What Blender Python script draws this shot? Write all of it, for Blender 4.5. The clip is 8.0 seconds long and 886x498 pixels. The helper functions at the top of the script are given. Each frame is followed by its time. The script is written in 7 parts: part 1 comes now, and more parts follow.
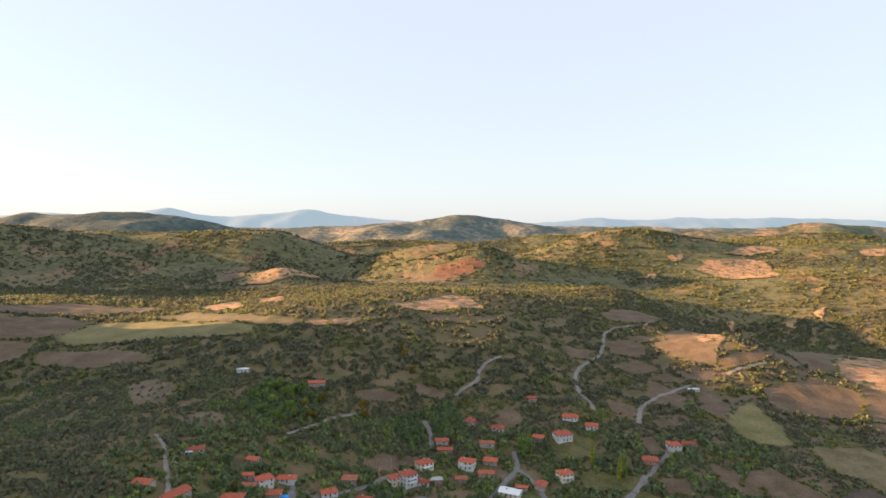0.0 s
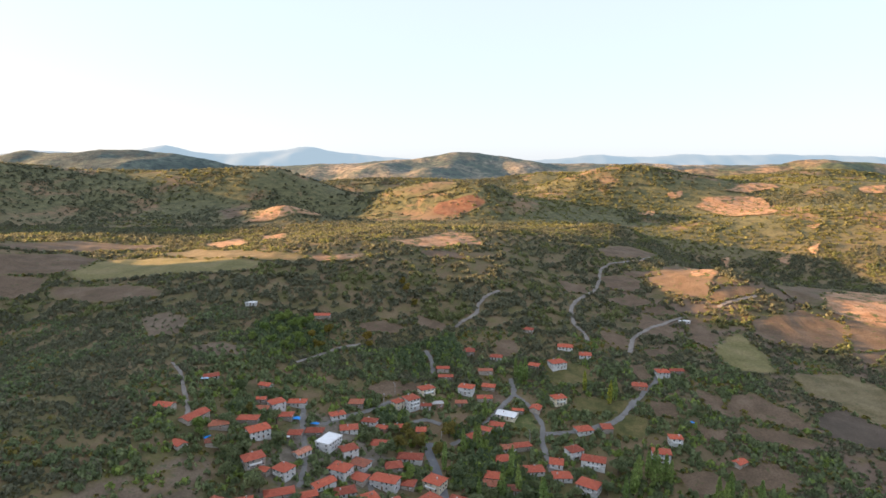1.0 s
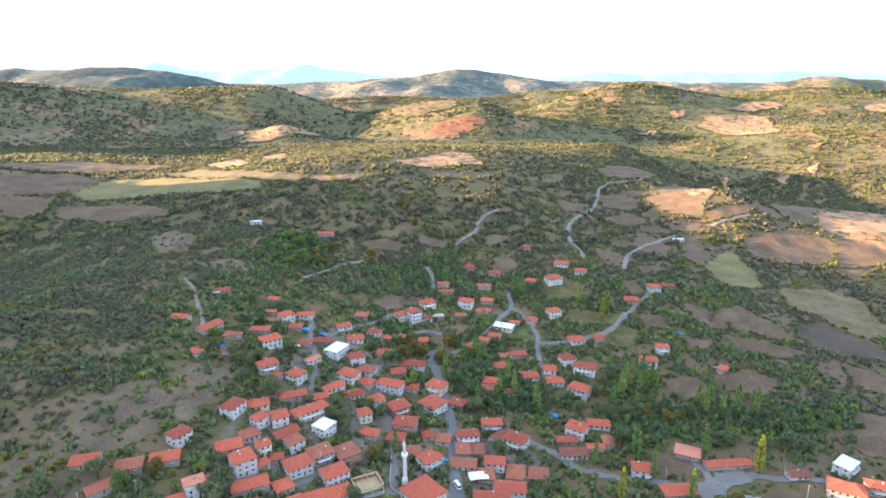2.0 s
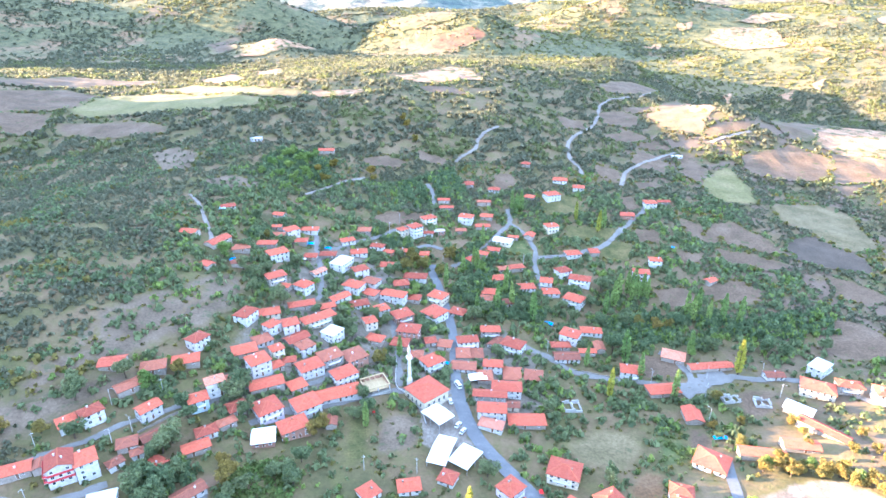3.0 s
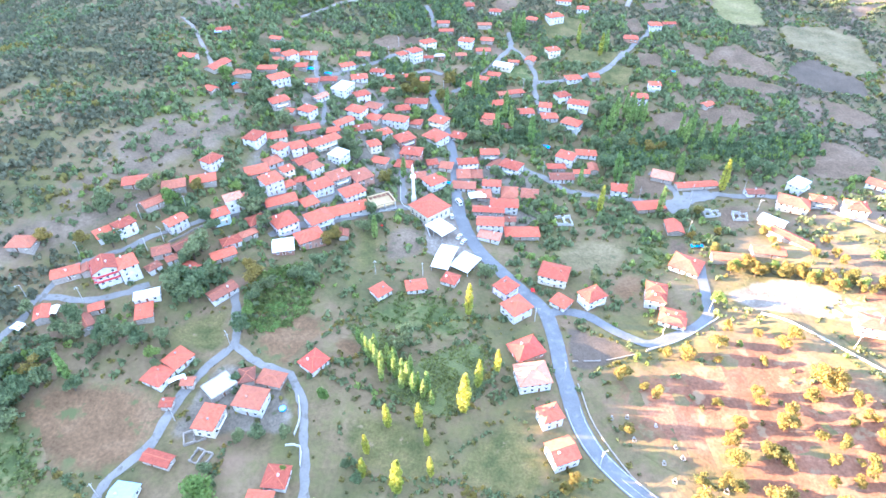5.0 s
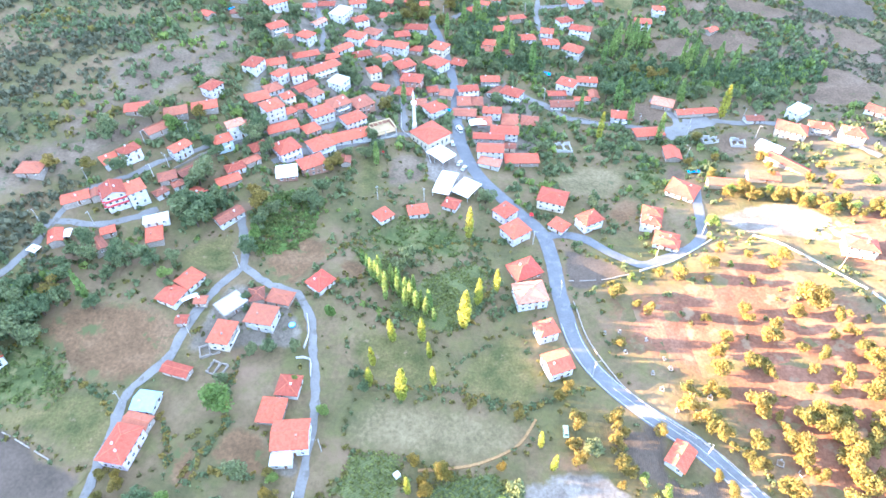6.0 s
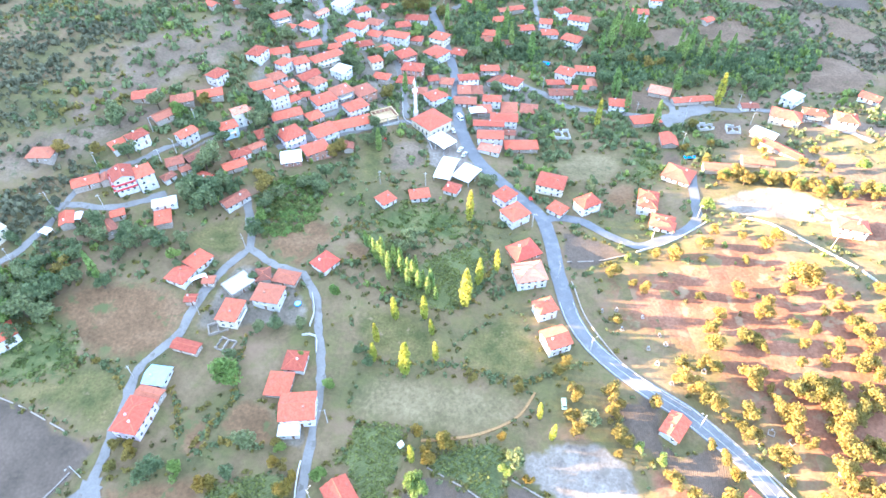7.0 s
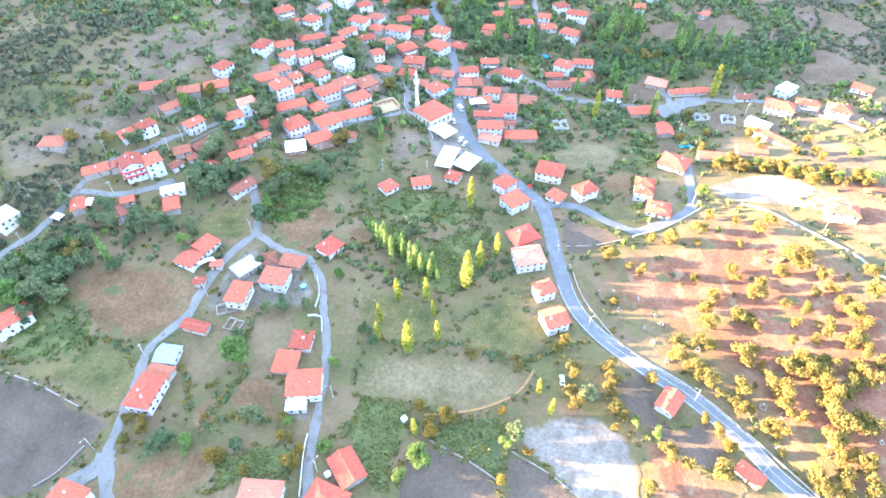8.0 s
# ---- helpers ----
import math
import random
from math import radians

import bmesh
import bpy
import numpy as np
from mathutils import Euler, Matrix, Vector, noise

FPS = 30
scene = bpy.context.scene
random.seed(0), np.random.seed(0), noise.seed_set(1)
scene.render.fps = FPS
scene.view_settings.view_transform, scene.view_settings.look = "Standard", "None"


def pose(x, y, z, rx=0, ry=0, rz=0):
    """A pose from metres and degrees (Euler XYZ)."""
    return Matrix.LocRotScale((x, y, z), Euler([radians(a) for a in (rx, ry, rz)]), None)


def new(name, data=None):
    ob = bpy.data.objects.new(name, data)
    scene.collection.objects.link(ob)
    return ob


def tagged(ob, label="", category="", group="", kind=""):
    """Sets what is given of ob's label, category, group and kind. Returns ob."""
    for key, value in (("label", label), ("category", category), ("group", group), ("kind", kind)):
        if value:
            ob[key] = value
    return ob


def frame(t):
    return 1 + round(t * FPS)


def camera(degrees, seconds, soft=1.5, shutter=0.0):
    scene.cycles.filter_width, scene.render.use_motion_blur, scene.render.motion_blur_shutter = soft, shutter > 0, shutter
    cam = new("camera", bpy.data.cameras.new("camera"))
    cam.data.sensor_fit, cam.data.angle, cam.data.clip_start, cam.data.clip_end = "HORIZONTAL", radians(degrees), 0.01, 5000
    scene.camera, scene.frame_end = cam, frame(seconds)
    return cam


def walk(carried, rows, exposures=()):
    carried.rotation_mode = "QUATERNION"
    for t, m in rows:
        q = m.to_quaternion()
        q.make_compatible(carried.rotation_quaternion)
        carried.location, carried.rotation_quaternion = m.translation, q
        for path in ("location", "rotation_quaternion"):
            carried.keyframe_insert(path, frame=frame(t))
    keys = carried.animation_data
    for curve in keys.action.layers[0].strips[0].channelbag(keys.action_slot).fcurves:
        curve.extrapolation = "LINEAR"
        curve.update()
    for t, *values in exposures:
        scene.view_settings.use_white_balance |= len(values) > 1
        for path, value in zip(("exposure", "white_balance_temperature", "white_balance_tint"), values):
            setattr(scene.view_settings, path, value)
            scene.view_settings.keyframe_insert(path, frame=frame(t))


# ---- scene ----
cam = camera(73.4, 8.0, soft=1.6)
METRES, EYE, TILT, LEAN, TURN = 76.05, 175.5, 1.5, 4.5, 0.0
ROWS = [
    (0.0, 0.0, 0.0, 0.0, 0.31, -3.64, -4.81),
    (0.5, 0.0002, -0.0721, -0.0013, 0.31, -5.9, -4.75),
    (1.0, -0.0038, -0.1482, 0.0009, 0.3, -9.61, -4.7),
    (1.5, -0.0081, -0.2203, 0.0005, 0.26, -13.37, -4.65),
    (3.0, -0.0371, -0.4166, 0.0141, 0.03, -24.88, -4.65),
    (3.5, -0.046, -0.4723, 0.0096, -0.06, -28.68, -4.62),
    (4.0, -0.0517, -0.5316, 0.0148, -0.14, -32.57, -4.57),
    (4.5, -0.0548, -0.5885, 0.0152, -0.22, -36.42, -4.5),
    (5.0, -0.0622, -0.6449, 0.0205, -0.31, -40.32, -4.48),
    (5.2, -0.0641, -0.6673, 0.0208, -0.34, -41.85, -4.46),
    (5.7, -0.0688, -0.7235, 0.0218, -0.41, -45.3, -4.42),
    (6.3, -0.0745, -0.7908, 0.0228, -0.49, -46.55, -4.37),
    (6.5, -0.0764, -0.8133, 0.0229, -0.51, -46.55, -4.36),
    (7.0, -0.0813, -0.8729, 0.0218, -0.55, -46.53, -4.33),
    (7.5, -0.0852, -0.9335, 0.021, -0.57, -46.48, -4.29),
    (8.0, -0.0896, -0.9935, 0.021, -0.62, -46.44, -4.25),
]
walk(
    cam,
    [(t, pose(0, 0, EYE, TILT, LEAN, TURN) @ pose(METRES * x, METRES * y, METRES * z, 90 + pitch, roll, yaw)) for t, x, y, z, yaw, pitch, roll in ROWS],
    exposures=[(0.0, 2.12, 6250, 15), (1.0, 2.25, 6000, 15), (1.7, 2.72, 5600, 13), (2.8, 3.95, 4650, 12), (3.5, 4.28, 4600, 15), (5.2, 4.32, 4700, 14), (8.0, 4.3, 4800, 10)],
)

# ---- evening light: a low sun over the western ridge ----
SUN_HEIGHT, SUN_AHEAD = 8.5, 6.0  # degrees above the horizon; degrees ahead of due left
world = bpy.data.worlds.new("evening_sky")
scene.world = world
world.use_nodes = True
sky = world.node_tree.nodes.new("ShaderNodeTexSky")
sky.sky_type, sky.sun_disc = "NISHITA", False
sky.sun_elevation, sky.sun_rotation = radians(SUN_HEIGHT), radians(SUN_AHEAD - 90)
sky.air_density, sky.dust_density, sky.ozone_density = 1.0, 1.0, 2.5
haze = world.node_tree.nodes.new("ShaderNodeMix")  # a thin even veil of haze over the whole sky
haze.data_type = "RGBA"
haze.inputs["Factor"].default_value = 0.66
haze.inputs["B"].default_value = (3.5, 3.66, 3.68, 1)
world.node_tree.links.new(sky.outputs[0], haze.inputs["A"])
world.node_tree.links.new(haze.outputs["Result"], world.node_tree.nodes["Background"].inputs[0])
world.node_tree.nodes["Background"].inputs[1].default_value = 0.068
sun = new("sun", bpy.data.lights.new("sun", "SUN"))
sun.data.energy, sun.data.angle, sun.data.color = 5.0, radians(0.6), (1.0, 0.585, 0.25)
to_sun = Vector((-math.cos(radians(SUN_AHEAD)) * math.cos(radians(SUN_HEIGHT)), math.sin(radians(SUN_AHEAD)) * math.cos(radians(SUN_HEIGHT)), math.sin(radians(SUN_HEIGHT))))
sun.rotation_mode = "QUATERNION"
sun.rotation_quaternion = to_sun.to_track_quat("Z", "Y")
sun.location = to_sun * 900

# ---- materials ----
def material(name, roughness=0.9, metallic=0.0):
    m = bpy.data.materials.new(name)
    m.use_nodes = True
    b = m.node_tree.nodes["Principled BSDF"]
    b.inputs["Roughness"].default_value, b.inputs["Metallic"].default_value = roughness, metallic
    b.inputs["Specular IOR Level"].default_value = 0.25
    return m, m.node_tree, b


def place_of(tree):
    return tree.nodes.new("ShaderNodeNewGeometry").outputs["Position"]


def noise_of(tree, size, detail=4.0, rough=0.55, at=None):
    """Noise whose blotches are about size metres across."""
    n = tree.nodes.new("ShaderNodeTexNoise")
    n.inputs["Scale"].default_value, n.inputs["Detail"].default_value, n.inputs["Roughness"].default_value = 1.0 / size, detail, rough
    tree.links.new(at or place_of(tree), n.inputs["Vector"])
    return n.outputs["Fac"]


def ramp(tree, fac, *stops):
    r = tree.nodes.new("ShaderNodeValToRGB")
    while len(r.color_ramp.elements) < len(stops):
        r.color_ramp.elements.new(0.5)
    for e, (p, c) in zip(r.color_ramp.elements, stops):
        e.position, e.color = p, (*c, 1) if len(c) == 3 else c
    tree.links.new(fac, r.inputs[0])
    return r.outputs[0]


def blend(tree, fac, a, b, how="MIX"):
    n = tree.nodes.new("ShaderNodeMix")
    n.data_type, n.blend_type = "RGBA", how
    for sock, v in ((n.inputs["Factor"], fac), (n.inputs["A"], a), (n.inputs["B"], b)):
        if isinstance(v, (int, float)):
            sock.default_value = v
        elif isinstance(v, tuple):
            sock.default_value = (*v, 1)
        else:
            tree.links.new(v, sock)
    return n.outputs["Result"]


def relief(tree, shader, height, strength=0.4, distance=0.1):
    n = tree.nodes.new("ShaderNodeBump")
    n.inputs["Strength"].default_value, n.inputs["Distance"].default_value = strength, distance
    tree.links.new(height, n.inputs["Height"])
    tree.links.new(n.outputs[0], shader.inputs["Normal"])


def random_of(tree):
    return tree.nodes.new("ShaderNodeObjectInfo").outputs["Random"]


def ground_colour(t):
    """Dry grass, bare earth and low green growth; beyond the plateau the hills are mostly wooded, with clearings."""
    broad = ramp(t, noise_of(t, 30, 6, 0.6), (0.34, (0.081, 0.079, 0.034)), (0.45, (0.117, 0.101, 0.046)), (0.54, (0.157, 0.116, 0.064)), (0.68, (0.197, 0.146, 0.086)))
    fine = noise_of(t, 1.6, 5, 0.68)
    c = blend(t, 0.6, broad, ramp(t, fine, (0.3, (0.6, 0.6, 0.56)), (0.7, (1.3, 1.27, 1.22))), "MULTIPLY")
    c = blend(t, ramp(t, noise_of(t, 9, 6, 0.66), (0.46, (0, 0, 0)), (0.66, (0.75, 0.75, 0.75))), c, blend(t, fine, (0.090, 0.090, 0.030), (0.168, 0.152, 0.056)))
    c = blend(t, ramp(t, noise_of(t, 17, 5, 0.6), (0.56, (0, 0, 0)), (0.7, (0.6, 0.6, 0.6))), c, (0.205, 0.130, 0.088))
    split = t.nodes.new("ShaderNodeSeparateXYZ")
    t.links.new(place_of(t), split.inputs[0])
    away = t.nodes.new("ShaderNodeMapRange")
    away.inputs["From Min"].default_value, away.inputs["From Max"].default_value = 830, 1230
    t.links.new(split.outputs["Y"], away.inputs["Value"])
    east = t.nodes.new("ShaderNodeMapRange")  # the tilled valley east of the village
    east.inputs["From Min"].default_value, east.inputs["From Max"].default_value = 125, 205
    t.links.new(split.outputs["X"], east.inputs["Value"])
    near = t.nodes.new("ShaderNodeMapRange")
    near.inputs["From Min"].default_value, near.inputs["From Max"].default_value = 760, 620
    t.links.new(split.outputs["Y"], near.inputs["Value"])
    tilled = blend(t, 1.0, east.outputs[0], near.outputs[0], "MULTIPLY")
    tilled = blend(t, 1.0, tilled, ramp(t, noise_of(t, 24, 5, 0.6), (0.46, (0, 0, 0)), (0.56, (0.8, 0.8, 0.8))), "MULTIPLY")
    c = blend(t, tilled, c, blend(t, fine, (0.13, 0.092, 0.070), (0.205, 0.145, 0.110)))
    c = blend(t, away.outputs[0], c, blend(t, noise_of(t, 60, 5, 0.65), (0.14, 0.11, 0.065), (0.32, 0.20, 0.11)))
    canopy = noise_of(t, 16, 5, 0.75)
    wood = ramp(t, canopy, (0.35, (0.060, 0.066, 0.032)), (0.6, (0.165, 0.155, 0.072)))
    cover = ramp(t, noise_of(t, 130, 7, 0.68), (0.53, (1, 1, 1)), (0.60, (0, 0, 0)))
    cover = blend(t, 1.0, cover, away.outputs[0], "MULTIPLY")
    c = blend(t, cover, c, wood)
    return c, fine, cover, canopy


def ragged_edge(t, colour, size):
    """Lets a plot's rim fray out into the ground round it: the mesh's own 'edge' value, broken up by noise, turns the plot into ground."""
    at = t.nodes.new("ShaderNodeAttribute")
    at.attribute_name = "edge"
    mix = t.nodes.new("ShaderNodeMath")
    mix.operation = "ADD"
    t.links.new(at.outputs["Fac"], mix.inputs[0])
    t.links.new(noise_of(t, size, 5, 0.7), mix.inputs[1])
    keep = ramp(t, mix.outputs[0], (0.58, (0, 0, 0)), (1.05, (1, 1, 1)))
    return blend(t, keep, ground_colour(t)[0], colour)


def earth(name, low, mid, high, patch=18.0, grain=1.6, bump=0.5, spots=None, spot_size=5.0, spot_at=0.56):
    """Soil, grass and field surfaces: broad patches, tufts and fine grain."""
    m, t, b = material(name, 0.95)
    broad = ramp(t, noise_of(t, patch, 5, 0.6), (0.36, low), (0.5, mid), (0.66, high))
    fine = noise_of(t, grain, 4, 0.65)
    c = blend(t, 0.75, broad, ramp(t, fine, (0.3, (0.55, 0.53, 0.5)), (0.7, (1.3, 1.28, 1.25))), "MULTIPLY")
    if spots:
        c = blend(t, ramp(t, noise_of(t, spot_size, 5, 0.62), (spot_at, (0, 0, 0)), (spot_at + 0.08, (1, 1, 1))), c, spots)
    t.links.new(ragged_edge(t, c, 2.6), b.inputs["Base Color"])
    relief(t, b, fine, bump, 0.25)
    return m


def rows_field(name, dark, light, gap, angle, patch=14.0):
    """A tilled or sown field with rows."""
    m, t, b = material(name, 0.95)
    mp = t.nodes.new("ShaderNodeMapping")
    mp.inputs["Rotation"].default_value = (0, 0, radians(angle))
    t.links.new(place_of(t), mp.inputs["Vector"])
    w = t.nodes.new("ShaderNodeTexWave")
    w.inputs["Scale"].default_value, w.inputs["Distortion"].default_value, w.inputs["Detail"].default_value = 0.314 / gap, 5.0, 3.0
    w.inputs["Detail Scale"].default_value = 1.5
    t.links.new(mp.outputs[0], w.inputs["Vector"])
    c = ramp(t, w.outputs["Fac"], (0.2, dark), (0.8, light))
    c = blend(t, 0.7, c, ramp(t, noise_of(t, patch, 5, 0.6), (0.3, (0.6, 0.6, 0.55)), (0.7, (1.35, 1.3, 1.25))), "MULTIPLY")
    c = blend(t, 0.6, c, ramp(t, noise_of(t, 1.0, 4, 0.7), (0.3, (0.6, 0.6, 0.6)), (0.7, (1.3, 1.3, 1.3))), "MULTIPLY")
    t.links.new(ragged_edge(t, c, 1.6), b.inputs["Base Color"])
    relief(t, b, w.outputs["Fac"], 0.5, 0.2)
    return m


def hill_ground():
    m, t, b = material("dry_hill_ground", 0.95)
    c, fine, cover, canopy = ground_colour(t)
    t.links.new(c, b.inputs["Base Color"])
    tall = t.nodes.new("ShaderNodeMath")
    tall.operation = "MULTIPLY"
    tall.inputs[1].default_value = 9.0
    t.links.new(canopy, tall.inputs[0])
    relief(t, b, blend(t, cover, fine, tall.outputs[0]), 0.7, 0.5)
    return m


GROUND = hill_ground()
FIELD = {
    "soil": earth("bare_brown_soil", (0.115, 0.082, 0.053), (0.149, 0.104, 0.068), (0.181, 0.132, 0.090), 16, 1.2, 0.5, (0.087, 0.089, 0.037), 6, 0.6),
    "clay": earth("brown_garden_soil", (0.123, 0.078, 0.040), (0.161, 0.100, 0.052), (0.196, 0.128, 0.071), 12, 1.2, 0.5, (0.096, 0.100, 0.038), 7, 0.56),
    "plough": rows_field("ploughed_dark_soil", (0.103, 0.080, 0.061), (0.119, 0.094, 0.072), 0.5, 25),
    "straw": earth("dry_straw_stubble", (0.133, 0.112, 0.055), (0.179, 0.145, 0.077), (0.220, 0.178, 0.099), 14, 1.3, 0.4, (0.104, 0.100, 0.048), 8, 0.6),
    "grass": earth("meadow_grass", (0.074, 0.078, 0.026), (0.114, 0.106, 0.038), (0.168, 0.136, 0.058), 9, 0.9, 0.6, (0.215, 0.158, 0.095), 5, 0.62),
    "lush": earth("lush_green_garden", (0.065, 0.082, 0.027), (0.103, 0.120, 0.042), (0.168, 0.160, 0.066), 7, 0.8, 0.8, (0.188, 0.168, 0.071), 4, 0.62),
    "crop": rows_field("green_garden_rows", (0.087, 0.100, 0.038), (0.132, 0.145, 0.056), 0.7, 60, 8),
    "crop_b": rows_field("green_bean_rows", (0.081, 0.095, 0.040), (0.118, 0.140, 0.058), 0.6, 122, 8),
    "green_field": earth("pale_green_field", (0.146, 0.135, 0.053), (0.187, 0.168, 0.069), (0.234, 0.195, 0.093), 25, 2.0, 0.3),
    "pale": earth("pale_trodden_earth", (0.16, 0.132, 0.108), (0.215, 0.185, 0.155), (0.27, 0.24, 0.205), 7, 1.0, 0.4, (0.172, 0.143, 0.110), 4, 0.56),
    "yard": earth("grey_village_yard", (0.132, 0.112, 0.086), (0.175, 0.150, 0.118), (0.221, 0.193, 0.155), 7, 0.8, 0.4, (0.079, 0.087, 0.040), 4, 0.6),
    # bare soil lying in the sun; the sunlight is put into this lighter colour
    "orange": earth("red_sunny_earth", (0.300, 0.170, 0.092), (0.400, 0.235, 0.135), (0.470, 0.310, 0.195), 12, 1.3, 0.5, (0.086, 0.099, 0.033), 11, 0.53),
    "bare": earth("trodden_grey_brown_slope", (0.128, 0.097, 0.067), (0.166, 0.126, 0.088), (0.202, 0.156, 0.110), 14, 1.1, 0.6, (0.095, 0.098, 0.050), 5, 0.57),
    "slope": earth("worn_red_slope", (0.150, 0.074, 0.044), (0.200, 0.098, 0.058), (0.242, 0.129, 0.081), 14, 1.1, 0.6, (0.215, 0.150, 0.090), 6, 0.56),
}


def road_surface(name, low, high, wear):
    m, t, b = material(name, 0.85)
    c = ramp(t, noise_of(t, 7, 5, 0.6), (0.35, low), (0.65, high))
    c = blend(t, 0.5, c, ramp(t, noise_of(t, 0.7, 4, 0.7), (0.3, (0.7, 0.7, 0.7)), (0.7, (1.25, 1.25, 1.25))), "MULTIPLY")
    c = blend(t, ramp(t, noise_of(t, 3.5, 4, 0.6), (0.58, (0, 0, 0)), (0.66, (1, 1, 1))), c, wear)
    t.links.new(c, b.inputs["Base Color"])
    relief(t, b, noise_of(t, 0.3, 3), 0.2, 0.02)
    return m


ASPHALT = road_surface("worn_grey_asphalt", (0.135, 0.136, 0.142), (0.172, 0.173, 0.178), (0.20, 0.198, 0.195))
GRAVEL = road_surface("grey_gravel_lane", (0.165, 0.156, 0.145), (0.22, 0.208, 0.194), (0.14, 0.126, 0.108))
DUST = road_surface("pale_dusty_track", (0.20, 0.175, 0.15), (0.27, 0.24, 0.21), (0.15, 0.125, 0.10))


def painted(name, colour, stain=0.55, roughness=0.85, size=1.5, spread=0.12):
    """Plaster, concrete or paint with stains, each thing a little lighter or darker."""
    m, t, b = material(name, roughness)
    c = blend(t, 0.8, colour, ramp(t, noise_of(t, size, 5, 0.65), (0.3, (stain, stain * 0.97, stain * 0.93)), (0.62, (1.05, 1.05, 1.05))), "MULTIPLY")
    c = blend(t, 1.0, c, ramp(t, random_of(t), (0.0, (1 - spread,) * 3), (1.0, (1 + spread,) * 3)), "MULTIPLY")
    t.links.new(c, b.inputs["Base Color"])
    relief(t, b, noise_of(t, 0.25, 4, 0.7), 0.2, 0.02)
    return m


WALL = {
    "white": painted("white_plaster", (0.62, 0.61, 0.60), 0.66),
    "cream": painted("cream_plaster", (0.70, 0.62, 0.47), 0.7),
    "lilac": painted("pale_lilac_plaster", (0.66, 0.58, 0.68), 0.75),
    "pale": painted("pale_blue_plaster", (0.52, 0.62, 0.72), 0.75),
    "stone": painted("rough_stone_wall", (0.40, 0.35, 0.30), 0.5, 0.95, 0.7, 0.25),
    "brick": painted("bare_brick_wall", (0.38, 0.22, 0.16), 0.6, 0.95, 0.6, 0.15),
}
CONCRETE = painted("grey_concrete", (0.46, 0.45, 0.43), 0.7, 0.9, 1.2)
WHITE_SHEET = painted("white_sheet_roofing", (0.80, 0.80, 0.80), 0.85, 0.45, 2.0, 0.05)
BLUE_SHEET = painted("pale_blue_sheet_roofing", (0.33, 0.49, 0.64), 0.8, 0.45, 2.0, 0.05)
RED_PAINT = painted("red_painted_band", (0.55, 0.07, 0.08), 0.85, 0.7)
OCHRE = painted("ochre_earth_bank", (0.30, 0.19, 0.085), 0.6, 0.95, 0.8)
WHITE_PAINT = painted("white_paint", (0.8, 0.8, 0.8), 0.9, 0.6)
BLUE_TARP = painted("blue_tarpaulin", (0.03, 0.28, 0.75), 0.8, 0.5)
RED_CLOTH = painted("red_cloth", (0.6, 0.03, 0.03), 0.9, 0.8)
RAW_TIMBER = painted("raw_timber", (0.55, 0.43, 0.25), 0.75, 0.8, 0.6)
GREY_METAL = painted("galvanised_metal", (0.45, 0.46, 0.47), 0.8, 0.5)
STONE = painted("dry_stone", (0.33, 0.29, 0.25), 0.5, 0.95, 0.6, 0.2)
WOOD = painted("brown_painted_wood", (0.16, 0.09, 0.05), 0.7, 0.7)
BARK = painted("grey_brown_bark", (0.12, 0.09, 0.065), 0.6, 0.95, 0.4)
DARK = painted("dark_opening", (0.03, 0.03, 0.035), 0.8, 0.9)


def tiles(name, low, high):
    """Clay roof tiles in courses, with weathered and lichen-grey places."""
    m, t, b = material(name, 0.85)
    uv = t.nodes.new("ShaderNodeUVMap").outputs[0]
    w = t.nodes.new("ShaderNodeTexWave")
    w.inputs["Scale"].default_value, w.inputs["Distortion"].default_value = 0.314 / 0.24, 0.6
    t.links.new(uv, w.inputs["Vector"])
    r = t.nodes.new("ShaderNodeTexWave")
    r.bands_direction, r.wave_profile = "Y", "SAW"
    r.inputs["Scale"].default_value, r.inputs["Distortion"].default_value = 0.314 / 0.36, 0.5
    t.links.new(uv, r.inputs["Vector"])
    c = ramp(t, noise_of(t, 1.1, 5, 0.7), (0.3, low), (0.68, high))
    c = blend(t, 1.0, c, ramp(t, random_of(t), (0.0, (0.58, 0.62, 0.66)), (0.45, (0.92, 0.92, 0.92)), (1.0, (1.12, 1.08, 1.0))), "MULTIPLY")
    c = blend(t, 0.45, c, ramp(t, w.outputs["Fac"], (0.1, (0.55, 0.5, 0.5)), (0.6, (1.15, 1.15, 1.15))), "MULTIPLY")
    c = blend(t, 0.35, c, ramp(t, r.outputs["Fac"], (0.0, (0.6, 0.55, 0.55)), (0.35, (1.1, 1.1, 1.1))), "MULTIPLY")
    c = blend(t, ramp(t, noise_of(t, 2.3, 5, 0.7), (0.60, (0, 0, 0)), (0.72, (0.6, 0.6, 0.6))), c, (0.22, 0.16, 0.13))
    t.links.new(c, b.inputs["Base Color"])
    relief(t, b, w.outputs["Fac"], 0.6, 0.06)
    return m


ROOF = {
    "n": tiles("orange_red_clay_tiles", (0.38, 0.088, 0.052), (0.56, 0.15, 0.09)),
    "r": tiles("deep_red_clay_tiles", (0.42, 0.07, 0.05), (0.56, 0.115, 0.075)),
    "p": tiles("faded_pink_clay_tiles", (0.52, 0.20, 0.12), (0.66, 0.30, 0.20)),
    "b": tiles("old_brown_clay_tiles", (0.27, 0.10, 0.065), (0.42, 0.16, 0.10)),
}
RIDGE = painted("clay_ridge_tiles", (0.50, 0.17, 0.09), 0.7, 0.85, 0.5)


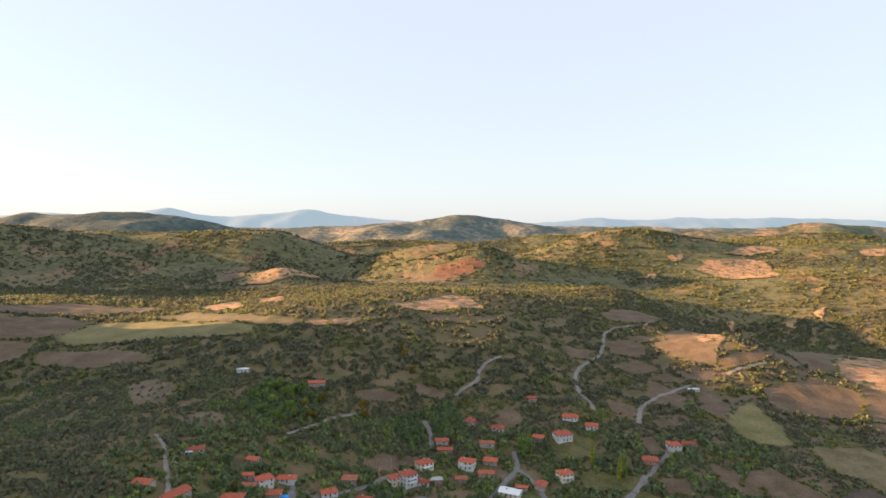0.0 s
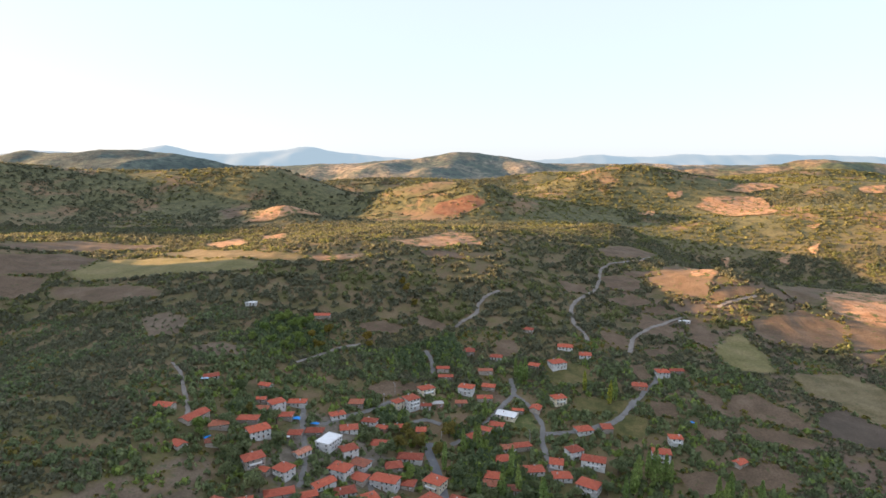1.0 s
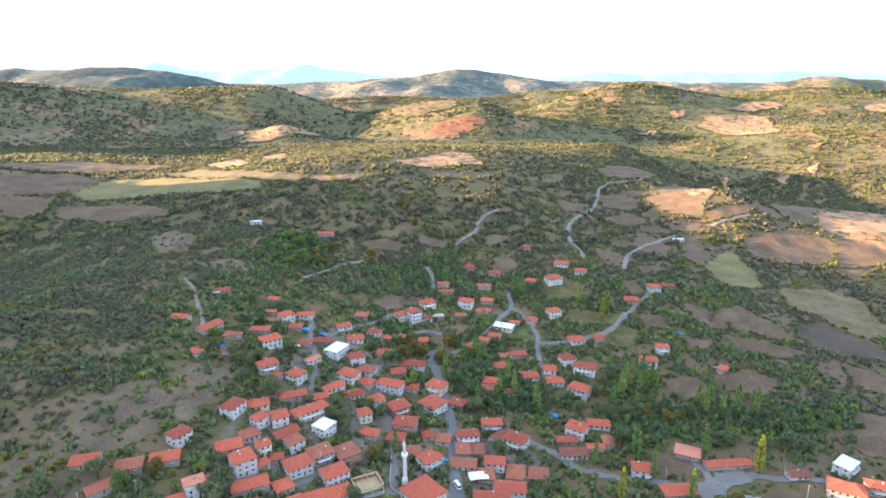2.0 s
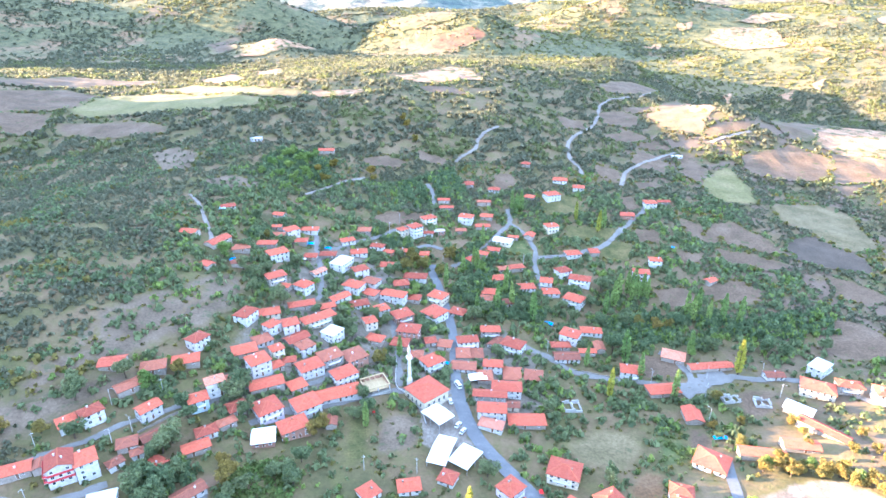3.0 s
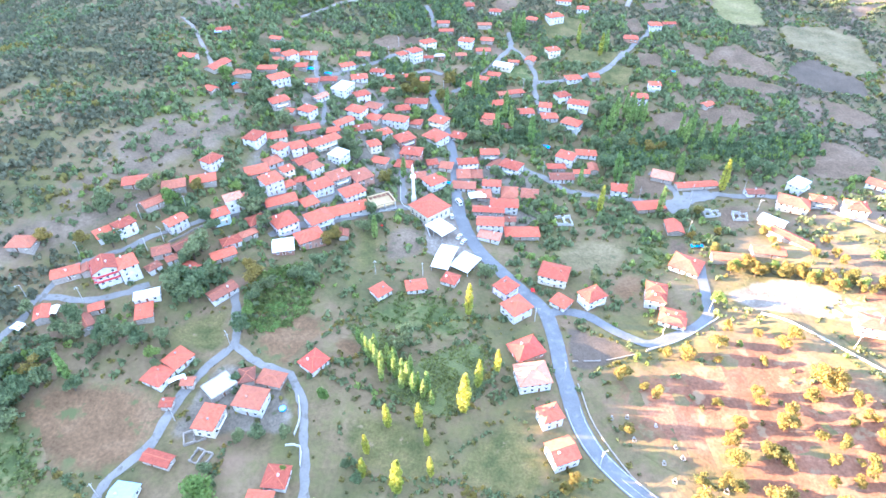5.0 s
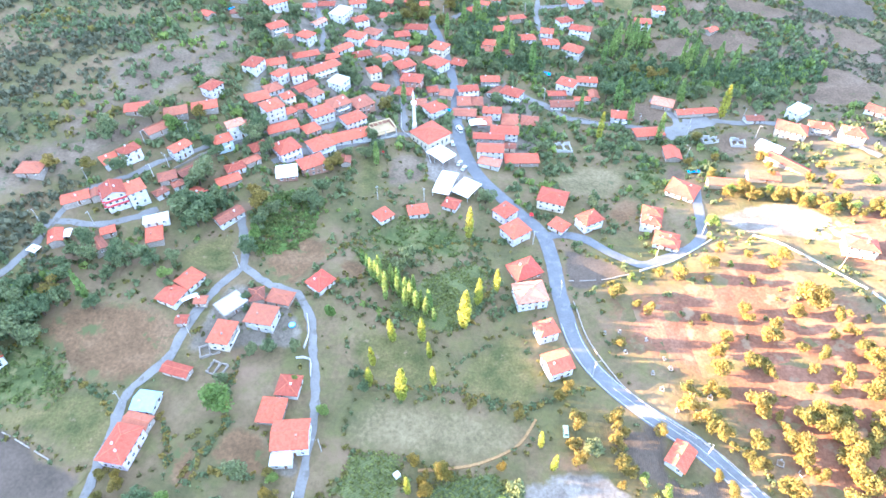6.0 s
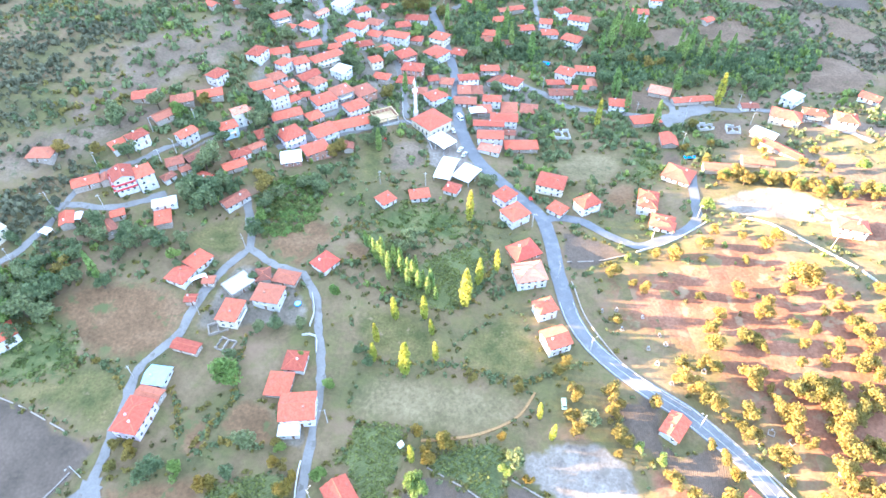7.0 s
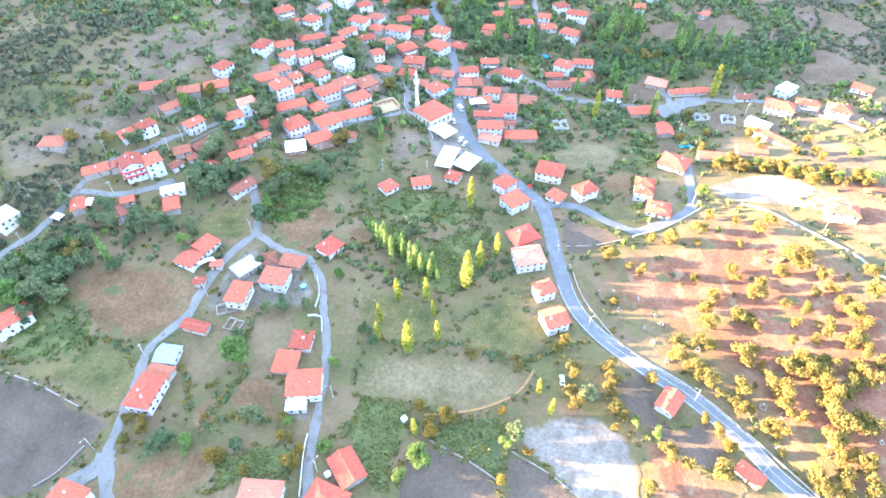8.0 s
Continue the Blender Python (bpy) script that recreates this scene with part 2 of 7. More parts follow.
def glazing():
    m, t, b = material("dark_window_glass", 0.08)
    b.inputs["Base Color"].default_value = (0.03, 0.035, 0.04, 1)
    b.inputs["Specular IOR Level"].default_value = 0.5
    return m


GLASS = glazing()


def foliage(name, dark, light, back=0.5, hue=0.2):
    """Leaves: diffuse with light shining through, varied from plant to plant and clump to clump."""
    m, t, b = material(name, 0.7)
    c = ramp(t, noise_of(t, 4.0, 3, 0.6), (0.3, dark), (0.7, light))
    isl = t.nodes.new("ShaderNodeNewGeometry").outputs["Random Per Island"]
    c = blend(t, 1.0, c, ramp(t, isl, (0.0, (0.68, 0.7, 0.7)), (1.0, (1.3, 1.25, 1.15))), "MULTIPLY")
    c = blend(t, 1.0, c, ramp(t, random_of(t), (0.0, (1 - hue, 1 - hue * 0.6, 1 - hue)), (1.0, (1 + hue, 1 + hue * 0.6, 1)),), "MULTIPLY")
    t.links.new(c, b.inputs["Base Color"])
    tr = t.nodes.new("ShaderNodeBsdfTranslucent")
    t.links.new(c, tr.inputs[0])
    mix = t.nodes.new("ShaderNodeMixShader")
    mix.inputs[0].default_value = back
    t.links.new(b.outputs[0], mix.inputs[1])
    t.links.new(tr.outputs[0], mix.inputs[2])
    t.links.new(mix.outputs[0], t.nodes["Material Output"].inputs["Surface"])
    return m


LEAF = {
    # scrub and dark greens are greyed and lightened: haze put into the colour
    "scrub": foliage("oak_scrub_leaves", (0.118, 0.130, 0.092), (0.200, 0.208, 0.150)),
    "dark": foliage("dark_green_leaves", (0.140, 0.178, 0.098), (0.245, 0.290, 0.160)),
    "bright": foliage("fresh_green_leaves", (0.170, 0.240, 0.070), (0.280, 0.360, 0.115)),
    "poplar": foliage("poplar_leaves", (0.200, 0.285, 0.095), (0.340, 0.430, 0.155)),
    # the same poplars where sun strikes them: sunlight is put into the colour
    "golden_poplar": foliage("sunlit_poplar_leaves", (0.28, 0.31, 0.055), (0.46, 0.46, 0.09)),
    "olive": foliage("dry_olive_green_leaves", (0.200, 0.172, 0.055), (0.325, 0.268, 0.085)),
    # trees caught by the low sun, its yellow light put into the leaves
    "gold": foliage("sunlit_yellow_leaves", (0.210, 0.165, 0.039), (0.344, 0.262, 0.063)),
    "crop": foliage("garden_crop_leaves", (0.124, 0.155, 0.053), (0.215, 0.248, 0.086)),
    "weed": foliage("grey_green_weeds", (0.122, 0.120, 0.052), (0.196, 0.190, 0.084)),
    # lightened for the far sunlit slopes, so sunlight is partly in the colour
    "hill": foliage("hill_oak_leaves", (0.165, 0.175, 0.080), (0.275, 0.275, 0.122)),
}


# ---- lie of the land: rings of swells y, spacing, half width, heights from west to east ----
RINGS = (
    (0, 90, 95, (-20.1, 8.9, 6.5, -28.2, 19.3)),
    (90, 90, 95, (14.8, -14.7, 1.9, 15.4, 8.5)),
    (190, 95, 95, (34.6, -6.5, 11.6, -34.3, -7.6)),
    (290, 120, 110, (-31.3, 16.6, -38.9, 63.9, -15.7)),
    (400, 150, 140, (56.2, -23.4, 51.7, -4.6, -58.5, 35.0, 1.7)),
    (540, 200, 180, (14.5, 10.5, -21.7, 37.7, 28.6, -32.7, 3.3)),
    (750, 290, 260, (-1.1, 1.7, 14.9, 11.8, 3.5, -3.7, 14.5)),
    (1100, 420, 380, (11.3, 1.9, 10.4, -0.9, -8.1, 12.2, 0.1)),
    (1600, 620, 560, (9.9, 7.6, 2.8, 12.7, 13.2, 4.2, 15.9)),
    (2300, 900, 800, (12.3, 5.2, 12.8, -0.1, 10.2)),
    (3200, 1300, 1150, (38.8, 16.8, 19.8, 19.9, 40.3)),
)
RIDGE_LOW, RIDGE_RISE, RIDGE_Y, RIDGE_END = 70.4, 34.0, 278.0, 503.0
# hills that stand out of the rolling land: x, y, height, half width along x, along y
HILLS = (
    (20, 1160, 52, 135, 85), (-60, 1190, 14, 70, 60), (335, 1350, 52, 120, 95), (450, 1420, 30, 120, 90), (735, 1500, 44, 250, 170), (520, 1290, 24, 110, 80),
    (900, 1250, 40, 160, 130), (640, 1010, 26, 130, 75), (860, 900, 30, 120, 80), (1040, 1700, 40, 150, 130), (1350, 1600, 30, 280, 150), (420, 1850, 52, 260, 130),
    (-520, 1260, 48, 170, 105), (-350, 1220, 46, 100, 85), (-760, 1150, 40, 160, 120), (-900, 1500, 60, 300, 150), (-150, 1650, 40, 200, 120), (-265, 960, 16, 90, 60),
    (45, 432, 9, 40, 90), (230, 476, 21, 40, 40), (345, 440, 10, 55, 50),
    (-1000, 890, 126, 170, 250), (-190, 1060, -20, 100, 80), (390, 750, -26, 95, 80), (240, 820, 22, 45, 60), (75, 1075, 26, 50, 45), (-250, 915, 12, 32, 26),
)


def shape(x, y):
    """The lie of the land, in plan units."""
    x, y = np.asarray(x, float), np.asarray(y, float)
    z = np.zeros(np.broadcast(x, y).shape)
    for y0, step, s, amps in RINGS:
        for i, a in enumerate(amps):
            z += a * np.exp(-((x - (i - len(amps) // 2) * step) ** 2 + (y - y0) ** 2) / (2 * s * s))
    for hx, hy, a, sx, sy in HILLS:
        z += a * np.exp(-((x - hx) / sx) ** 2 / 2 - ((y - hy) / sy) ** 2 / 2)
    # the high ridge west of the village, which the evening sun goes down behind
    crest = RIDGE_LOW + 0.138 * np.clip(y + 82, 0, 330) + RIDGE_RISE / (1 + np.exp(-np.clip((y - RIDGE_Y) / 22, -40, 40)))
    crest = crest + 2.5 * np.sin(y / 37) + 1.5 * np.sin(y / 13 + 1)
    g = np.exp(-((x + 620) / 85) ** 2 / 2) / (1 + np.exp(np.clip((y - RIDGE_END) / 6, -40, 40)))
    z = z * (1 - g) + crest * g
    # unevenness, growing with the distance
    far = np.clip((np.hypot(x, y - 100) - 250) / 1500, 0, 1)
    for k, (wl, ang) in enumerate(((310, 0.4), (190, 2.1), (127, 1.2), (83, 2.8), (53, 0.1))):
        q = (x * math.cos(ang) + y * math.sin(ang)) / wl * 6.283
        p = (x * math.sin(ang) - y * math.cos(ang)) / (wl * 1.37) * 6.283
        z += far * wl * 0.011 * np.sin(q + 1.3 * np.sin(p + k)) * np.cos(p * 0.83 + 2 * k)
    for wl, ang, a in ((31, 0.7, 0.25), (19, 2.0, 0.13), (47, 1.1, 0.4)):
        z += a * np.sin((x * math.cos(ang) + y * math.sin(ang)) / wl * 6.283 + 2 * np.sin((x * math.sin(ang) - y * math.cos(ang)) / (1.6 * wl) * 6.283))
    return z


SCALE = 1.3  # metres to a plan unit


def land(x, y):
    """Height of the ground in metres at arrays x, y."""
    return SCALE * shape(np.asarray(x, float) / SCALE, np.asarray(y, float) / SCALE)


# ---- the ground ----
def spaced(lo, hi, centre, fine, growth):
    """Coordinates from lo to hi, fine metres apart round the centre and ever wider away from it."""
    side = []
    for end in (lo, hi):
        out, q, step = [], 0.0, fine
        while q < abs(end - centre):
            q += step
            if q > 330:
                step *= growth
            out.append(min(q, abs(end - centre)))
        side.append(out)
    return np.array([centre - v for v in reversed(side[0])] + [centre] + [centre + v for v in side[1]])


def sheet(name, xs, ys, mat):
    gx, gy = np.meshgrid(xs, ys)
    v = np.stack([gx, gy, land(gx, gy)], -1).reshape(-1, 3)
    n = len(xs)
    i = (np.arange(len(ys) - 1)[:, None] * n + np.arange(n - 1)).reshape(-1)
    return new(name, solid(name, v, np.stack([i, i + 1, i + n + 1, i + n], -1), [mat], smooth=True))


def solid(name, verts, quads, mats, smooth=False, slots=None):
    """A mesh of quads from arrays."""
    me = bpy.data.meshes.new(name)
    verts, quads = np.asarray(verts, np.float32), np.asarray(quads, np.int32)
    me.vertices.add(len(verts))
    me.vertices.foreach_set("co", verts.reshape(-1))
    me.loops.add(quads.size)
    me.loops.foreach_set("vertex_index", quads.reshape(-1))
    me.polygons.add(len(quads))
    me.polygons.foreach_set("loop_start", np.arange(0, quads.size, 4, dtype=np.int32))
    for m in mats:
        me.materials.append(m)
    if slots is not None:
        me.polygons.foreach_set("material_index", np.asarray(slots, np.int32))
    me.update(calc_edges=True)
    me.polygons.foreach_set("use_smooth", np.full(len(quads), smooth))
    return me


ground = tagged(sheet("ground", spaced(-4300, 4300, 0, 4.4, 1.035), spaced(-1000, 4400, 190, 4.4, 1.03), GROUND), "dry scrubby hill ground with thin grass", "ground", kind="structure")


def height_at(x, y):
    return float(land(np.array([x]), np.array([y]))[0])


# ---- helpers for meshes ----
def part(name, bm, mat, parent, label="", at=None):
    me = bm
    if isinstance(bm, bmesh.types.BMesh):
        me = bpy.data.meshes.new(name)
        bm.to_mesh(me)
        bm.free()
        for m in mat if isinstance(mat, (list, tuple)) else [mat]:
            me.materials.append(m)
    ob = new(name, me)
    ob.parent = parent
    if at is not None:
        ob.matrix_basis = at
    return tagged(ob, label) if label else ob


def box(bm, x0, x1, y0, y1, z0, z1, slot=0):
    v = [bm.verts.new((x, y, z)) for z in (z0, z1) for x, y in ((x0, y0), (x1, y0), (x1, y1), (x0, y1))]
    for f in ((0, 3, 2, 1), (4, 5, 6, 7), (0, 1, 5, 4), (1, 2, 6, 5), (2, 3, 7, 6), (3, 0, 4, 7)):
        bm.faces.new([v[i] for i in f]).material_index = slot
    return v


def rod(bm, a, b, r0, r1, n=6, slot=0):
    a, b = Vector(a), Vector(b)
    q = (b - a).to_track_quat("Z", "Y")
    rings = [[bm.verts.new(p + q @ Vector((r * math.cos(k * 2 * math.pi / n), r * math.sin(k * 2 * math.pi / n), 0))) for k in range(n)] for p, r in ((a, r0), (b, r1))]
    for k in range(n):
        bm.faces.new((rings[0][k], rings[0][(k + 1) % n], rings[1][(k + 1) % n], rings[1][k])).material_index = slot
    bm.faces.new(rings[1]).material_index = slot
    bm.faces.new(list(reversed(rings[0]))).material_index = slot


def smooth_line(pts, step=3.0, closed=False):
    """A smooth line through plan points."""
    pts = [Vector(p) for p in pts]
    n, out = len(pts), []
    for i in range(n if closed else n - 1):
        p1, p2 = pts[i], pts[(i + 1) % n]
        p0 = pts[i - 1] if closed or i else p1 * 2 - p2
        p3 = pts[(i + 2) % n] if closed or i + 2 < n else p2 * 2 - p1
        m = max(1, int((p2 - p1).length / step))
        for k in range(m):
            s = k / m
            out.append(0.5 * (2 * p1 + (p2 - p0) * s + (2 * p0 - 5 * p1 + 4 * p2 - p3) * s * s + (3 * p1 - p0 - 3 * p2 + p3) * s ** 3))
    if not closed:
        out.append(pts[-1])
    return out


KEEP_CLEAR = []  # plan circles in which no scrub grows: x, y, radius
FIELD_AREAS = []  # outlines of open fields


def lift_at(x, y):
    return 0.10 + 0.0015 * max(0.0, math.hypot(x, y) - 170)


def road(name, width, mat, pts):
    line = smooth_line(pts, 2.5)
    v, rnd = [], random.Random(name)
    m = 6
    for i, p in enumerate(line):
        d = (line[min(i + 1, len(line) - 1)] - line[max(i - 1, 0)]).normalized()
        side = Vector((d.y, -d.x))
        rough = 0.03 if mat is ASPHALT else 0.3
        wl, wr = width * (0.5 + rnd.uniform(-rough, rough) * 0.5), width * (0.5 + rnd.uniform(-rough, rough) * 0.5)
        for k in range(m + 1):
            q = p + side * (-wl + (wl + wr) * k / m)
            v.append((q.x, q.y, height_at(q.x, q.y) + lift_at(q.x, q.y) + 0.09 + (0.05 if mat is ASPHALT else 0) + 0.06 * math.sin(math.pi * k / m)))
        KEEP_CLEAR.append((p.x, p.y, width * 0.5 + 0.8))
    i = (np.arange(len(line) - 1)[:, None] * (m + 1) + np.arange(m)).reshape(-1)
    ob = new(name, solid(name, v, np.stack([i, i + 1, i + m + 2, i + m + 1], -1), [mat], True))
    say = {"worn_grey_asphalt": "worn grey asphalt road through the village", "grey_gravel_lane": "grey gravel lane between houses and gardens", "pale_dusty_track": "pale dusty track across the hillside"}
    return tagged(ob, say[mat.name], "road", kind="structure"), line


FIELD_SAYS = {"clay": "brown garden soil with thin weeds", "bare": "bare trodden grey-brown slope", "soil": "bare brown earth field", "plough": "dark ploughed field", "straw": "dry straw-coloured stubble field", "grass": "patchy meadow of grass", "lush": "lush green garden plot",
              "crop": "green garden with crop rows", "crop_b": "green bean field in rows", "green_field": "pale green level field", "pale": "pale trodden bare ground", "yard": "grey trodden village yard",
              "orange": "reddish bare earth with sunlight in its colour", "slope": "worn reddish-brown slope"}


FIELD_SOFT = {"plough": 0.05, "pale": 0.06, "crop": 0.06, "crop_b": 0.06, "orange": 0.05, "green_field": 0.05, "yard": 0.1}  # how far a plot's rim frays, of its size


def field(kind, pts):
    """An open plot that lies on the ground, with an uneven edge."""
    lift = 0.004 * (len(FIELD_AREAS) % 12)
    mid = sum((Vector(p) for p in pts), Vector((0, 0))) / len(pts)
    if kind not in ("yard", "slope", "pale", "bare"):
        pts = [mid + (Vector(p) - mid) * (1.15 if mid.y > 280 else 1.1) for p in pts]
    rnd = random.Random(f"{mid.x:.2f} {kind}")
    size = max((Vector(a) - Vector(b)).length for a in pts for b in pts)
    step = max(1.5, size / 40)
    tight = []
    for i, p in enumerate(pts):
        a, p, b = Vector(pts[i - 1]), Vector(p), Vector(pts[(i + 1) % len(pts)])
        tight += [p.lerp(a, 0.06), p.lerp(b, 0.06)]
    line = smooth_line(tight, step, True)
    wob = [rnd.uniform(0, 6.28) for _ in range(3)]
    line = [p + Vector((rnd.gauss(0, 1), rnd.gauss(0, 1))) * step * 0.22 + Vector((math.sin(i * 0.37 + wob[0]), math.sin(i * 0.29 + wob[1]))) * step * 0.5 + Vector((math.sin(i * 0.9 + wob[2]), math.cos(i * 0.8 + wob[0]))) * step * 0.25 for i, p in enumerate(line)]
    bm = bmesh.new()
    try:
        bm.faces.new([bm.verts.new((p.x, p.y, 0)) for p in line])
    except ValueError:
        bm.free()
        return None
    cut = max(4.0, size / 18)
    xs, ys = [p.x for p in line], [p.y for p in line]
    for axis, lo, hi in ((0, min(xs), max(xs)), (1, min(ys), max(ys))):
        q = lo + cut
        while q < hi:
            at = Vector((q, 0, 0)) if axis == 0 else Vector((0, q, 0))
            bmesh.ops.bisect_plane(bm, geom=bm.verts[:] + bm.edges[:] + bm.faces[:], plane_co=at, plane_no=(1, 0, 0) if axis == 0 else (0, 1, 0))
            q += cut
    bmesh.ops.triangulate(bm, faces=bm.faces[:])
    co = np.array([v.co[:2] for v in bm.verts])
    p = np.array([q[:] for q in line])
    d = np.roll(p, -1, 0) - p
    s = np.clip(((co[:, None] - p) * d).sum(2) / ((d * d).sum(1) + 1e-6), 0, 1)
    inner = np.linalg.norm(co[:, None] - p - s[..., None] * d, axis=2).min(1)
    edge = bm.verts.layers.float.new("edge")
    soft = FIELD_SOFT.get(kind, 0.2 if mid.y < 200 else 0.09) * size
    for v, q in zip(bm.verts, inner):
        v[edge] = min(1.0, q / soft)
    z = land(co[:, 0], co[:, 1])
    for v, h in zip(bm.verts, z):
        v.co.z = h + lift_at(v.co.x, v.co.y) + lift
    bm.normal_update()
    if sum(f.normal.z for f in bm.faces) < 0:
        bmesh.ops.reverse_faces(bm, faces=bm.faces[:])
    me = bpy.data.meshes.new("field")
    bm.to_mesh(me)
    bm.free()
    me.materials.append(FIELD[kind])
    FIELD_AREAS.append((kind, np.array([(p.x, p.y) for p in line])))
    return tagged(new("field", me), FIELD_SAYS[kind], "field", kind="structure")


# ---- roads and lanes ----
MAIN_LINE = road("main_road", 6.3, ASPHALT, [(102, -8), (94, 3), (87, 16), (77, 29), (64, 40), (55, 50), (48, 59), (44.5, 67), (42, 79), (41, 96), (41, 111), (39.5, 125), (36, 133), (28, 143.5), (19.5, 157), (11.5, 172), (6, 192), (4.5, 209)])[1]
road("village_street", 5.2, ASPHALT, [(4.5, 204), (4, 224), (4, 240), (2, 261), (-1, 279), (-4, 294), (-8, 307), (-9, 320)])
road("branch_road", 4.3, ASPHALT, [(39, 126), (47, 127.5), (55, 124), (62, 117.5), (70, 111), (77, 107.5), (85, 110.5), (92, 113.5), (100, 118), (106.5, 125), (108, 133), (111, 146), (114, 158)])
road("lane_fork", 6.0, GRAVEL, [(-123, -1), (-117, 4), (-112, 8), (-111, 11)])
road("lane_fork_east", 4.0, GRAVEL, [(-105, -5), (-108, 2), (-111, 12)])
road("west_lane", 3.3, GRAVEL, [(-119, 0), (-112, 8), (-111, 17), (-110, 36), (-110, 50), (-100, 63), (-97, 77), (-90, 94), (-83, 105), (-86, 120), (-90, 134)])
road("garden_lane", 3.1, GRAVEL, [(-83, 105), (-73, 97), (-60, 92), (-53, 79), (-50, 64), (-47, 44), (-47, 31), (-48, 14), (-47, -4)])
road("upper_lane", 2.8, GRAVEL, [(-183, 81), (-174, 91), (-168, 98), (-162, 110), (-160, 120), (-145, 120), (-133, 123), (-122, 130)])
road("hill_track", 2.4, GRAVEL, [(-160, 118), (-158, 126), (-154, 135), (-145, 141), (-136, 147), (-129, 156), (-116, 165), (-108, 172)])
road("mosque_street", 3.6, GRAVEL, [(2, 199), (-14, 198), (-26, 196), (-37, 190), (-52, 181), (-62, 176), (-70, 175), (-76, 170), (-82, 165)])
road("middle_street", 3.2, GRAVEL, [(-23, 200), (-24, 217), (-27, 235), (-30, 253), (-37, 271), (-41, 283), (-40, 295)])
road("west_street", 2.8, GRAVEL, [(-101, 171), (-95, 180), (-86, 183), (-74, 187), (-58, 196), (-56, 209), (-60, 221)])
road("top_street", 3.0, GRAVEL, [(-86, 335), (-83, 320), (-77, 297), (-72, 276), (-71, 260)])
road("house_street", 3.4, GRAVEL, [(-75, 317), (-63, 327), (-51, 340), (-39, 353), (-33, 359)])
road("east_street", 4.2, GRAVEL, [(42, 242), (56, 232), (65, 223), (77, 217), (95, 215), (112, 210), (120, 206)])
road("square", 11.0, GRAVEL, [(113, 204), (121, 208), (133, 216), (142, 219)])
road("square_lane", 4.0, GRAVEL, [(121, 209), (123, 223), (119, 234), (114, 239)])
road("east_lane", 4.2, GRAVEL, [(142, 218), (154, 213), (168, 212), (186, 202), (196, 191), (207, 174)])
road("north_lane", 3.4, GRAVEL, [(4, 321), (16, 333), (28, 347), (40, 366), (48, 380), (47, 396)])
road("garden_path", 3.2, GRAVEL, [(48, 377), (56, 363), (62, 344), (59, 329), (60, 312), (60, 301)])
road("orchard_lane", 4.0, GRAVEL, [(62, 335), (82, 340), (105, 346), (119, 359), (128, 371)])
road("orchard_lane_up", 3.6, GRAVEL, [(124, 362), (139, 383), (151, 397), (157, 413)])
road("white_house_lane", 3.0, GRAVEL, [(-2, 339), (-11, 342), (-21, 338)])
road("north_track", 3.4, GRAVEL, [(-8, 399), (-10, 416), (-15, 428)])
road("serpentine_road", 3.6, DUST, [(116, 457), (117, 474), (113, 495), (121, 541), (137, 573), (160, 611), (173, 643), (186, 686), (207, 718), (244, 745), (284, 795)])
road("valley_track", 3.6, DUST, [(146, 441), (161, 476), (183, 503), (225, 538)])
road("east_track", 3.6, DUST, [(266, 555), (291, 564), (311, 570)])
road("wood_track", 3.6, DUST, [(9, 468), (14, 477), (26, 488), (31, 511), (39, 530), (52, 544)])
road("slope_track", 2.3, DUST, [(-175, 356), (-164, 343), (-154, 324), (-146, 310), (-136, 287)])
road("scrub_track", 2.7, DUST, [(-102, 382), (-91, 397), (-78, 415), (-64, 427)])


# ---- fields and plots ----
field("slope", [(55, 94), (74, 101), (108, 118), (129, 119), (145, 100), (158, 71), (170, 43), (139, -13), (105, -11), (95, 25), (79, 46), (58, 65)])
field("slope", [(177, 142), (195, 135), (212, 119), (184, 74), (163, 88), (151, 104), (144, 114)])
field("pale", [(115, 134), (132, 144), (152, 143), (162, 132), (171, 121), (170, 111), (154, 114), (125, 124)])
field("clay", [(-149, 73), (-138, 86), (-119, 86), (-102, 81), (-96, 72), (-105, 57), (-114, 52), (-127, 54), (-136, 60)])
field("lush", [(-161, 56), (-152, 70), (-137, 63), (-130, 54), (-135, 45), (-155, 45)])
field("grass", [(-160, 42), (-149, 45), (-128, 52), (-111, 51), (-110, 36), (-114, 26), (-127, 31)])
field("plough", [(-170, 41), (-159, 41), (-145, 36), (-126, 27), (-116, 23), (-118, 14), (-125, 6), (-133, 0), (-150, -0)])
field("clay", [(-107, 11), (-87, 12), (-75, 12), (-79, 4), (-85, -5), (-102, -5)])
field("crop", [(-76, -0), (-74, 10), (-65, 11), (-55, 13), (-53, 10), (-55, 3), (-65, 3)])
field("clay", [(-90, 34), (-81, 31), (-80, 19), (-89, 20)])
field("clay", [(-73, 39), (-60, 33), (-58, 23), (-71, 22), (-78, 28)])
field("crop", [(-40, 15), (-33, 28), (-18, 27), (-21, 11), (-24, -1), (-28, 0), (-30, 6), (-35, 15)])
field("straw", [(-32, 30), (-34, 39), (-27, 46), (-13, 47), (7, 43), (21, 42), (24, 38), (18, 31), (6, 25), (-11, 25), (-22, 28)])
field("crop_b", [(-9, 20), (11, 21), (13, 13), (9, 2), (-0, 9), (-8, 15)])
field("plough", [(-13, 13), (-4, 11), (8, 2), (9, -7), (-21, -7), (-19, 4)])
field("plough", [(15, 10), (24, 6), (32, -2), (31, -7), (11, -7)])
field("pale", [(20, 18), (28, 24), (45, 22), (52, 15), (54, 5), (52, -7), (36, -7), (27, 4), (18, 13)])
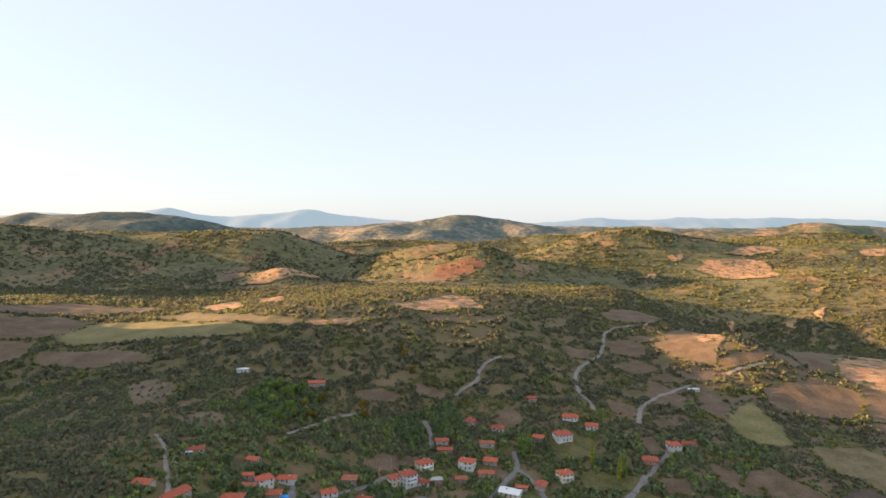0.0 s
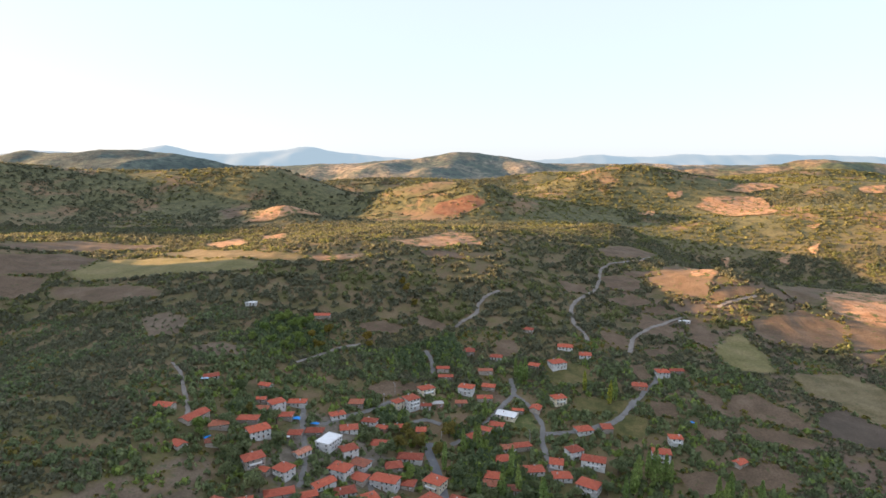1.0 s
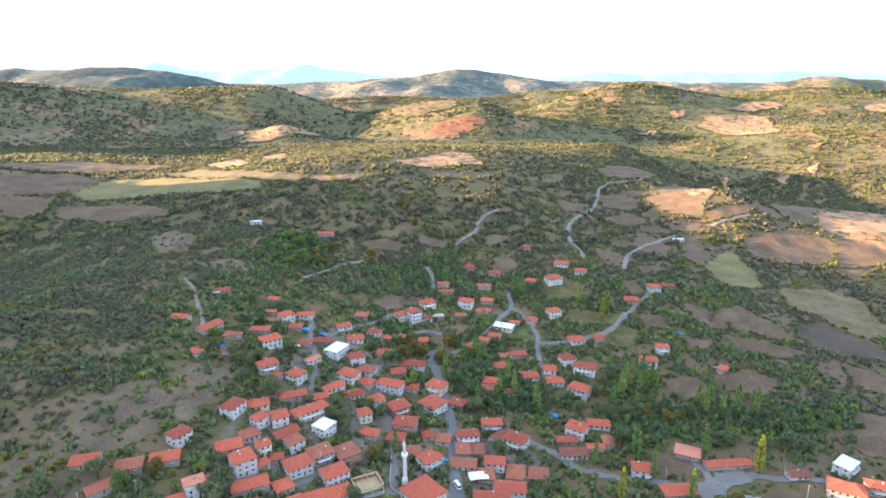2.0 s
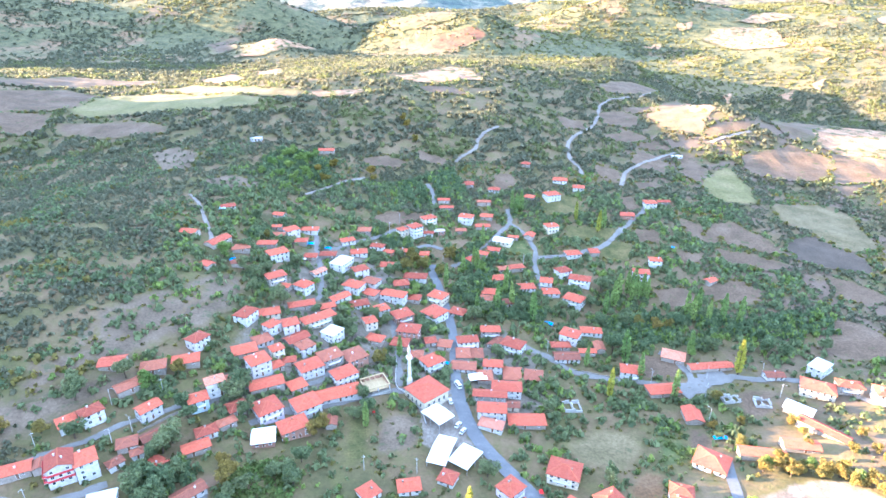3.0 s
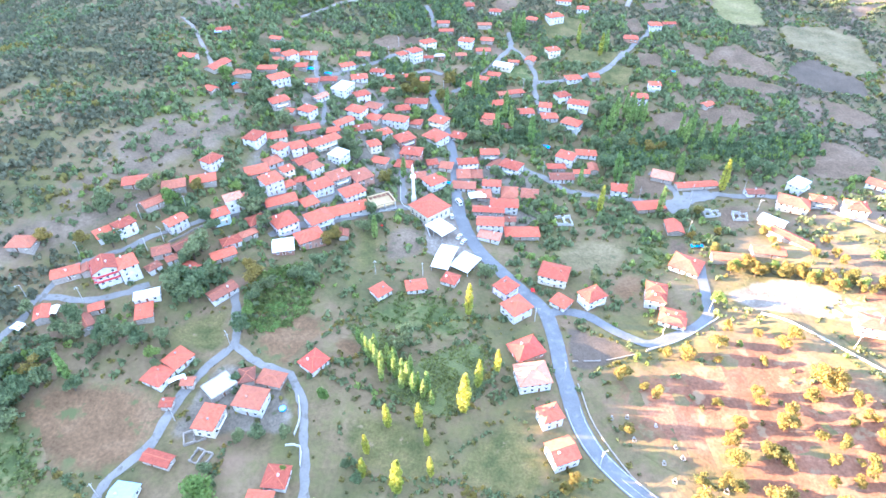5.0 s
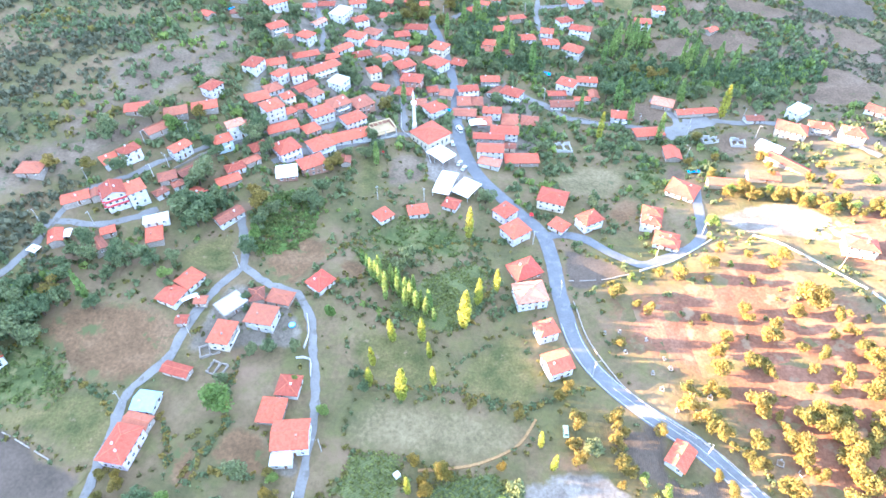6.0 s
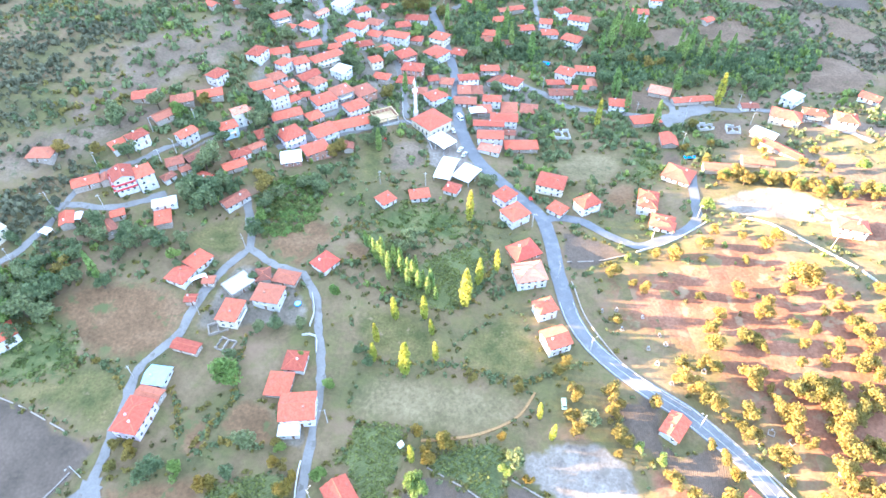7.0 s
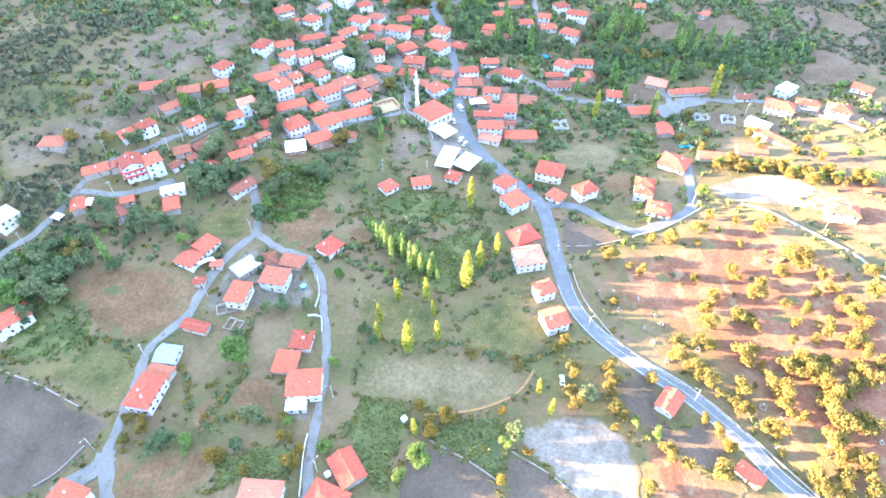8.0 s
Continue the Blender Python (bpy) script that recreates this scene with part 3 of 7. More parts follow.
field("plough", [(52, 35), (64, 38), (68, 32), (64, 25), (68, 19), (80, 21), (81, 10), (74, 4), (66, 11), (55, 25)])
field("slope", [(56, 18), (65, 13), (67, 8), (85, 0), (78, -8), (51, -7), (57, 2)])
field("grass", [(4, 63), (19, 75), (28, 63), (29, 49), (21, 44), (7, 48), (-1, 55)])
field("crop", [(-44, 118), (-31, 117), (-22, 105), (-25, 101), (-37, 110)])
field("crop", [(-24, 86), (-11, 101), (6, 108), (14, 102), (9, 87), (-2, 75), (-15, 80)])
field("lush", [(-41, 124), (-21, 133), (-3, 133), (10, 121), (-1, 112), (-17, 112)])
field("grass", [(-37, 74), (-24, 77), (-5, 64), (1, 54), (-11, 50), (-27, 54), (-38, 64)])
field("clay", [(-76, 112), (-59, 123), (-45, 115), (-55, 104), (-62, 95), (-73, 101)])
field("clay", [(-46, 109), (-38, 110), (-32, 98), (-43, 101)])
field("grass", [(-110, 106), (-102, 117), (-89, 120), (-86, 109), (-89, 99), (-97, 101)])
field("bare", [(-31, 171), (-23, 182), (-12, 179), (-10, 164), (-22, 154), (-30, 155)])
field("grass", [(-45, 178), (-33, 181), (-30, 154), (-43, 148)])
field("straw", [(51, 167), (67, 178), (83, 177), (84, 165), (71, 153), (54, 153)])
field("clay", [(69, 144), (79, 153), (86, 147), (80, 136), (69, 132)])
field("plough", [(46, 118), (62, 111), (70, 101), (57, 99), (47, 96)])
field("lush", [(89, 171), (103, 177), (100, 158), (87, 153)])
field("soil", [(107, 180), (116, 176), (109, 159), (101, 162)])
field("yard", [(-88, 93), (-77, 96), (-63, 88), (-55, 78), (-56, 68), (-70, 68), (-86, 63), (-96, 68)])
field("yard", [(-60, 33), (-48, 28), (-49, 19), (-57, 22)])
field("yard", [(-97, 250), (-31, 275), (-0, 257), (2, 204), (-21, 198), (-42, 189), (-80, 165), (-108, 170), (-107, 197)])
field("yard", [(-85, 330), (-56, 332), (-32, 300), (-4, 306), (-2, 276), (-31, 270), (-74, 253), (-96, 261)])
field("yard", [(3, 252), (36, 260), (52, 231), (45, 180), (15, 173), (8, 204)])
field("pale", [(-14, 193), (2, 199), (9, 177), (13, 153), (1, 153), (-13, 166)])
field("soil", [(104, 238), (121, 231), (117, 218), (99, 219)])
field("soil", [(138, 203), (157, 206), (151, 187), (136, 184)])
field("soil", [(172, 174), (196, 162), (201, 144), (191, 129), (171, 147)])
field("soil", [(212, 266), (235, 259), (243, 239), (230, 228), (206, 228), (202, 244)])
field("bare", [(-169, 216), (-144, 242), (-132, 233), (-124, 263), (-111, 258), (-107, 239), (-115, 222), (-129, 205), (-137, 190), (-157, 178), (-173, 170), (-178, 177), (-168, 189), (-160, 201)])
field("bare", [(-130, 269), (-109, 269), (-109, 248), (-127, 229), (-135, 213), (-152, 195), (-161, 186), (-169, 192), (-161, 213), (-142, 233), (-136, 252)])
field("bare", [(-166, 155), (-177, 167), (-168, 185), (-153, 197), (-151, 183), (-160, 168)])
field("bare", [(-188, 118), (-171, 132), (-150, 149), (-128, 176), (-138, 186), (-153, 179), (-180, 160), (-198, 144)])
field("soil", [(134, 495), (151, 478), (153, 449), (132, 461)])
field("grass", [(74, 419), (104, 416), (105, 394), (76, 389)])
field("green_field", [(229, 471), (259, 496), (257, 455), (247, 415), (226, 418), (216, 436)])
field("soil", [(288, 523), (339, 544), (364, 519), (342, 485), (306, 475), (280, 485)])
field("soil", [(377, 532), (415, 515), (407, 480), (344, 470)])
field("soil", [(333, 462), (372, 469), (338, 441)])
field("straw", [(260, 410), (294, 416), (311, 397), (301, 354), (280, 345), (267, 366), (255, 383)])
field("plough", [(246, 357), (265, 362), (281, 332), (275, 317), (249, 324), (232, 334)])
field("soil", [(197, 375), (214, 378), (230, 349), (233, 338), (212, 344), (187, 360)])
field("soil", [(186, 345), (210, 338), (226, 324), (208, 317), (188, 331)])
field("soil", [(160, 340), (174, 339), (170, 325), (158, 330)])
field("soil", [(129, 299), (148, 302), (157, 288), (135, 281)])
field("soil", [(163, 303), (186, 307), (195, 296), (187, 286), (165, 289)])
field("soil", [(246, 309), (257, 305), (267, 287), (250, 280), (240, 292)])
field("soil", [(190, 545), (206, 507), (193, 470), (172, 499)])
field("grass", [(88, 374), (124, 372), (117, 359), (89, 357)])
field("grass", [(109, 354), (131, 351), (123, 334), (106, 337)])
field("soil", [(39, 444), (55, 448), (58, 432), (42, 423)])
field("soil", [(-54, 369), (-41, 381), (-20, 384), (-17, 375), (-39, 363)])
field("soil", [(-23, 486), (0, 474), (0, 459), (-22, 467)])
field("soil", [(23, 403), (46, 368), (33, 367)])
field("lush", [(40, 354), (55, 357), (60, 337), (43, 341)])
field("soil", [(214, 800), (278, 884), (324, 865), (272, 785), (218, 757)])
field("soil", [(179, 656), (207, 668), (217, 637), (202, 609), (177, 623)])
field("soil", [(209, 676), (254, 689), (241, 655), (217, 657)])
field("soil", [(258, 689), (309, 764), (275, 611), (263, 578), (239, 592), (229, 632)])
field("soil", [(160, 580), (193, 599), (209, 577), (189, 564)])
field("soil", [(196, 567), (221, 557), (226, 544), (200, 547)])
field("soil", [(270, 580), (309, 590), (323, 586), (307, 573), (269, 564)])
field("soil", [(358, 617), (461, 760), (544, 795), (373, 569), (354, 576)])
field("soil", [(131, 486), (151, 472), (147, 445), (129, 456)])
field("soil", [(122, 618), (149, 618), (150, 596), (125, 586)])
field("orange", [(300, 737), (333, 745), (300, 634), (283, 613), (270, 626)])
field("orange", [(385, 587), (547, 774), (594, 766), (454, 548), (410, 518), (391, 544)])
field("soil", [(229, 542), (241, 518), (234, 482), (217, 456), (211, 482)])
field("soil", [(174, 388), (188, 377), (195, 358), (187, 350), (174, 364)])
field("soil", [(138, 372), (153, 364), (153, 353), (137, 355)])
field("soil", [(137, 412), (147, 421), (150, 402), (142, 396)])
field("soil", [(157, 451), (175, 451), (184, 443), (163, 435)])
field("bare", [(-243, 447), (-220, 453), (-197, 437), (-190, 404), (-213, 399)])
field("bare", [(-177, 382), (-158, 396), (-136, 391), (-136, 376), (-161, 370)])
field("soil", [(-69, 457), (-51, 468), (-32, 461), (-40, 450), (-63, 446)])
field("green_field", [(-378, 579), (-374, 623), (-336, 655), (-248, 607), (-192, 575), (-193, 551), (-242, 554), (-291, 566), (-345, 565)])
field("straw", [(-326, 676), (-311, 728), (-208, 627), (-154, 600), (-159, 577), (-234, 602)])
field("soil", [(-475, 600), (-431, 655), (-387, 643), (-387, 588), (-441, 556)])
field("soil", [(-438, 553), (-393, 563), (-378, 521), (-405, 511)])
field("soil", [(-365, 540), (-304, 540), (-246, 505), (-254, 493), (-323, 505), (-353, 515)])
field("soil", [(-507, 640), (-491, 782), (-383, 786), (-385, 750), (-462, 664)])
field("orange", [(-342, 824), (-316, 903), (-248, 744), (-292, 750)])
field("orange", [(-292, 927), (-258, 942), (-219, 798), (-261, 836)])
field("orange", [(-387, 1112), (-359, 1187), (-304, 1242), (-272, 1306), (-258, 1191), (-314, 1148)])
field("orange", [(-56, 689), (-19, 743), (10, 796), (31, 756), (42, 717), (-17, 675)])
field("orange", [(-150, 594), (-118, 599), (-88, 618), (-94, 592), (-126, 581)])
field("soil", [(-28, 652), (9, 660), (25, 634), (-16, 631)])
field("orange", [(649, 1499), (688, 1557), (770, 1579), (832, 1554), (740, 1339), (671, 1348)])
field("orange", [(760, 1616), (911, 1735), (929, 1655), (838, 1625)])
field("orange", [(481, 1473), (529, 1489), (512, 1449)])
field("orange", [(499, 1060), (526, 1074), (503, 1031)])
field("orange", [(600, 1057), (635, 1068), (608, 1026)])
field("orange", [(738, 1201), (769, 1203), (746, 1182)])
field("orange", [(673, 1081), (708, 1103), (669, 1050)])
field("orange", [(1106, 1586), (1184, 1601), (1137, 1537), (1087, 1541)])
field("orange", [(599, 1595), (643, 1607), (633, 1581), (604, 1576)])
field("soil", [(-358, 1598), (-325, 2040), (-211, 2028), (-351, 1972)])
field("soil", [(-122, 1507), (-39, 1502), (97, 2008), (18, 1438), (-79, 1450)])
field("slope", [(-20, 1370), (69, 1370), (103, 1338), (16, 1285), (-31, 1316)])
field("soil", [(-500, 1295), (-462, 1390), (-407, 1196), (-435, 1153)])


# ---- houses ----
def window_mesh(w, h):
    bm = bmesh.new()
    box(bm, -w / 2, w / 2, -0.04, 0.03, 0, h, 0)
    box(bm, -w / 2 + 0.09, -0.03, -0.06, -0.035, 0.09, h - 0.09, 1)
    box(bm, 0.03, w / 2 - 0.09, -0.06, -0.035, 0.09, h - 0.09, 1)
    box(bm, -w / 2 - 0.08, w / 2 + 0.08, -0.14, 0.03, -0.07, 0, 0)
    me = bpy.data.meshes.new("window")
    bm.to_mesh(me)
    bm.free()
    me.materials.append(WHITE_PAINT)
    me.materials.append(GLASS)
    return me


def door_mesh():
    bm = bmesh.new()
    box(bm, -0.55, 0.55, -0.04, 0.03, 0, 2.1, 0)
    me = bpy.data.meshes.new("door")
    bm.to_mesh(me)
    bm.free()
    me.materials.append(WHITE_PAINT)
    return me


def door_leaf_mesh():
    bm = bmesh.new()
    box(bm, -0.45, 0.45, -0.08, -0.042, 0.05, 2.0, 0)
    box(bm, 0.3, 0.36, -0.12, -0.082, 0.95, 1.1, 1)
    me = bpy.data.meshes.new("door_leaf")
    bm.to_mesh(me)
    bm.free()
    me.materials.append(WOOD)
    me.materials.append(GREY_METAL)
    return me


WINDOW, SMALL_WINDOW, DOOR = window_mesh(1.15, 1.3), window_mesh(0.8, 0.9), door_mesh()
DOOR_LEAF = door_leaf_mesh()


def roof_mesh(w, d, rise, gable, over=0.52, thick=0.16):
    """A hipped or gabled tile roof with eaves, from the eaves' height up; UV in metres along and up each slope."""
    bm = bmesh.new()
    uv = bm.loops.layers.uv.new("UVMap")
    a, b = w / 2 + over, d / 2 + over
    run = 0 if gable else min(b, a * 0.98)
    top = [Vector((-a + run, 0, rise)), Vector((a - run, 0, rise))]
    eave = [Vector((-a, -b, 0)), Vector((a, -b, 0)), Vector((a, b, 0)), Vector((-a, b, 0))]
    slopes = [(eave[0], eave[1], top[1], top[0]), (eave[2], eave[3], top[0], top[1])]
    if not gable:
        slopes += [(eave[1], eave[2], top[1]), (eave[3], eave[0], top[0])]
    for s in slopes:
        along = (s[1] - s[0]).normalized()
        up = (s[2] - s[0]) - along * (s[2] - s[0]).dot(along)
        up.normalize()
        f = bm.faces.new([bm.verts.new(p + Vector((0, 0, thick))) for p in s])
        for l, p in zip(f.loops, s):
            l[uv].uv = ((p - s[0]).dot(along), (p - s[0]).dot(up))
        f = bm.faces.new([bm.verts.new(p) for p in reversed(s)])
        f.material_index = 1
        p, q = s[0], s[1]
        f = bm.faces.new([bm.verts.new(v) for v in (p, q, q + Vector((0, 0, thick)), p + Vector((0, 0, thick)))])
        f.material_index = 1
        if gable:
            for p, q in ((s[1], s[2]), (s[3], s[0])):
                f = bm.faces.new([bm.verts.new(v) for v in (p, q, q + Vector((0, 0, thick)), p + Vector((0, 0, thick)))])
                f.material_index = 1
    return bm, top, eave


def ridge_mesh(top, eave, gable, thick=0.16):
    bm = bmesh.new()
    z = Vector((0, 0, thick))
    if (top[1] - top[0]).length > 0.3:
        rod(bm, top[0] + z, top[1] + z, 0.11, 0.11, 5)
    if not gable:
        for k, e in zip((0, 1, 1, 0), eave):
            rod(bm, e + z, top[k] + z, 0.09, 0.09, 4)
    return bm


WALL_SAYS = {"white": "white plaster", "cream": "cream plaster", "lilac": "pale lilac plaster", "pale": "pale blue plaster", "stone": "rough stone", "brick": "bare brick"}
ROOF_SAYS = {"n": "orange-red tile roof", "r": "deep red tile roof", "p": "faded pink tile roof", "b": "old brown tile roof"}
SIZE_SAYS = {1: "small one-storey", 2: "two-storey", 3: "three-storey"}
HOUSES = []


def house(x, y, turn, w, d, storeys, roof, tint, wall):
    """A village house on the ground at x, y; its long side w turned by that many degrees."""
    rnd = random.Random(f"{x} {y}")
    c, s = math.cos(radians(turn)), math.sin(radians(turn))
    corners = [height_at(x + c * i * w / 2 - s * j * d / 2, y + s * i * w / 2 + c * j * d / 2) for i in (-1, 1) for j in (-1, 1)]
    low, base = min(corners) - 0.4, height_at(x, y)
    top = {1: 2.3, 2: 4.6, 3: 6.9}[storeys]
    low -= base
    kind = "barn" if wall == "stone" and storeys == 1 else "house"
    says = ROOF_SAYS.get(tint, "flat white roof") if roof not in ("metal", "flat") else {"metal": "sheet-metal roof", "flat": "flat concrete roof"}[roof]
    home = tagged(new(kind), f"{SIZE_SAYS[storeys]} {WALL_SAYS[wall]} {kind} with {says}", kind, "village houses")
    home.matrix_basis = pose(x, y, base, 0, 0, turn)
    HOUSES.append((x, y, turn, w, d))
    KEEP_CLEAR.append((x, y, (w + d) * 0.25 + 0.7))
    if w > 1.5 * d:
        for k in (-0.35, 0.35):
            KEEP_CLEAR.append((x + c * k * w, y + s * k * w, d * 0.5 + 0.8))
    # walls with a plinth and floor bands
    bm = bmesh.new()
    box(bm, -w / 2, w / 2, -d / 2, d / 2, low, top)
    gable = roof in ("gable", "metal")
    rise = min(0.42 * (d / 2 + 0.38), 2.3) if not gable else 0.36 * (d / 2 + 0.38)
    if roof == "metal":
        rise = 0.18 * d
    if roof == "stripe":
        gable, rise = True, 1.9
    if gable:
        for e in (-1, 1):
            i0, i1 = (e * w / 2, e * (w / 2 - 0.2))
            vs = [bm.verts.new(p) for p in ((i0, -d / 2, top), (i0, d / 2, top), (i0, 0, top + rise * 0.9), (i1, -d / 2, top), (i1, d / 2, top), (i1, 0, top + rise * 0.9))]
            bm.faces.new(vs[:3])
            bm.faces.new(vs[3:])
            bm.faces.new((vs[0], vs[2], vs[5], vs[3]))
            bm.faces.new((vs[1], vs[4], vs[5], vs[2]))
        bmesh.ops.recalc_face_normals(bm, faces=bm.faces[:])
    part("wall", bm, WALL[wall], home)
    if storeys > 1:
        bm = bmesh.new()
        for k in range(1, storeys):
            z = 2.35 * k
            tall = 0.5 if roof == "stripe" else 0.1
            box(bm, -w / 2 - 0.05, w / 2 + 0.05, -d / 2 - 0.05, d / 2 + 0.05, z - tall, z + tall)
        part("floor_band", bm, RED_PAINT if roof == "stripe" else CONCRETE if rnd.random() < 0.5 else WALL[wall], home)
    # roof
    if roof == "flat":
        bm = bmesh.new()
        a, b = w / 2 + 0.25, d / 2 + 0.25
        box(bm, -a, a, -b, b, top, top + 0.18)
        part("roof_slab", bm, WHITE_SHEET if wall == "white" else CONCRETE, home)
        bm = bmesh.new()
        for x0, x1, y0, y1 in ((-a, a, -b, -b + 0.15), (-a, a, b - 0.15, b), (-a, -a + 0.15, -b + 0.15, b - 0.15), (a - 0.15, a, -b + 0.15, b - 0.15)):
            box(bm, x0, x1, y0, y1, top + 0.18, top + 0.45)
        part("parapet", bm, WALL[wall], home)
    else:
        bm, ridge, eave = roof_mesh(w, d, rise, gable)
        mat = {"white": WHITE_SHEET, "blue": BLUE_SHEET}.get(tint) or ROOF[tint]
        part("roof", bm, [mat, WOOD if roof != "metal" else GREY_METAL], home, says, pose(0, 0, top))
        if roof != "metal":
            part("ridge_cap", ridge_mesh(ridge, eave, gable), RIDGE, home, "", pose(0, 0, top))
        if kind == "house" or rnd.random() < 0.3:
            for _ in range(1 if storeys < 2 else rnd.choice((1, 1, 2))):
                bm = bmesh.new()
                box(bm, -0.28, 0.28, -0.24, 0.24, -rise, 0.75)
                box(bm, -0.36, 0.36, -0.32, 0.32, 0.75, 0.86)
                k = rnd.uniform(-0.3, 0.3) * w
                part("chimney", bm, rnd.choice((WALL["white"], WALL["brick"], WALL["stone"])), home, "", pose(k, rnd.choice((-1, 1)) * d * 0.14, top + rise * 0.75))
    # windows and doors on all four sides
    if kind == "barn":
        part("door_leaf", DOOR_LEAF, None, part("door", DOOR, None, home, "", pose(rnd.uniform(-0.2, 0.2) * w, -d / 2, 0, 0, 0, 0)), "brown wooden door leaf")
        part("window", SMALL_WINDOW, None, home, "", pose(rnd.uniform(0.25, 0.36) * w, -d / 2, 1.2))
        part("window", SMALL_WINDOW, None, home, "", pose(w / 2, 0, 1.2, 0, 0, 90))
        return home
    for level in range(storeys):
        for ang, span, off in ((0, w, d / 2), (90, d, w / 2), (180, w, d / 2), (270, d, w / 2)):
            n = max(1, int((span - 1.0) / 2.3))
            m = pose(0, 0, 0, 0, 0, ang)
            for k in range(n):
                q = (k + 0.5) / n * (span - 0.8) - (span - 0.8) / 2
                if level == 0 and ang == 0 and k == n // 2:
                    part("door_leaf", DOOR_LEAF, None, part("door", DOOR, None, home, "", m @ pose(q, -off, 0.05)), "brown wooden door leaf")
                elif rnd.random() < 0.86:
                    part("window", WINDOW, None, home, "", m @ pose(q, -off, 2.33 * level + 0.8))
    # a balcony on many of the taller houses
    if storeys > 1 and (rnd.random() < 0.5 or roof == "stripe"):
        for level in range(1, storeys):
            bm = bmesh.new()
            z, r, q = 2.35 * level, -d / 2 - 1.15, w * (0.5 if roof == "stripe" else 0.3)
            box(bm, -q, q, r, -d / 2 - 0.051, z - 0.12, z + 0.03)
            part("balcony", bm, CONCRETE if roof != "stripe" else WHITE_PAINT, home)
            bm = bmesh.new()
            box(bm, -q, q, r, r + 0.08, z + 0.03, z + 0.95)
            for e in (-q, q - 0.08):
                box(bm, e, e + 0.08, r + 0.08, -d / 2 - 0.06, z + 0.03, z + 0.95)
            part("railing", bm, RED_PAINT if roof == "stripe" else WHITE_PAINT, home)
    return home


house(26.7, 125.9, 34, 9.5, 8.7, 2, "hip", "n", "white")
house(23.4, 137.8, 42, 8.1, 7.3, 2, "hip", "n", "lilac")
house(28.2, 104.1, 25, 11.2, 9.1, 1, "hip", "r", "brick")
house(28.7, 89.9, 9, 11.3, 9.6, 2, "hip", "p", "white")
house(32.7, 73.4, 19, 7.1, 6.0, 2, "hip", "n", "white")
house(34.6, 59.1, 19, 8.2, 8.0, 2, "gable", "n", "white")
house(45.6, 147.4, -21, 12.0, 9.7, 2, "hip", "n", "cream")
house(46.3, 131.4, -43, 7.0, 6.4, 1, "hip", "n", "white")
house(59.1, 132.0, 27, 9.3, 7.0, 2, "hip", "n", "white")
house(68.6, 26.8, 49, 8.6, 6.0, 1, "gable", "n", "white")
house(-29.7, 135.3, 40, 6.7, 6.6, 1, "hip", "n", "white")
house(-14.8, 138.0, 10, 8.2, 6.0, 1, "hip", "n", "white")
house(-51.4, 96.4, 50, 8.0, 7.5, 1, "hip", "r", "white")
house(-104.8, 87.5, -23, 8.0, 7.6, 1, "hip", "n", "white")
house(-100.2, 95.3, 57, 8.0, 7.4, 1, "hip", "n", "white")
house(-82.0, 70.7, 80, 9.4, 7.0, 2, "hip", "n", "cream")
house(-69.9, 78.5, -12, 9.7, 8.1, 2, "hip", "b", "white")
house(-95.0, 57.4, -17, 9.5, 3.8, 1, "gable", "n", "stone")
house(-103.8, 30.4, 79, 11.8, 8.2, 2, "hip", "n", "lilac")
house(-52.0, 32.7, 3, 10.7, 9.4, 2, "gable", "n", "white")
house(-60.1, 42.4, 85, 8.4, 7.6, 1, "hip", "n", "stone")
house(-54.2, 25.9, 3, 6.4, 3.6, 1, "flat", "white", "white")
house(-56.2, 51.6, 84, 7.2, 7.0, 1, "hip", "n", "white")
house(-35.6, 4.9, 122, 10.5, 7.5, 1, "gable", "n", "stone")
house(-59.7, -2.5, -5, 11.8, 5.8, 2, "hip", "p", "white")
house(-155.0, 111.6, 113, 7.4, 4.8, 1, "gable", "n", "stone")
house(-101.9, 46.2, -9, 7.0, 6.7, 1, "metal", "blue", "white")
house(-139.2, 155.7, 48, 7.8, 6.1, 2, "hip", "n", "white")
house(-146.4, 151.5, 132, 7.3, 6.3, 1, "hip", "n", "white")
house(-120.5, 162.4, 51, 8.5, 5.7, 2, "gable", "n", "white")
house(-138.0, 131.6, -59, 9.0, 8.2, 3, "stripe", "n", "white")
house(-130.4, 133.9, 127, 8.0, 7.0, 3, "hip", "n", "white")
house(-116.7, 142.7, 35, 4.3, 3.5, 1, "hip", "b", "white")
house(-122.2, 137.2, 49, 5.2, 3.8, 1, "hip", "b", "white")
house(-115.8, 204.8, 61, 8.2, 7.1, 2, "hip", "n", "white")
house(-101.4, 230.6, 70, 10.1, 7.5, 2, "hip", "n", "white")
house(-87.6, 226.1, 54, 6.9, 6.1, 2, "hip", "n", "white")
house(-67.0, 238.7, 37, 17.5, 7.2, 2, "hip", "n", "cream")
house(-58.1, 228.8, 59, 8.4, 8.1, 2, "flat", "white", "white")
house(-63.9, 299.4, 65, 12.7, 9.0, 2, "flat", "white", "white")
house(185.8, 216.5, 37, 10.9, 7.3, 2, "flat", "white", "white")
house(-128.6, 186.6, 19, 9.9, 7.4, 1, "hip", "b", "stone")
house(-133.2, 173.1, 46, 9.9, 6.2, 1, "gable", "b", "stone")
house(-117.3, 193.3, 19, 11.2, 7.4, 1, "hip", "n", "stone")
house(-114.2, 151.6, 44, 9.3, 5.2, 1, "gable", "b", "stone")
house(-121.9, 146.2, 25, 6.9, 5.9, 1, "hip", "b", "stone")
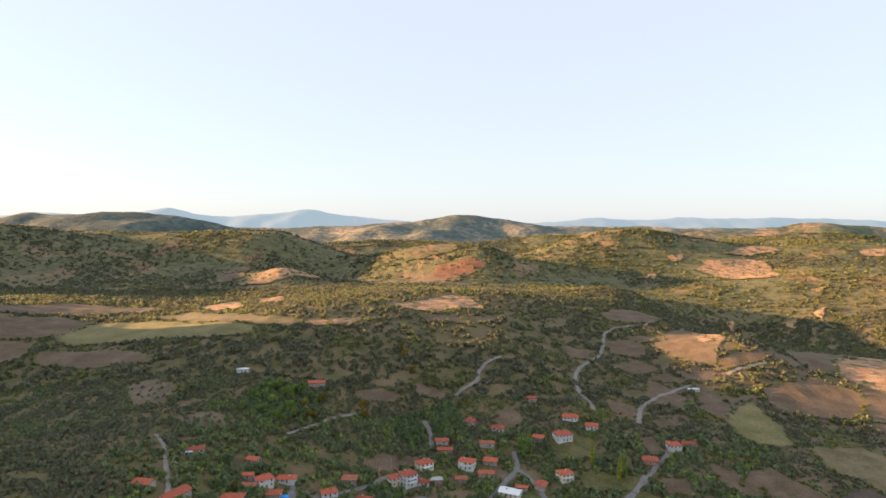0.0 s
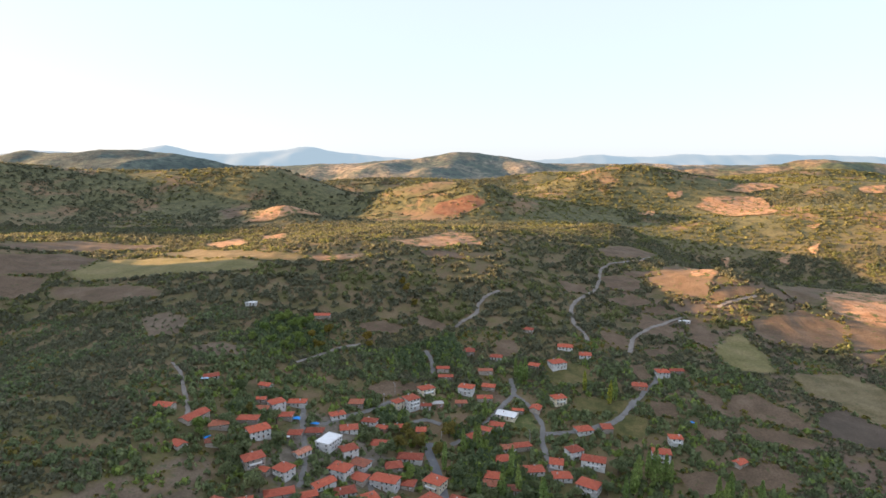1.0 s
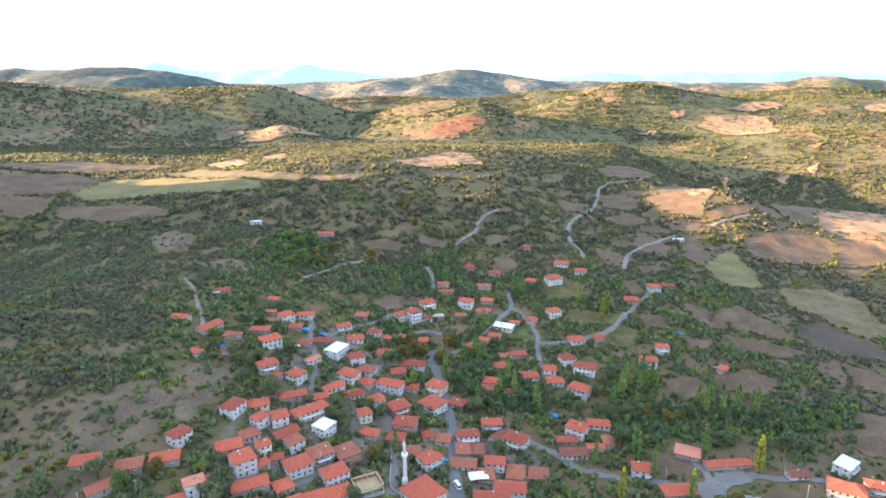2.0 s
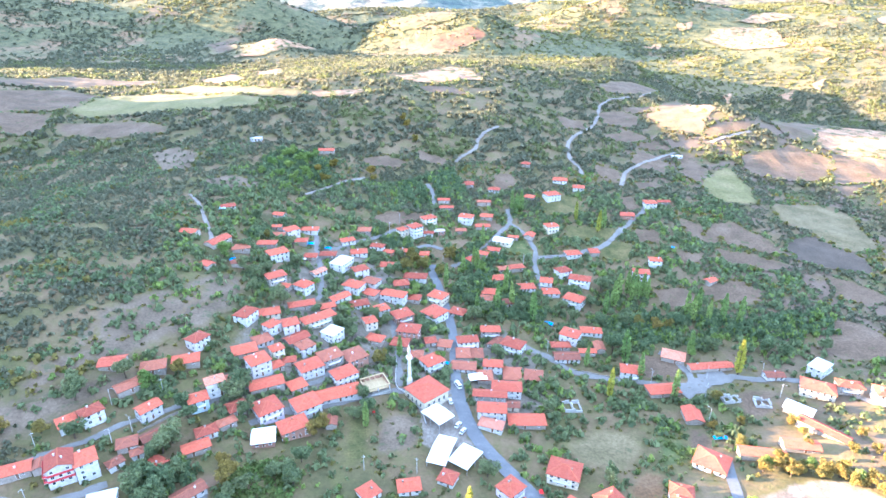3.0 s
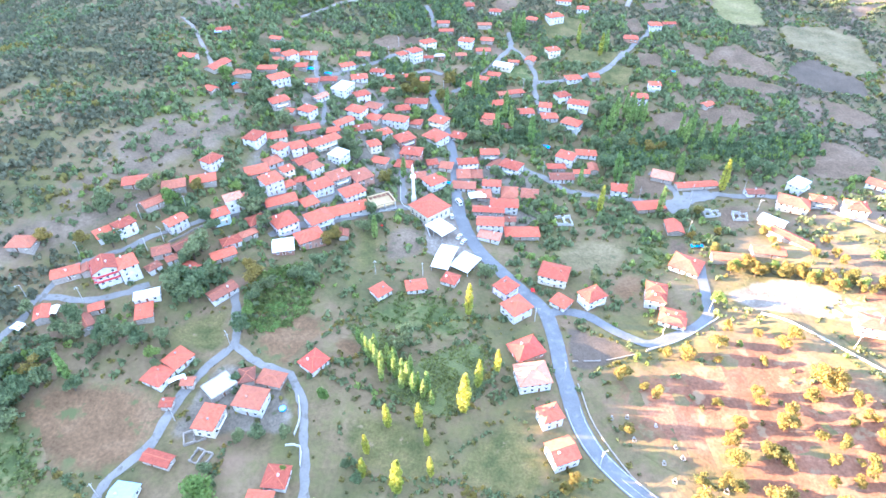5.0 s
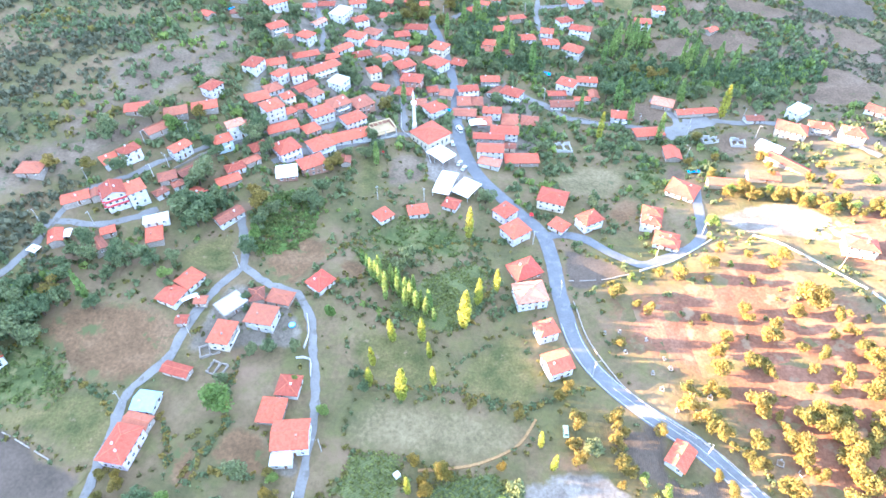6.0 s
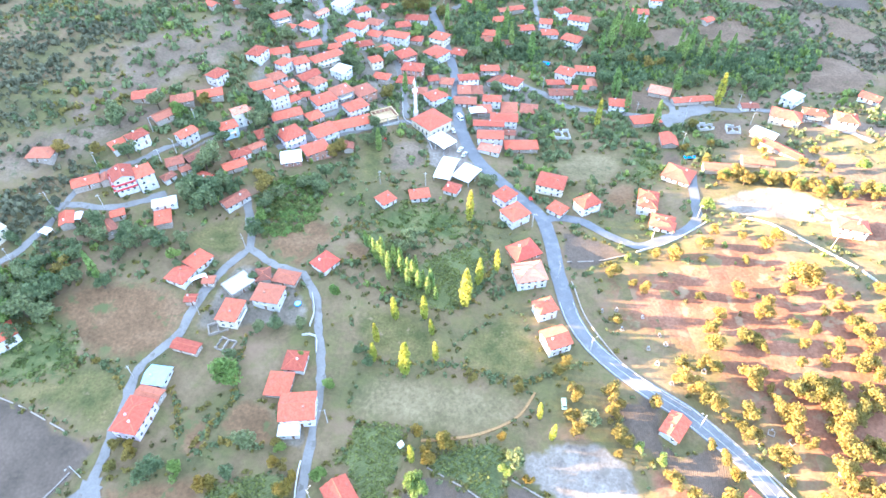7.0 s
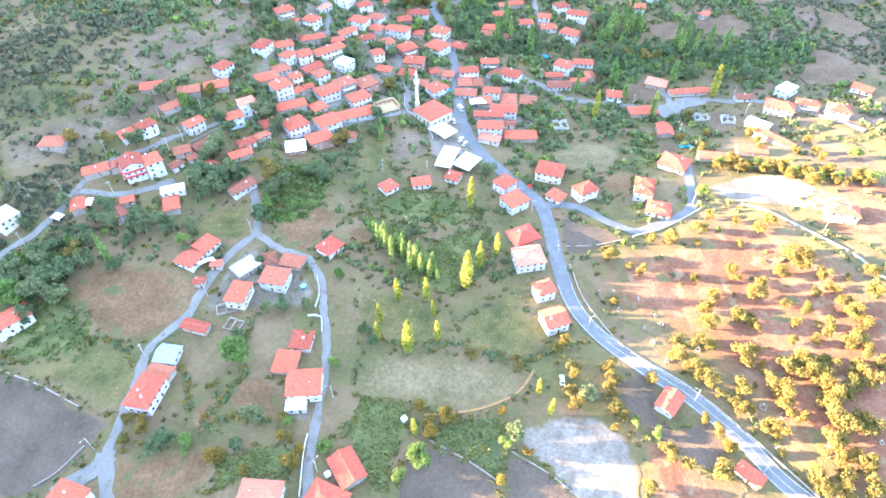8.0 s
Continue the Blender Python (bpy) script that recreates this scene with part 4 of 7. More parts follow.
house(-107.9, 139.2, -25, 6.2, 5.0, 1, "gable", "n", "stone")
house(-97.5, 148.9, 31, 9.7, 5.4, 1, "gable", "n", "stone")
house(-174.6, 142.6, 0, 9.9, 7.4, 1, "hip", "b", "stone")
house(-153.8, 130.8, 25, 9.9, 5.9, 1, "gable", "n", "stone")
house(-146.3, 133.1, 115, 5.1, 4.3, 1, "gable", "b", "stone")
house(-143.9, 183.8, 12, 9.9, 7.4, 1, "gable", "n", "stone")
house(-91.8, 238.3, 19, 9.9, 7.4, 1, "hip", "n", "cream")
house(-79.3, 229.5, 25, 7.6, 7.6, 2, "hip", "n", "white")
house(-90.2, 217.3, 38, 7.9, 7.9, 1, "hip", "b", "white")
house(-95.4, 206.3, 25, 10.7, 8.3, 1, "hip", "n", "stone")
house(-74.8, 222.0, 44, 11.3, 6.8, 1, "gable", "n", "stone")
house(-69.3, 216.0, 44, 7.4, 7.4, 2, "hip", "b", "white")
house(-81.3, 209.3, 38, 5.7, 5.7, 2, "hip", "n", "cream")
house(-86.1, 196.2, 38, 9.0, 9.0, 3, "hip", "n", "white")
house(-79.4, 200.1, 38, 5.4, 5.4, 1, "hip", "n", "stone")
house(-74.6, 205.8, 12, 5.5, 4.7, 1, "hip", "n", "stone")
house(-80.3, 186.5, 25, 14.2, 7.1, 1, "gable", "n", "stone")
house(-64.1, 200.8, 35, 10.8, 8.9, 2, "hip", "n", "white")
house(-56.5, 211.0, 35, 10.2, 9.0, 2, "hip", "b", "stone")
house(-45.4, 214.4, 35, 10.2, 10.2, 2, "hip", "b", "brick")
house(-48.0, 198.8, 35, 10.7, 8.3, 2, "hip", "n", "white")
house(-67.5, 188.8, 35, 7.2, 7.2, 1, "hip", "n", "stone")
house(-61.2, 177.1, 35, 10.8, 9.7, 2, "hip", "n", "white")
house(-48.9, 187.3, 22, 19.2, 7.9, 1, "gable", "n", "white")
house(-76.2, 171.9, 38, 10.2, 10.2, 2, "hip", "n", "lilac")
house(-88.4, 171.0, 38, 7.7, 6.9, 1, "hip", "n", "stone")
house(-90.0, 162.4, 38, 6.8, 4.1, 1, "hip", "b", "stone")
house(-96.4, 157.1, 31, 7.8, 5.5, 1, "hip", "n", "white")
house(-99.5, 178.8, 31, 7.4, 5.7, 3, "hip", "p", "white")
house(-103.9, 170.3, 31, 7.5, 6.6, 2, "hip", "n", "pale")
house(-94.3, 187.2, 31, 8.3, 5.2, 1, "gable", "b", "stone")
house(-73.9, 157.5, 12, 8.6, 8.6, 1, "metal", "white", "brick")
house(-63.5, 163.5, 31, 11.3, 8.3, 2, "hip", "n", "brick")
house(-49.4, 171.0, 96, 6.2, 4.3, 1, "gable", "b", "stone")
house(-49.0, 262.7, 19, 10.2, 6.8, 1, "hip", "n", "white")
house(-36.9, 257.3, 31, 9.0, 6.8, 2, "hip", "n", "white")
house(-40.9, 244.4, 115, 6.8, 6.2, 2, "hip", "n", "cream")
house(-37.1, 233.4, -19, 8.7, 6.2, 1, "hip", "n", "stone")
house(-153.6, 299.4, -12, 9.9, 6.2, 1, "gable", "n", "stone")
house(-135.6, 294.4, 65, 14.9, 7.4, 1, "gable", "n", "stone")
house(-133.0, 269.4, -38, 7.4, 5.0, 1, "gable", "n", "stone")
house(-121.7, 292.7, 19, 9.9, 7.4, 1, "hip", "b", "stone")
house(-118.6, 276.9, 12, 7.4, 5.0, 1, "gable", "b", "stone")
house(-109.7, 304.4, 0, 11.2, 6.2, 1, "hip", "n", "stone")
house(-111.4, 343.6, -19, 7.4, 5.0, 1, "gable", "n", "stone")
house(-109.6, 327.2, 0, 6.8, 4.0, 1, "gable", "n", "stone")
house(-106.2, 318.0, 0, 8.3, 4.7, 1, "gable", "b", "stone")
house(-99.7, 325.3, 38, 8.6, 7.6, 2, "hip", "n", "white")
house(-89.9, 333.9, 0, 11.2, 6.2, 1, "hip", "n", "white")
house(-93.2, 317.4, 0, 9.9, 6.2, 1, "hip", "n", "stone")
house(-100.7, 293.1, 35, 11.2, 8.7, 2, "hip", "n", "white")
house(-95.8, 268.3, 35, 10.2, 7.9, 2, "hip", "n", "stone")
house(-83.0, 301.5, 0, 7.4, 6.2, 1, "hip", "n", "stone")
house(-79.9, 266.1, -31, 8.6, 7.6, 2, "hip", "n", "white")
house(-88.9, 264.1, -25, 4.9, 3.9, 1, "gable", "n", "stone")
house(-75.7, 286.7, 52, 8.7, 5.0, 1, "gable", "p", "white")
house(-73.7, 308.1, 0, 9.9, 6.2, 1, "hip", "n", "stone")
house(-52.3, 294.9, 31, 8.7, 7.4, 2, "hip", "n", "white")
house(-53.8, 277.8, -25, 10.7, 8.3, 2, "hip", "n", "white")
house(-77.9, 250.3, 19, 13.6, 6.2, 1, "hip", "n", "stone")
house(-60.3, 265.2, 44, 11.8, 5.9, 1, "gable", "n", "white")
house(-65.0, 253.9, 25, 7.6, 5.4, 1, "gable", "n", "stone")
house(-64.4, 328.8, 25, 8.7, 6.2, 1, "hip", "n", "white")
house(-55.6, 347.6, 0, 8.7, 7.4, 1, "hip", "b", "stone")
house(-55.8, 318.2, 12, 9.9, 7.4, 1, "hip", "n", "white")
house(-45.1, 329.8, -12, 9.0, 5.7, 1, "hip", "n", "white")
house(-37.5, 325.6, -19, 6.8, 4.5, 1, "hip", "n", "brick")
house(-21.4, 354.1, 38, 8.3, 8.3, 3, "hip", "n", "white")
house(-29.8, 352.2, 38, 6.5, 5.9, 2, "hip", "n", "cream")
house(-12.3, 374.1, 31, 9.9, 7.4, 2, "hip", "n", "cream")
house(-11.9, 355.1, 0, 6.5, 4.3, 1, "gable", "n", "white")
house(-4.6, 359.8, 6, 8.1, 5.6, 1, "flat", "white", "brick")
house(15.2, 378.6, -19, 9.9, 7.4, 2, "hip", "n", "white")
house(30.7, 383.7, -12, 8.7, 6.2, 1, "hip", "n", "stone")
house(27.1, 369.7, 0, 9.9, 5.6, 1, "hip", "n", "stone")
house(11.1, 363.9, 0, 7.4, 5.0, 1, "hip", "b", "stone")
house(40.5, 352.7, -25, 12.4, 7.9, 1, "metal", "white", "cream")
house(47.9, 356.7, -12, 6.8, 3.4, 1, "gable", "n", "stone")
house(32.6, 341.4, -19, 8.7, 6.2, 1, "hip", "n", "white")
house(25.0, 336.3, -25, 7.6, 5.4, 1, "hip", "n", "stone")
house(18.1, 330.1, 31, 7.6, 6.5, 1, "hip", "n", "stone")
house(59.8, 359.4, 65, 7.4, 6.2, 1, "gable", "n", "stone")
house(38.1, 321.2, 12, 7.9, 5.7, 1, "hip", "b", "white")
house(46.9, 323.1, 12, 9.0, 5.7, 1, "hip", "n", "stone")
house(33.0, 308.6, 12, 8.7, 7.4, 1, "hip", "n", "stone")
house(27.6, 292.6, -12, 9.9, 7.4, 1, "hip", "n", "white")
house(24.3, 285.8, -12, 7.4, 6.2, 1, "hip", "b", "white")
house(-18.9, 301.1, -6, 13.6, 7.4, 1, "hip", "n", "white")
house(-27.2, 289.7, 12, 8.7, 7.4, 1, "hip", "n", "stone")
house(-30.5, 275.4, -19, 14.0, 7.6, 2, "hip", "n", "white")
house(-37.1, 308.3, -6, 9.9, 7.4, 1, "hip", "n", "cream")
house(-18.4, 278.2, -12, 6.5, 6.5, 1, "hip", "n", "stone")
house(-4.7, 280.4, -31, 9.9, 8.7, 2, "hip", "n", "cream")
house(37.0, 283.0, 0, 6.2, 6.2, 1, "gable", "b", "stone")
house(-27.2, 329.3, 0, 5.6, 5.0, 1, "hip", "n", "stone")
house(-14.1, 329.7, 90, 6.2, 5.6, 1, "hip", "n", "stone")
house(-44.9, 286.9, -25, 9.9, 7.4, 1, "hip", "b", "white")
house(-43.8, 276.0, -25, 8.3, 7.1, 1, "hip", "n", "stone")
house(-24.5, 254.7, 31, 10.2, 9.0, 2, "hip", "n", "brick")
house(-6.7, 263.0, 48, 11.2, 11.2, 2, "hip", "n", "white")
house(6.8, 269.5, -25, 8.7, 7.4, 1, "hip", "n", "white")
house(-20.0, 241.8, -12, 11.2, 8.7, 2, "hip", "n", "brick")
house(-24.1, 232.7, -12, 8.6, 7.6, 1, "hip", "n", "stone")
house(-8.5, 237.5, 12, 5.7, 5.7, 1, "hip", "n", "stone")
house(-0.9, 235.6, -12, 6.8, 6.8, 1, "hip", "b", "stone")
house(-7.4, 217.9, 35, 9.9, 8.7, 2, "hip", "n", "white")
house(-16.0, 224.4, 0, 7.6, 6.5, 1, "hip", "b", "white")
house(11.1, 238.5, 8, 10.8, 6.5, 2, "hip", "n", "white")
house(8.5, 229.0, 90, 9.0, 6.8, 1, "hip", "b", "stone")
house(15.4, 230.8, 90, 8.6, 6.5, 1, "hip", "b", "stone")
house(8.5, 218.7, -6, 11.8, 7.1, 1, "gable", "b", "white")
house(24.2, 251.2, 0, 10.2, 6.2, 2, "hip", "n", "stone")
house(26.9, 242.5, 50, 9.0, 5.7, 1, "gable", "b", "white")
house(35.4, 238.5, -31, 11.2, 8.7, 2, "hip", "n", "white")
house(23.3, 220.4, -6, 9.3, 6.2, 2, "hip", "n", "white")
house(32.7, 216.1, 84, 10.3, 8.3, 1, "hip", "b", "stone")
house(43.2, 215.3, -10, 8.7, 8.7, 1, "hip", "b", "brick")
house(28.3, 201.2, -6, 13.6, 7.4, 2, "hip", "n", "white")
house(19.7, 193.8, -5, 15.1, 4.9, 2, "gable", "n", "stone")
house(19.9, 183.9, -5, 12.4, 6.8, 2, "gable", "n", "white")
house(19.2, 176.2, -19, 10.2, 5.7, 1, "hip", "p", "white")
house(35.3, 181.0, 0, 16.1, 7.4, 1, "hip", "n", "stone")
house(18.6, 211.7, 90, 8.3, 7.1, 1, "hip", "b", "stone")
house(30.2, 190.2, -6, 5.4, 4.3, 1, "gable", "b", "cream")
house(48.9, 301.7, 6, 13.6, 7.4, 1, "hip", "n", "white")
house(64.0, 307.2, -12, 7.4, 7.4, 1, "hip", "n", "white")
house(65.0, 295.8, 0, 9.9, 7.4, 1, "hip", "n", "white")
house(76.1, 316.7, 25, 8.6, 7.6, 2, "hip", "n", "white")
house(85.2, 307.5, -19, 13.0, 7.6, 2, "hip", "n", "white")
house(77.6, 286.6, -35, 11.2, 8.7, 2, "hip", "n", "white")
house(68.5, 250.6, -31, 9.9, 8.7, 2, "hip", "n", "white")
house(81.4, 256.9, -6, 11.2, 6.2, 1, "hip", "n", "white")
house(61.8, 243.3, 0, 9.9, 5.0, 1, "hip", "n", "stone")
house(63.3, 233.8, 0, 13.0, 7.1, 1, "gable", "b", "white")
house(75.4, 238.7, 0, 8.5, 3.8, 1, "gable", "n", "stone")
house(82.7, 243.0, 90, 7.9, 4.9, 1, "gable", "b", "stone")
house(93.1, 219.7, -12, 9.9, 7.4, 2, "hip", "n", "white")
house(119.7, 233.7, -25, 11.2, 8.7, 1, "hip", "p", "stone")
house(135.5, 225.0, 6, 22.3, 5.0, 1, "gable", "n", "stone")
house(104.9, 206.1, 6, 14.9, 7.4, 1, "hip", "n", "stone")
house(125.8, 313.2, -12, 9.9, 7.4, 2, "hip", "n", "white")
house(139.2, 327.3, -6, 7.4, 6.2, 2, "hip", "n", "white")
house(168.2, 306.7, 31, 7.4, 5.0, 1, "gable", "n", "stone")
house(87.0, 340.2, 12, 9.9, 7.4, 1, "hip", "n", "white")
house(101.5, 341.1, 90, 7.4, 6.2, 1, "hip", "n", "stone")
house(76.5, 369.1, 19, 8.7, 7.4, 2, "hip", "n", "cream")
house(157.7, 402.5, 0, 8.7, 7.4, 2, "hip", "n", "white")
house(170.0, 408.9, 0, 9.9, 5.0, 1, "gable", "n", "stone")
house(136.6, 387.9, -12, 9.9, 7.4, 1, "hip", "n", "brick")
house(94.9, 441.1, -12, 11.2, 7.4, 1, "hip", "n", "white")
house(83.1, 410.9, 19, 11.2, 8.7, 2, "hip", "n", "white")
house(108.0, 429.2, -12, 8.7, 7.4, 1, "hip", "n", "white")
house(18.6, 429.3, 0, 8.7, 8.7, 1, "hip", "n", "stone")
house(39.1, 422.2, -12, 8.7, 6.2, 1, "hip", "n", "white")
house(66.0, 410.4, -25, 7.4, 6.2, 1, "hip", "n", "stone")
house(69.3, 464.1, -25, 7.4, 6.2, 1, "hip", "n", "stone")
house(-1.1, 403.4, 0, 8.7, 5.0, 1, "gable", "n", "stone")
house(0.9, 393.4, 0, 9.9, 5.0, 1, "gable", "n", "stone")
house(29.6, 402.0, 0, 9.9, 5.0, 1, "gable", "b", "stone")
house(-98.8, 457.0, 0, 12.4, 6.2, 1, "gable", "n", "stone")
house(-144.3, 341.4, 25, 8.7, 6.2, 1, "gable", "n", "white")
house(-158.7, 464.7, 0, 8.7, 5.0, 1, "flat", "white", "white")
house(221.4, 523.3, 0, 9.9, 3.7, 1, "flat", "white", "white")
house(175.8, 200.6, -28, 14.2, 9.5, 2, "hip", "n", "cream")
house(190.0, 200.2, -15, 10.7, 5.9, 2, "hip", "n", "stone")
house(201.4, 191.3, -19, 9.9, 8.7, 2, "hip", "n", "white")
house(227.6, 215.8, -44, 9.9, 7.4, 1, "gable", "n", "white")
house(162.4, 214.3, 0, 8.7, 5.0, 1, "gable", "b", "white")
house(111.4, 186.2, 84, 9.9, 7.4, 1, "gable", "n", "stone")
house(159.6, 186.6, -44, 11.2, 7.4, 1, "metal", "white", "stone")
house(161.3, 171.2, -52, 19.8, 5.6, 1, "gable", "n", "stone")
house(145.4, 161.2, -10, 13.6, 6.2, 1, "gable", "n", "stone")
house(127.9, 157.4, -10, 17.4, 5.0, 1, "gable", "n", "stone")
house(106.6, 154.5, -35, 12.4, 11.2, 1, "hip", "n", "white")
house(85.6, 131.2, -19, 7.7, 6.0, 2, "hip", "n", "white")
house(90.4, 122.8, -22, 9.4, 5.1, 1, "hip", "n", "stone")
house(-65.4, 88.7, -15, 8.9, 5.9, 1, "hip", "b", "stone")
house(-74.3, 89.4, 102, 6.0, 5.1, 1, "hip", "b", "stone")
house(-102.3, 39.1, -15, 8.3, 4.7, 1, "gable", "b", "stone")
house(85.8, 1.8, -48, 7.4, 4.0, 1, "gable", "n", "stone")
house(-0.1, 143.5, -25, 6.2, 6.2, 1, "hip", "n", "white")
house(87.2, 136.1, -19, 8.1, 6.3, 2, "hip", "n", "white")
house(89.2, 119.3, -25, 9.9, 5.4, 1, "hip", "n", "white")
house(-116.0, -3.9, -19, 9.9, 8.7, 2, "hip", "n", "white")
house(-40.9, -4.7, -25, 11.2, 8.7, 1, "hip", "n", "stone")
house(-160.7, 59.0, 44, 12.4, 7.4, 2, "hip", "n", "white")
house(-179.5, 102.2, -31, 8.7, 8.7, 2, "flat", "white", "cream")
house(-138.3, 108.8, -48, 7.9, 4.9, 1, "gable", "b", "stone")
house(-136.9, 116.2, 25, 4.9, 3.9, 1, "gable", "n", "stone")
house(-119.1, 115.7, 109, 8.3, 5.9, 1, "hip", "n", "stone")
house(-92.7, 128.0, 46, 11.2, 5.6, 1, "gable", "b", "white")
house(-93.8, 85.7, 0, 4.0, 3.2, 1, "gable", "b", "stone")
house(-98.4, 77.2, 0, 3.7, 3.2, 1, "gable", "n", "stone")
house(161.2, 108.5, -19, 11.2, 7.4, 2, "hip", "n", "white")
house(-120.3, 123.1, 19, 9.5, 4.7, 1, "flat", "white", "white")
house(-82.6, 84.5, 46, 9.7, 7.6, 1, "flat", "white", "stone")


# ---- the mosque ----
def mosque(x, y, turn):
    base = height_at(x, y)
    m = tagged(new("mosque"), "pale cream mosque with a broad red hipped tile roof", "mosque")
    m.matrix_basis = pose(x, y, base, 0, 0, turn)
    w = 14.2
    bm = bmesh.new()
    box(bm, -w / 2, w / 2, -w / 2, w / 2, -1.2, 5.6)
    part("wall", bm, WALL["cream"], m)
    bm = bmesh.new()
    box(bm, -w / 2 - 0.2, w / 2 + 0.2, -w / 2 - 0.2, w / 2 + 0.2, 5.2, 5.6)
    part("cornice", bm, WHITE_PAINT, m)
    bm, ridge, eave = roof_mesh(w, w, 2.9, False, 0.6)
    part("roof", bm, [ROOF["n"], WOOD], m, "broad hipped red tile roof", pose(0, 0, 5.6))
    part("ridge_cap", ridge_mesh(ridge, eave, False), RIDGE, m, "", pose(0, 0, 5.6))
    tall = window_mesh(1.1, 2.2)
    for ang in (0, 90, 180, 270):
        for k in (-4.5, -1.5, 1.5, 4.5):
            part("window", tall, None, m, "", pose(0, 0, 0, 0, 0, ang) @ pose(k, -w / 2, 1.6))
    bm = bmesh.new()
    box(bm, -0.8, 0.8, -0.06, 0.05, 0, 0.08)
    box(bm, -0.8, 0.8, -0.05, 0.04, 0.08, 1.1)
    part("solar_panel", bm, DARK, m, "dark solar panel on the roof", pose(0.5, -3.2, 6.9, -60, 0, 0))
    KEEP_CLEAR.append((x, y, 9))
    return m


def minaret(x, y):
    base = height_at(x, y)
    t = tagged(new("minaret"), "slender white minaret beside the mosque", "minaret")
    t.matrix_basis = pose(x, y, base) @ Matrix.Diagonal((1.2, 1.2, 1.26, 1))
    bm = bmesh.new()
    box(bm, -1.0, 1.0, -1.0, 1.0, -0.6, 4.2)
    part("base", bm, WALL["white"], t)
    bm = bmesh.new()
    rod(bm, (0, 0, 4.2), (0, 0, 5.2), 1.0, 0.72, 12)
    rod(bm, (0, 0, 5.2), (0, 0, 13.4), 0.72, 0.62, 12)
    part("shaft", bm, WALL["white"], t)
    bm = bmesh.new()
    rod(bm, (0, 0, 12.7), (0, 0, 13.4), 0.63, 1.15, 12)
    rod(bm, (0, 0, 13.4), (0, 0, 14.3), 1.15, 1.15, 12)
    part("balcony", bm, WHITE_PAINT, t)
    bm = bmesh.new()
    rod(bm, (0, 0, 14.3), (0, 0, 16.6), 0.55, 0.52, 12)
    part("upper_shaft", bm, WALL["white"], t)
    bm = bmesh.new()
    rod(bm, (0, 0, 16.6), (0, 0, 19.4), 0.68, 0.05, 12)
    rod(bm, (0, 0, 19.4), (0, 0, 20.2), 0.05, 0.03, 6)
    part("spire", bm, GREY_METAL, t, "grey metal cone spire")


mosque(-9.6, 194.0, 41)
minaret(-17.6, 199.6)


def canopy(x, y, turn, w, d, z, says, rise=0.5):
    """A light roof on posts, slightly arched."""
    base = height_at(x, y)
    c = tagged(new("canopy"), says, "canopy")
    c.matrix_basis = pose(x, y, base, 0, 0, turn)
    bm = bmesh.new()
    n = 8
    for off, flip in ((0.0, False), (-0.08, True)):
        rows = [[bm.verts.new((-w / 2 + w * k / n, e * d / 2, z + off + rise * math.sin(math.pi * k / n))) for e in (-1, 1)] for k in range(n + 1)]
        for a, b in zip(rows, rows[1:]):
            f = [a[0], b[0], b[1], a[1]]
            bm.faces.new(f[::-1] if flip else f)
    part("roof", bm, WHITE_SHEET, c)
    for i in (-1, 0, 1):
        for j in (-1, 1):
            bm = bmesh.new()
            rod(bm, (i * (w / 2 - 0.3), j * (d / 2 - 0.3), -1.2), (i * (w / 2 - 0.3), j * (d / 2 - 0.3), z - 0.02 + (rise if i == 0 else rise * 0.25)), 0.08, 0.08)
            part("post", bm, GREY_METAL, c)
    KEEP_CLEAR.append((x, y, max(w, d) * 0.6))


canopy(-4.4, 178.8, -47, 12.2, 9.2, 4.0, "white sheet roof over the mosque's forecourt")
canopy(-2.4, 157.6, 72, 16.7, 8.1, 3.8, "long white arched market canopy on posts", 0.9)
canopy(7.0, 155.0, 55, 12.2, 9.6, 3.0, "white sheet market canopy on posts", 0.3)
canopy(14.9, 208.8, 8, 8.8, 5.6, 2.8, "white awning beside the street", 0.2)


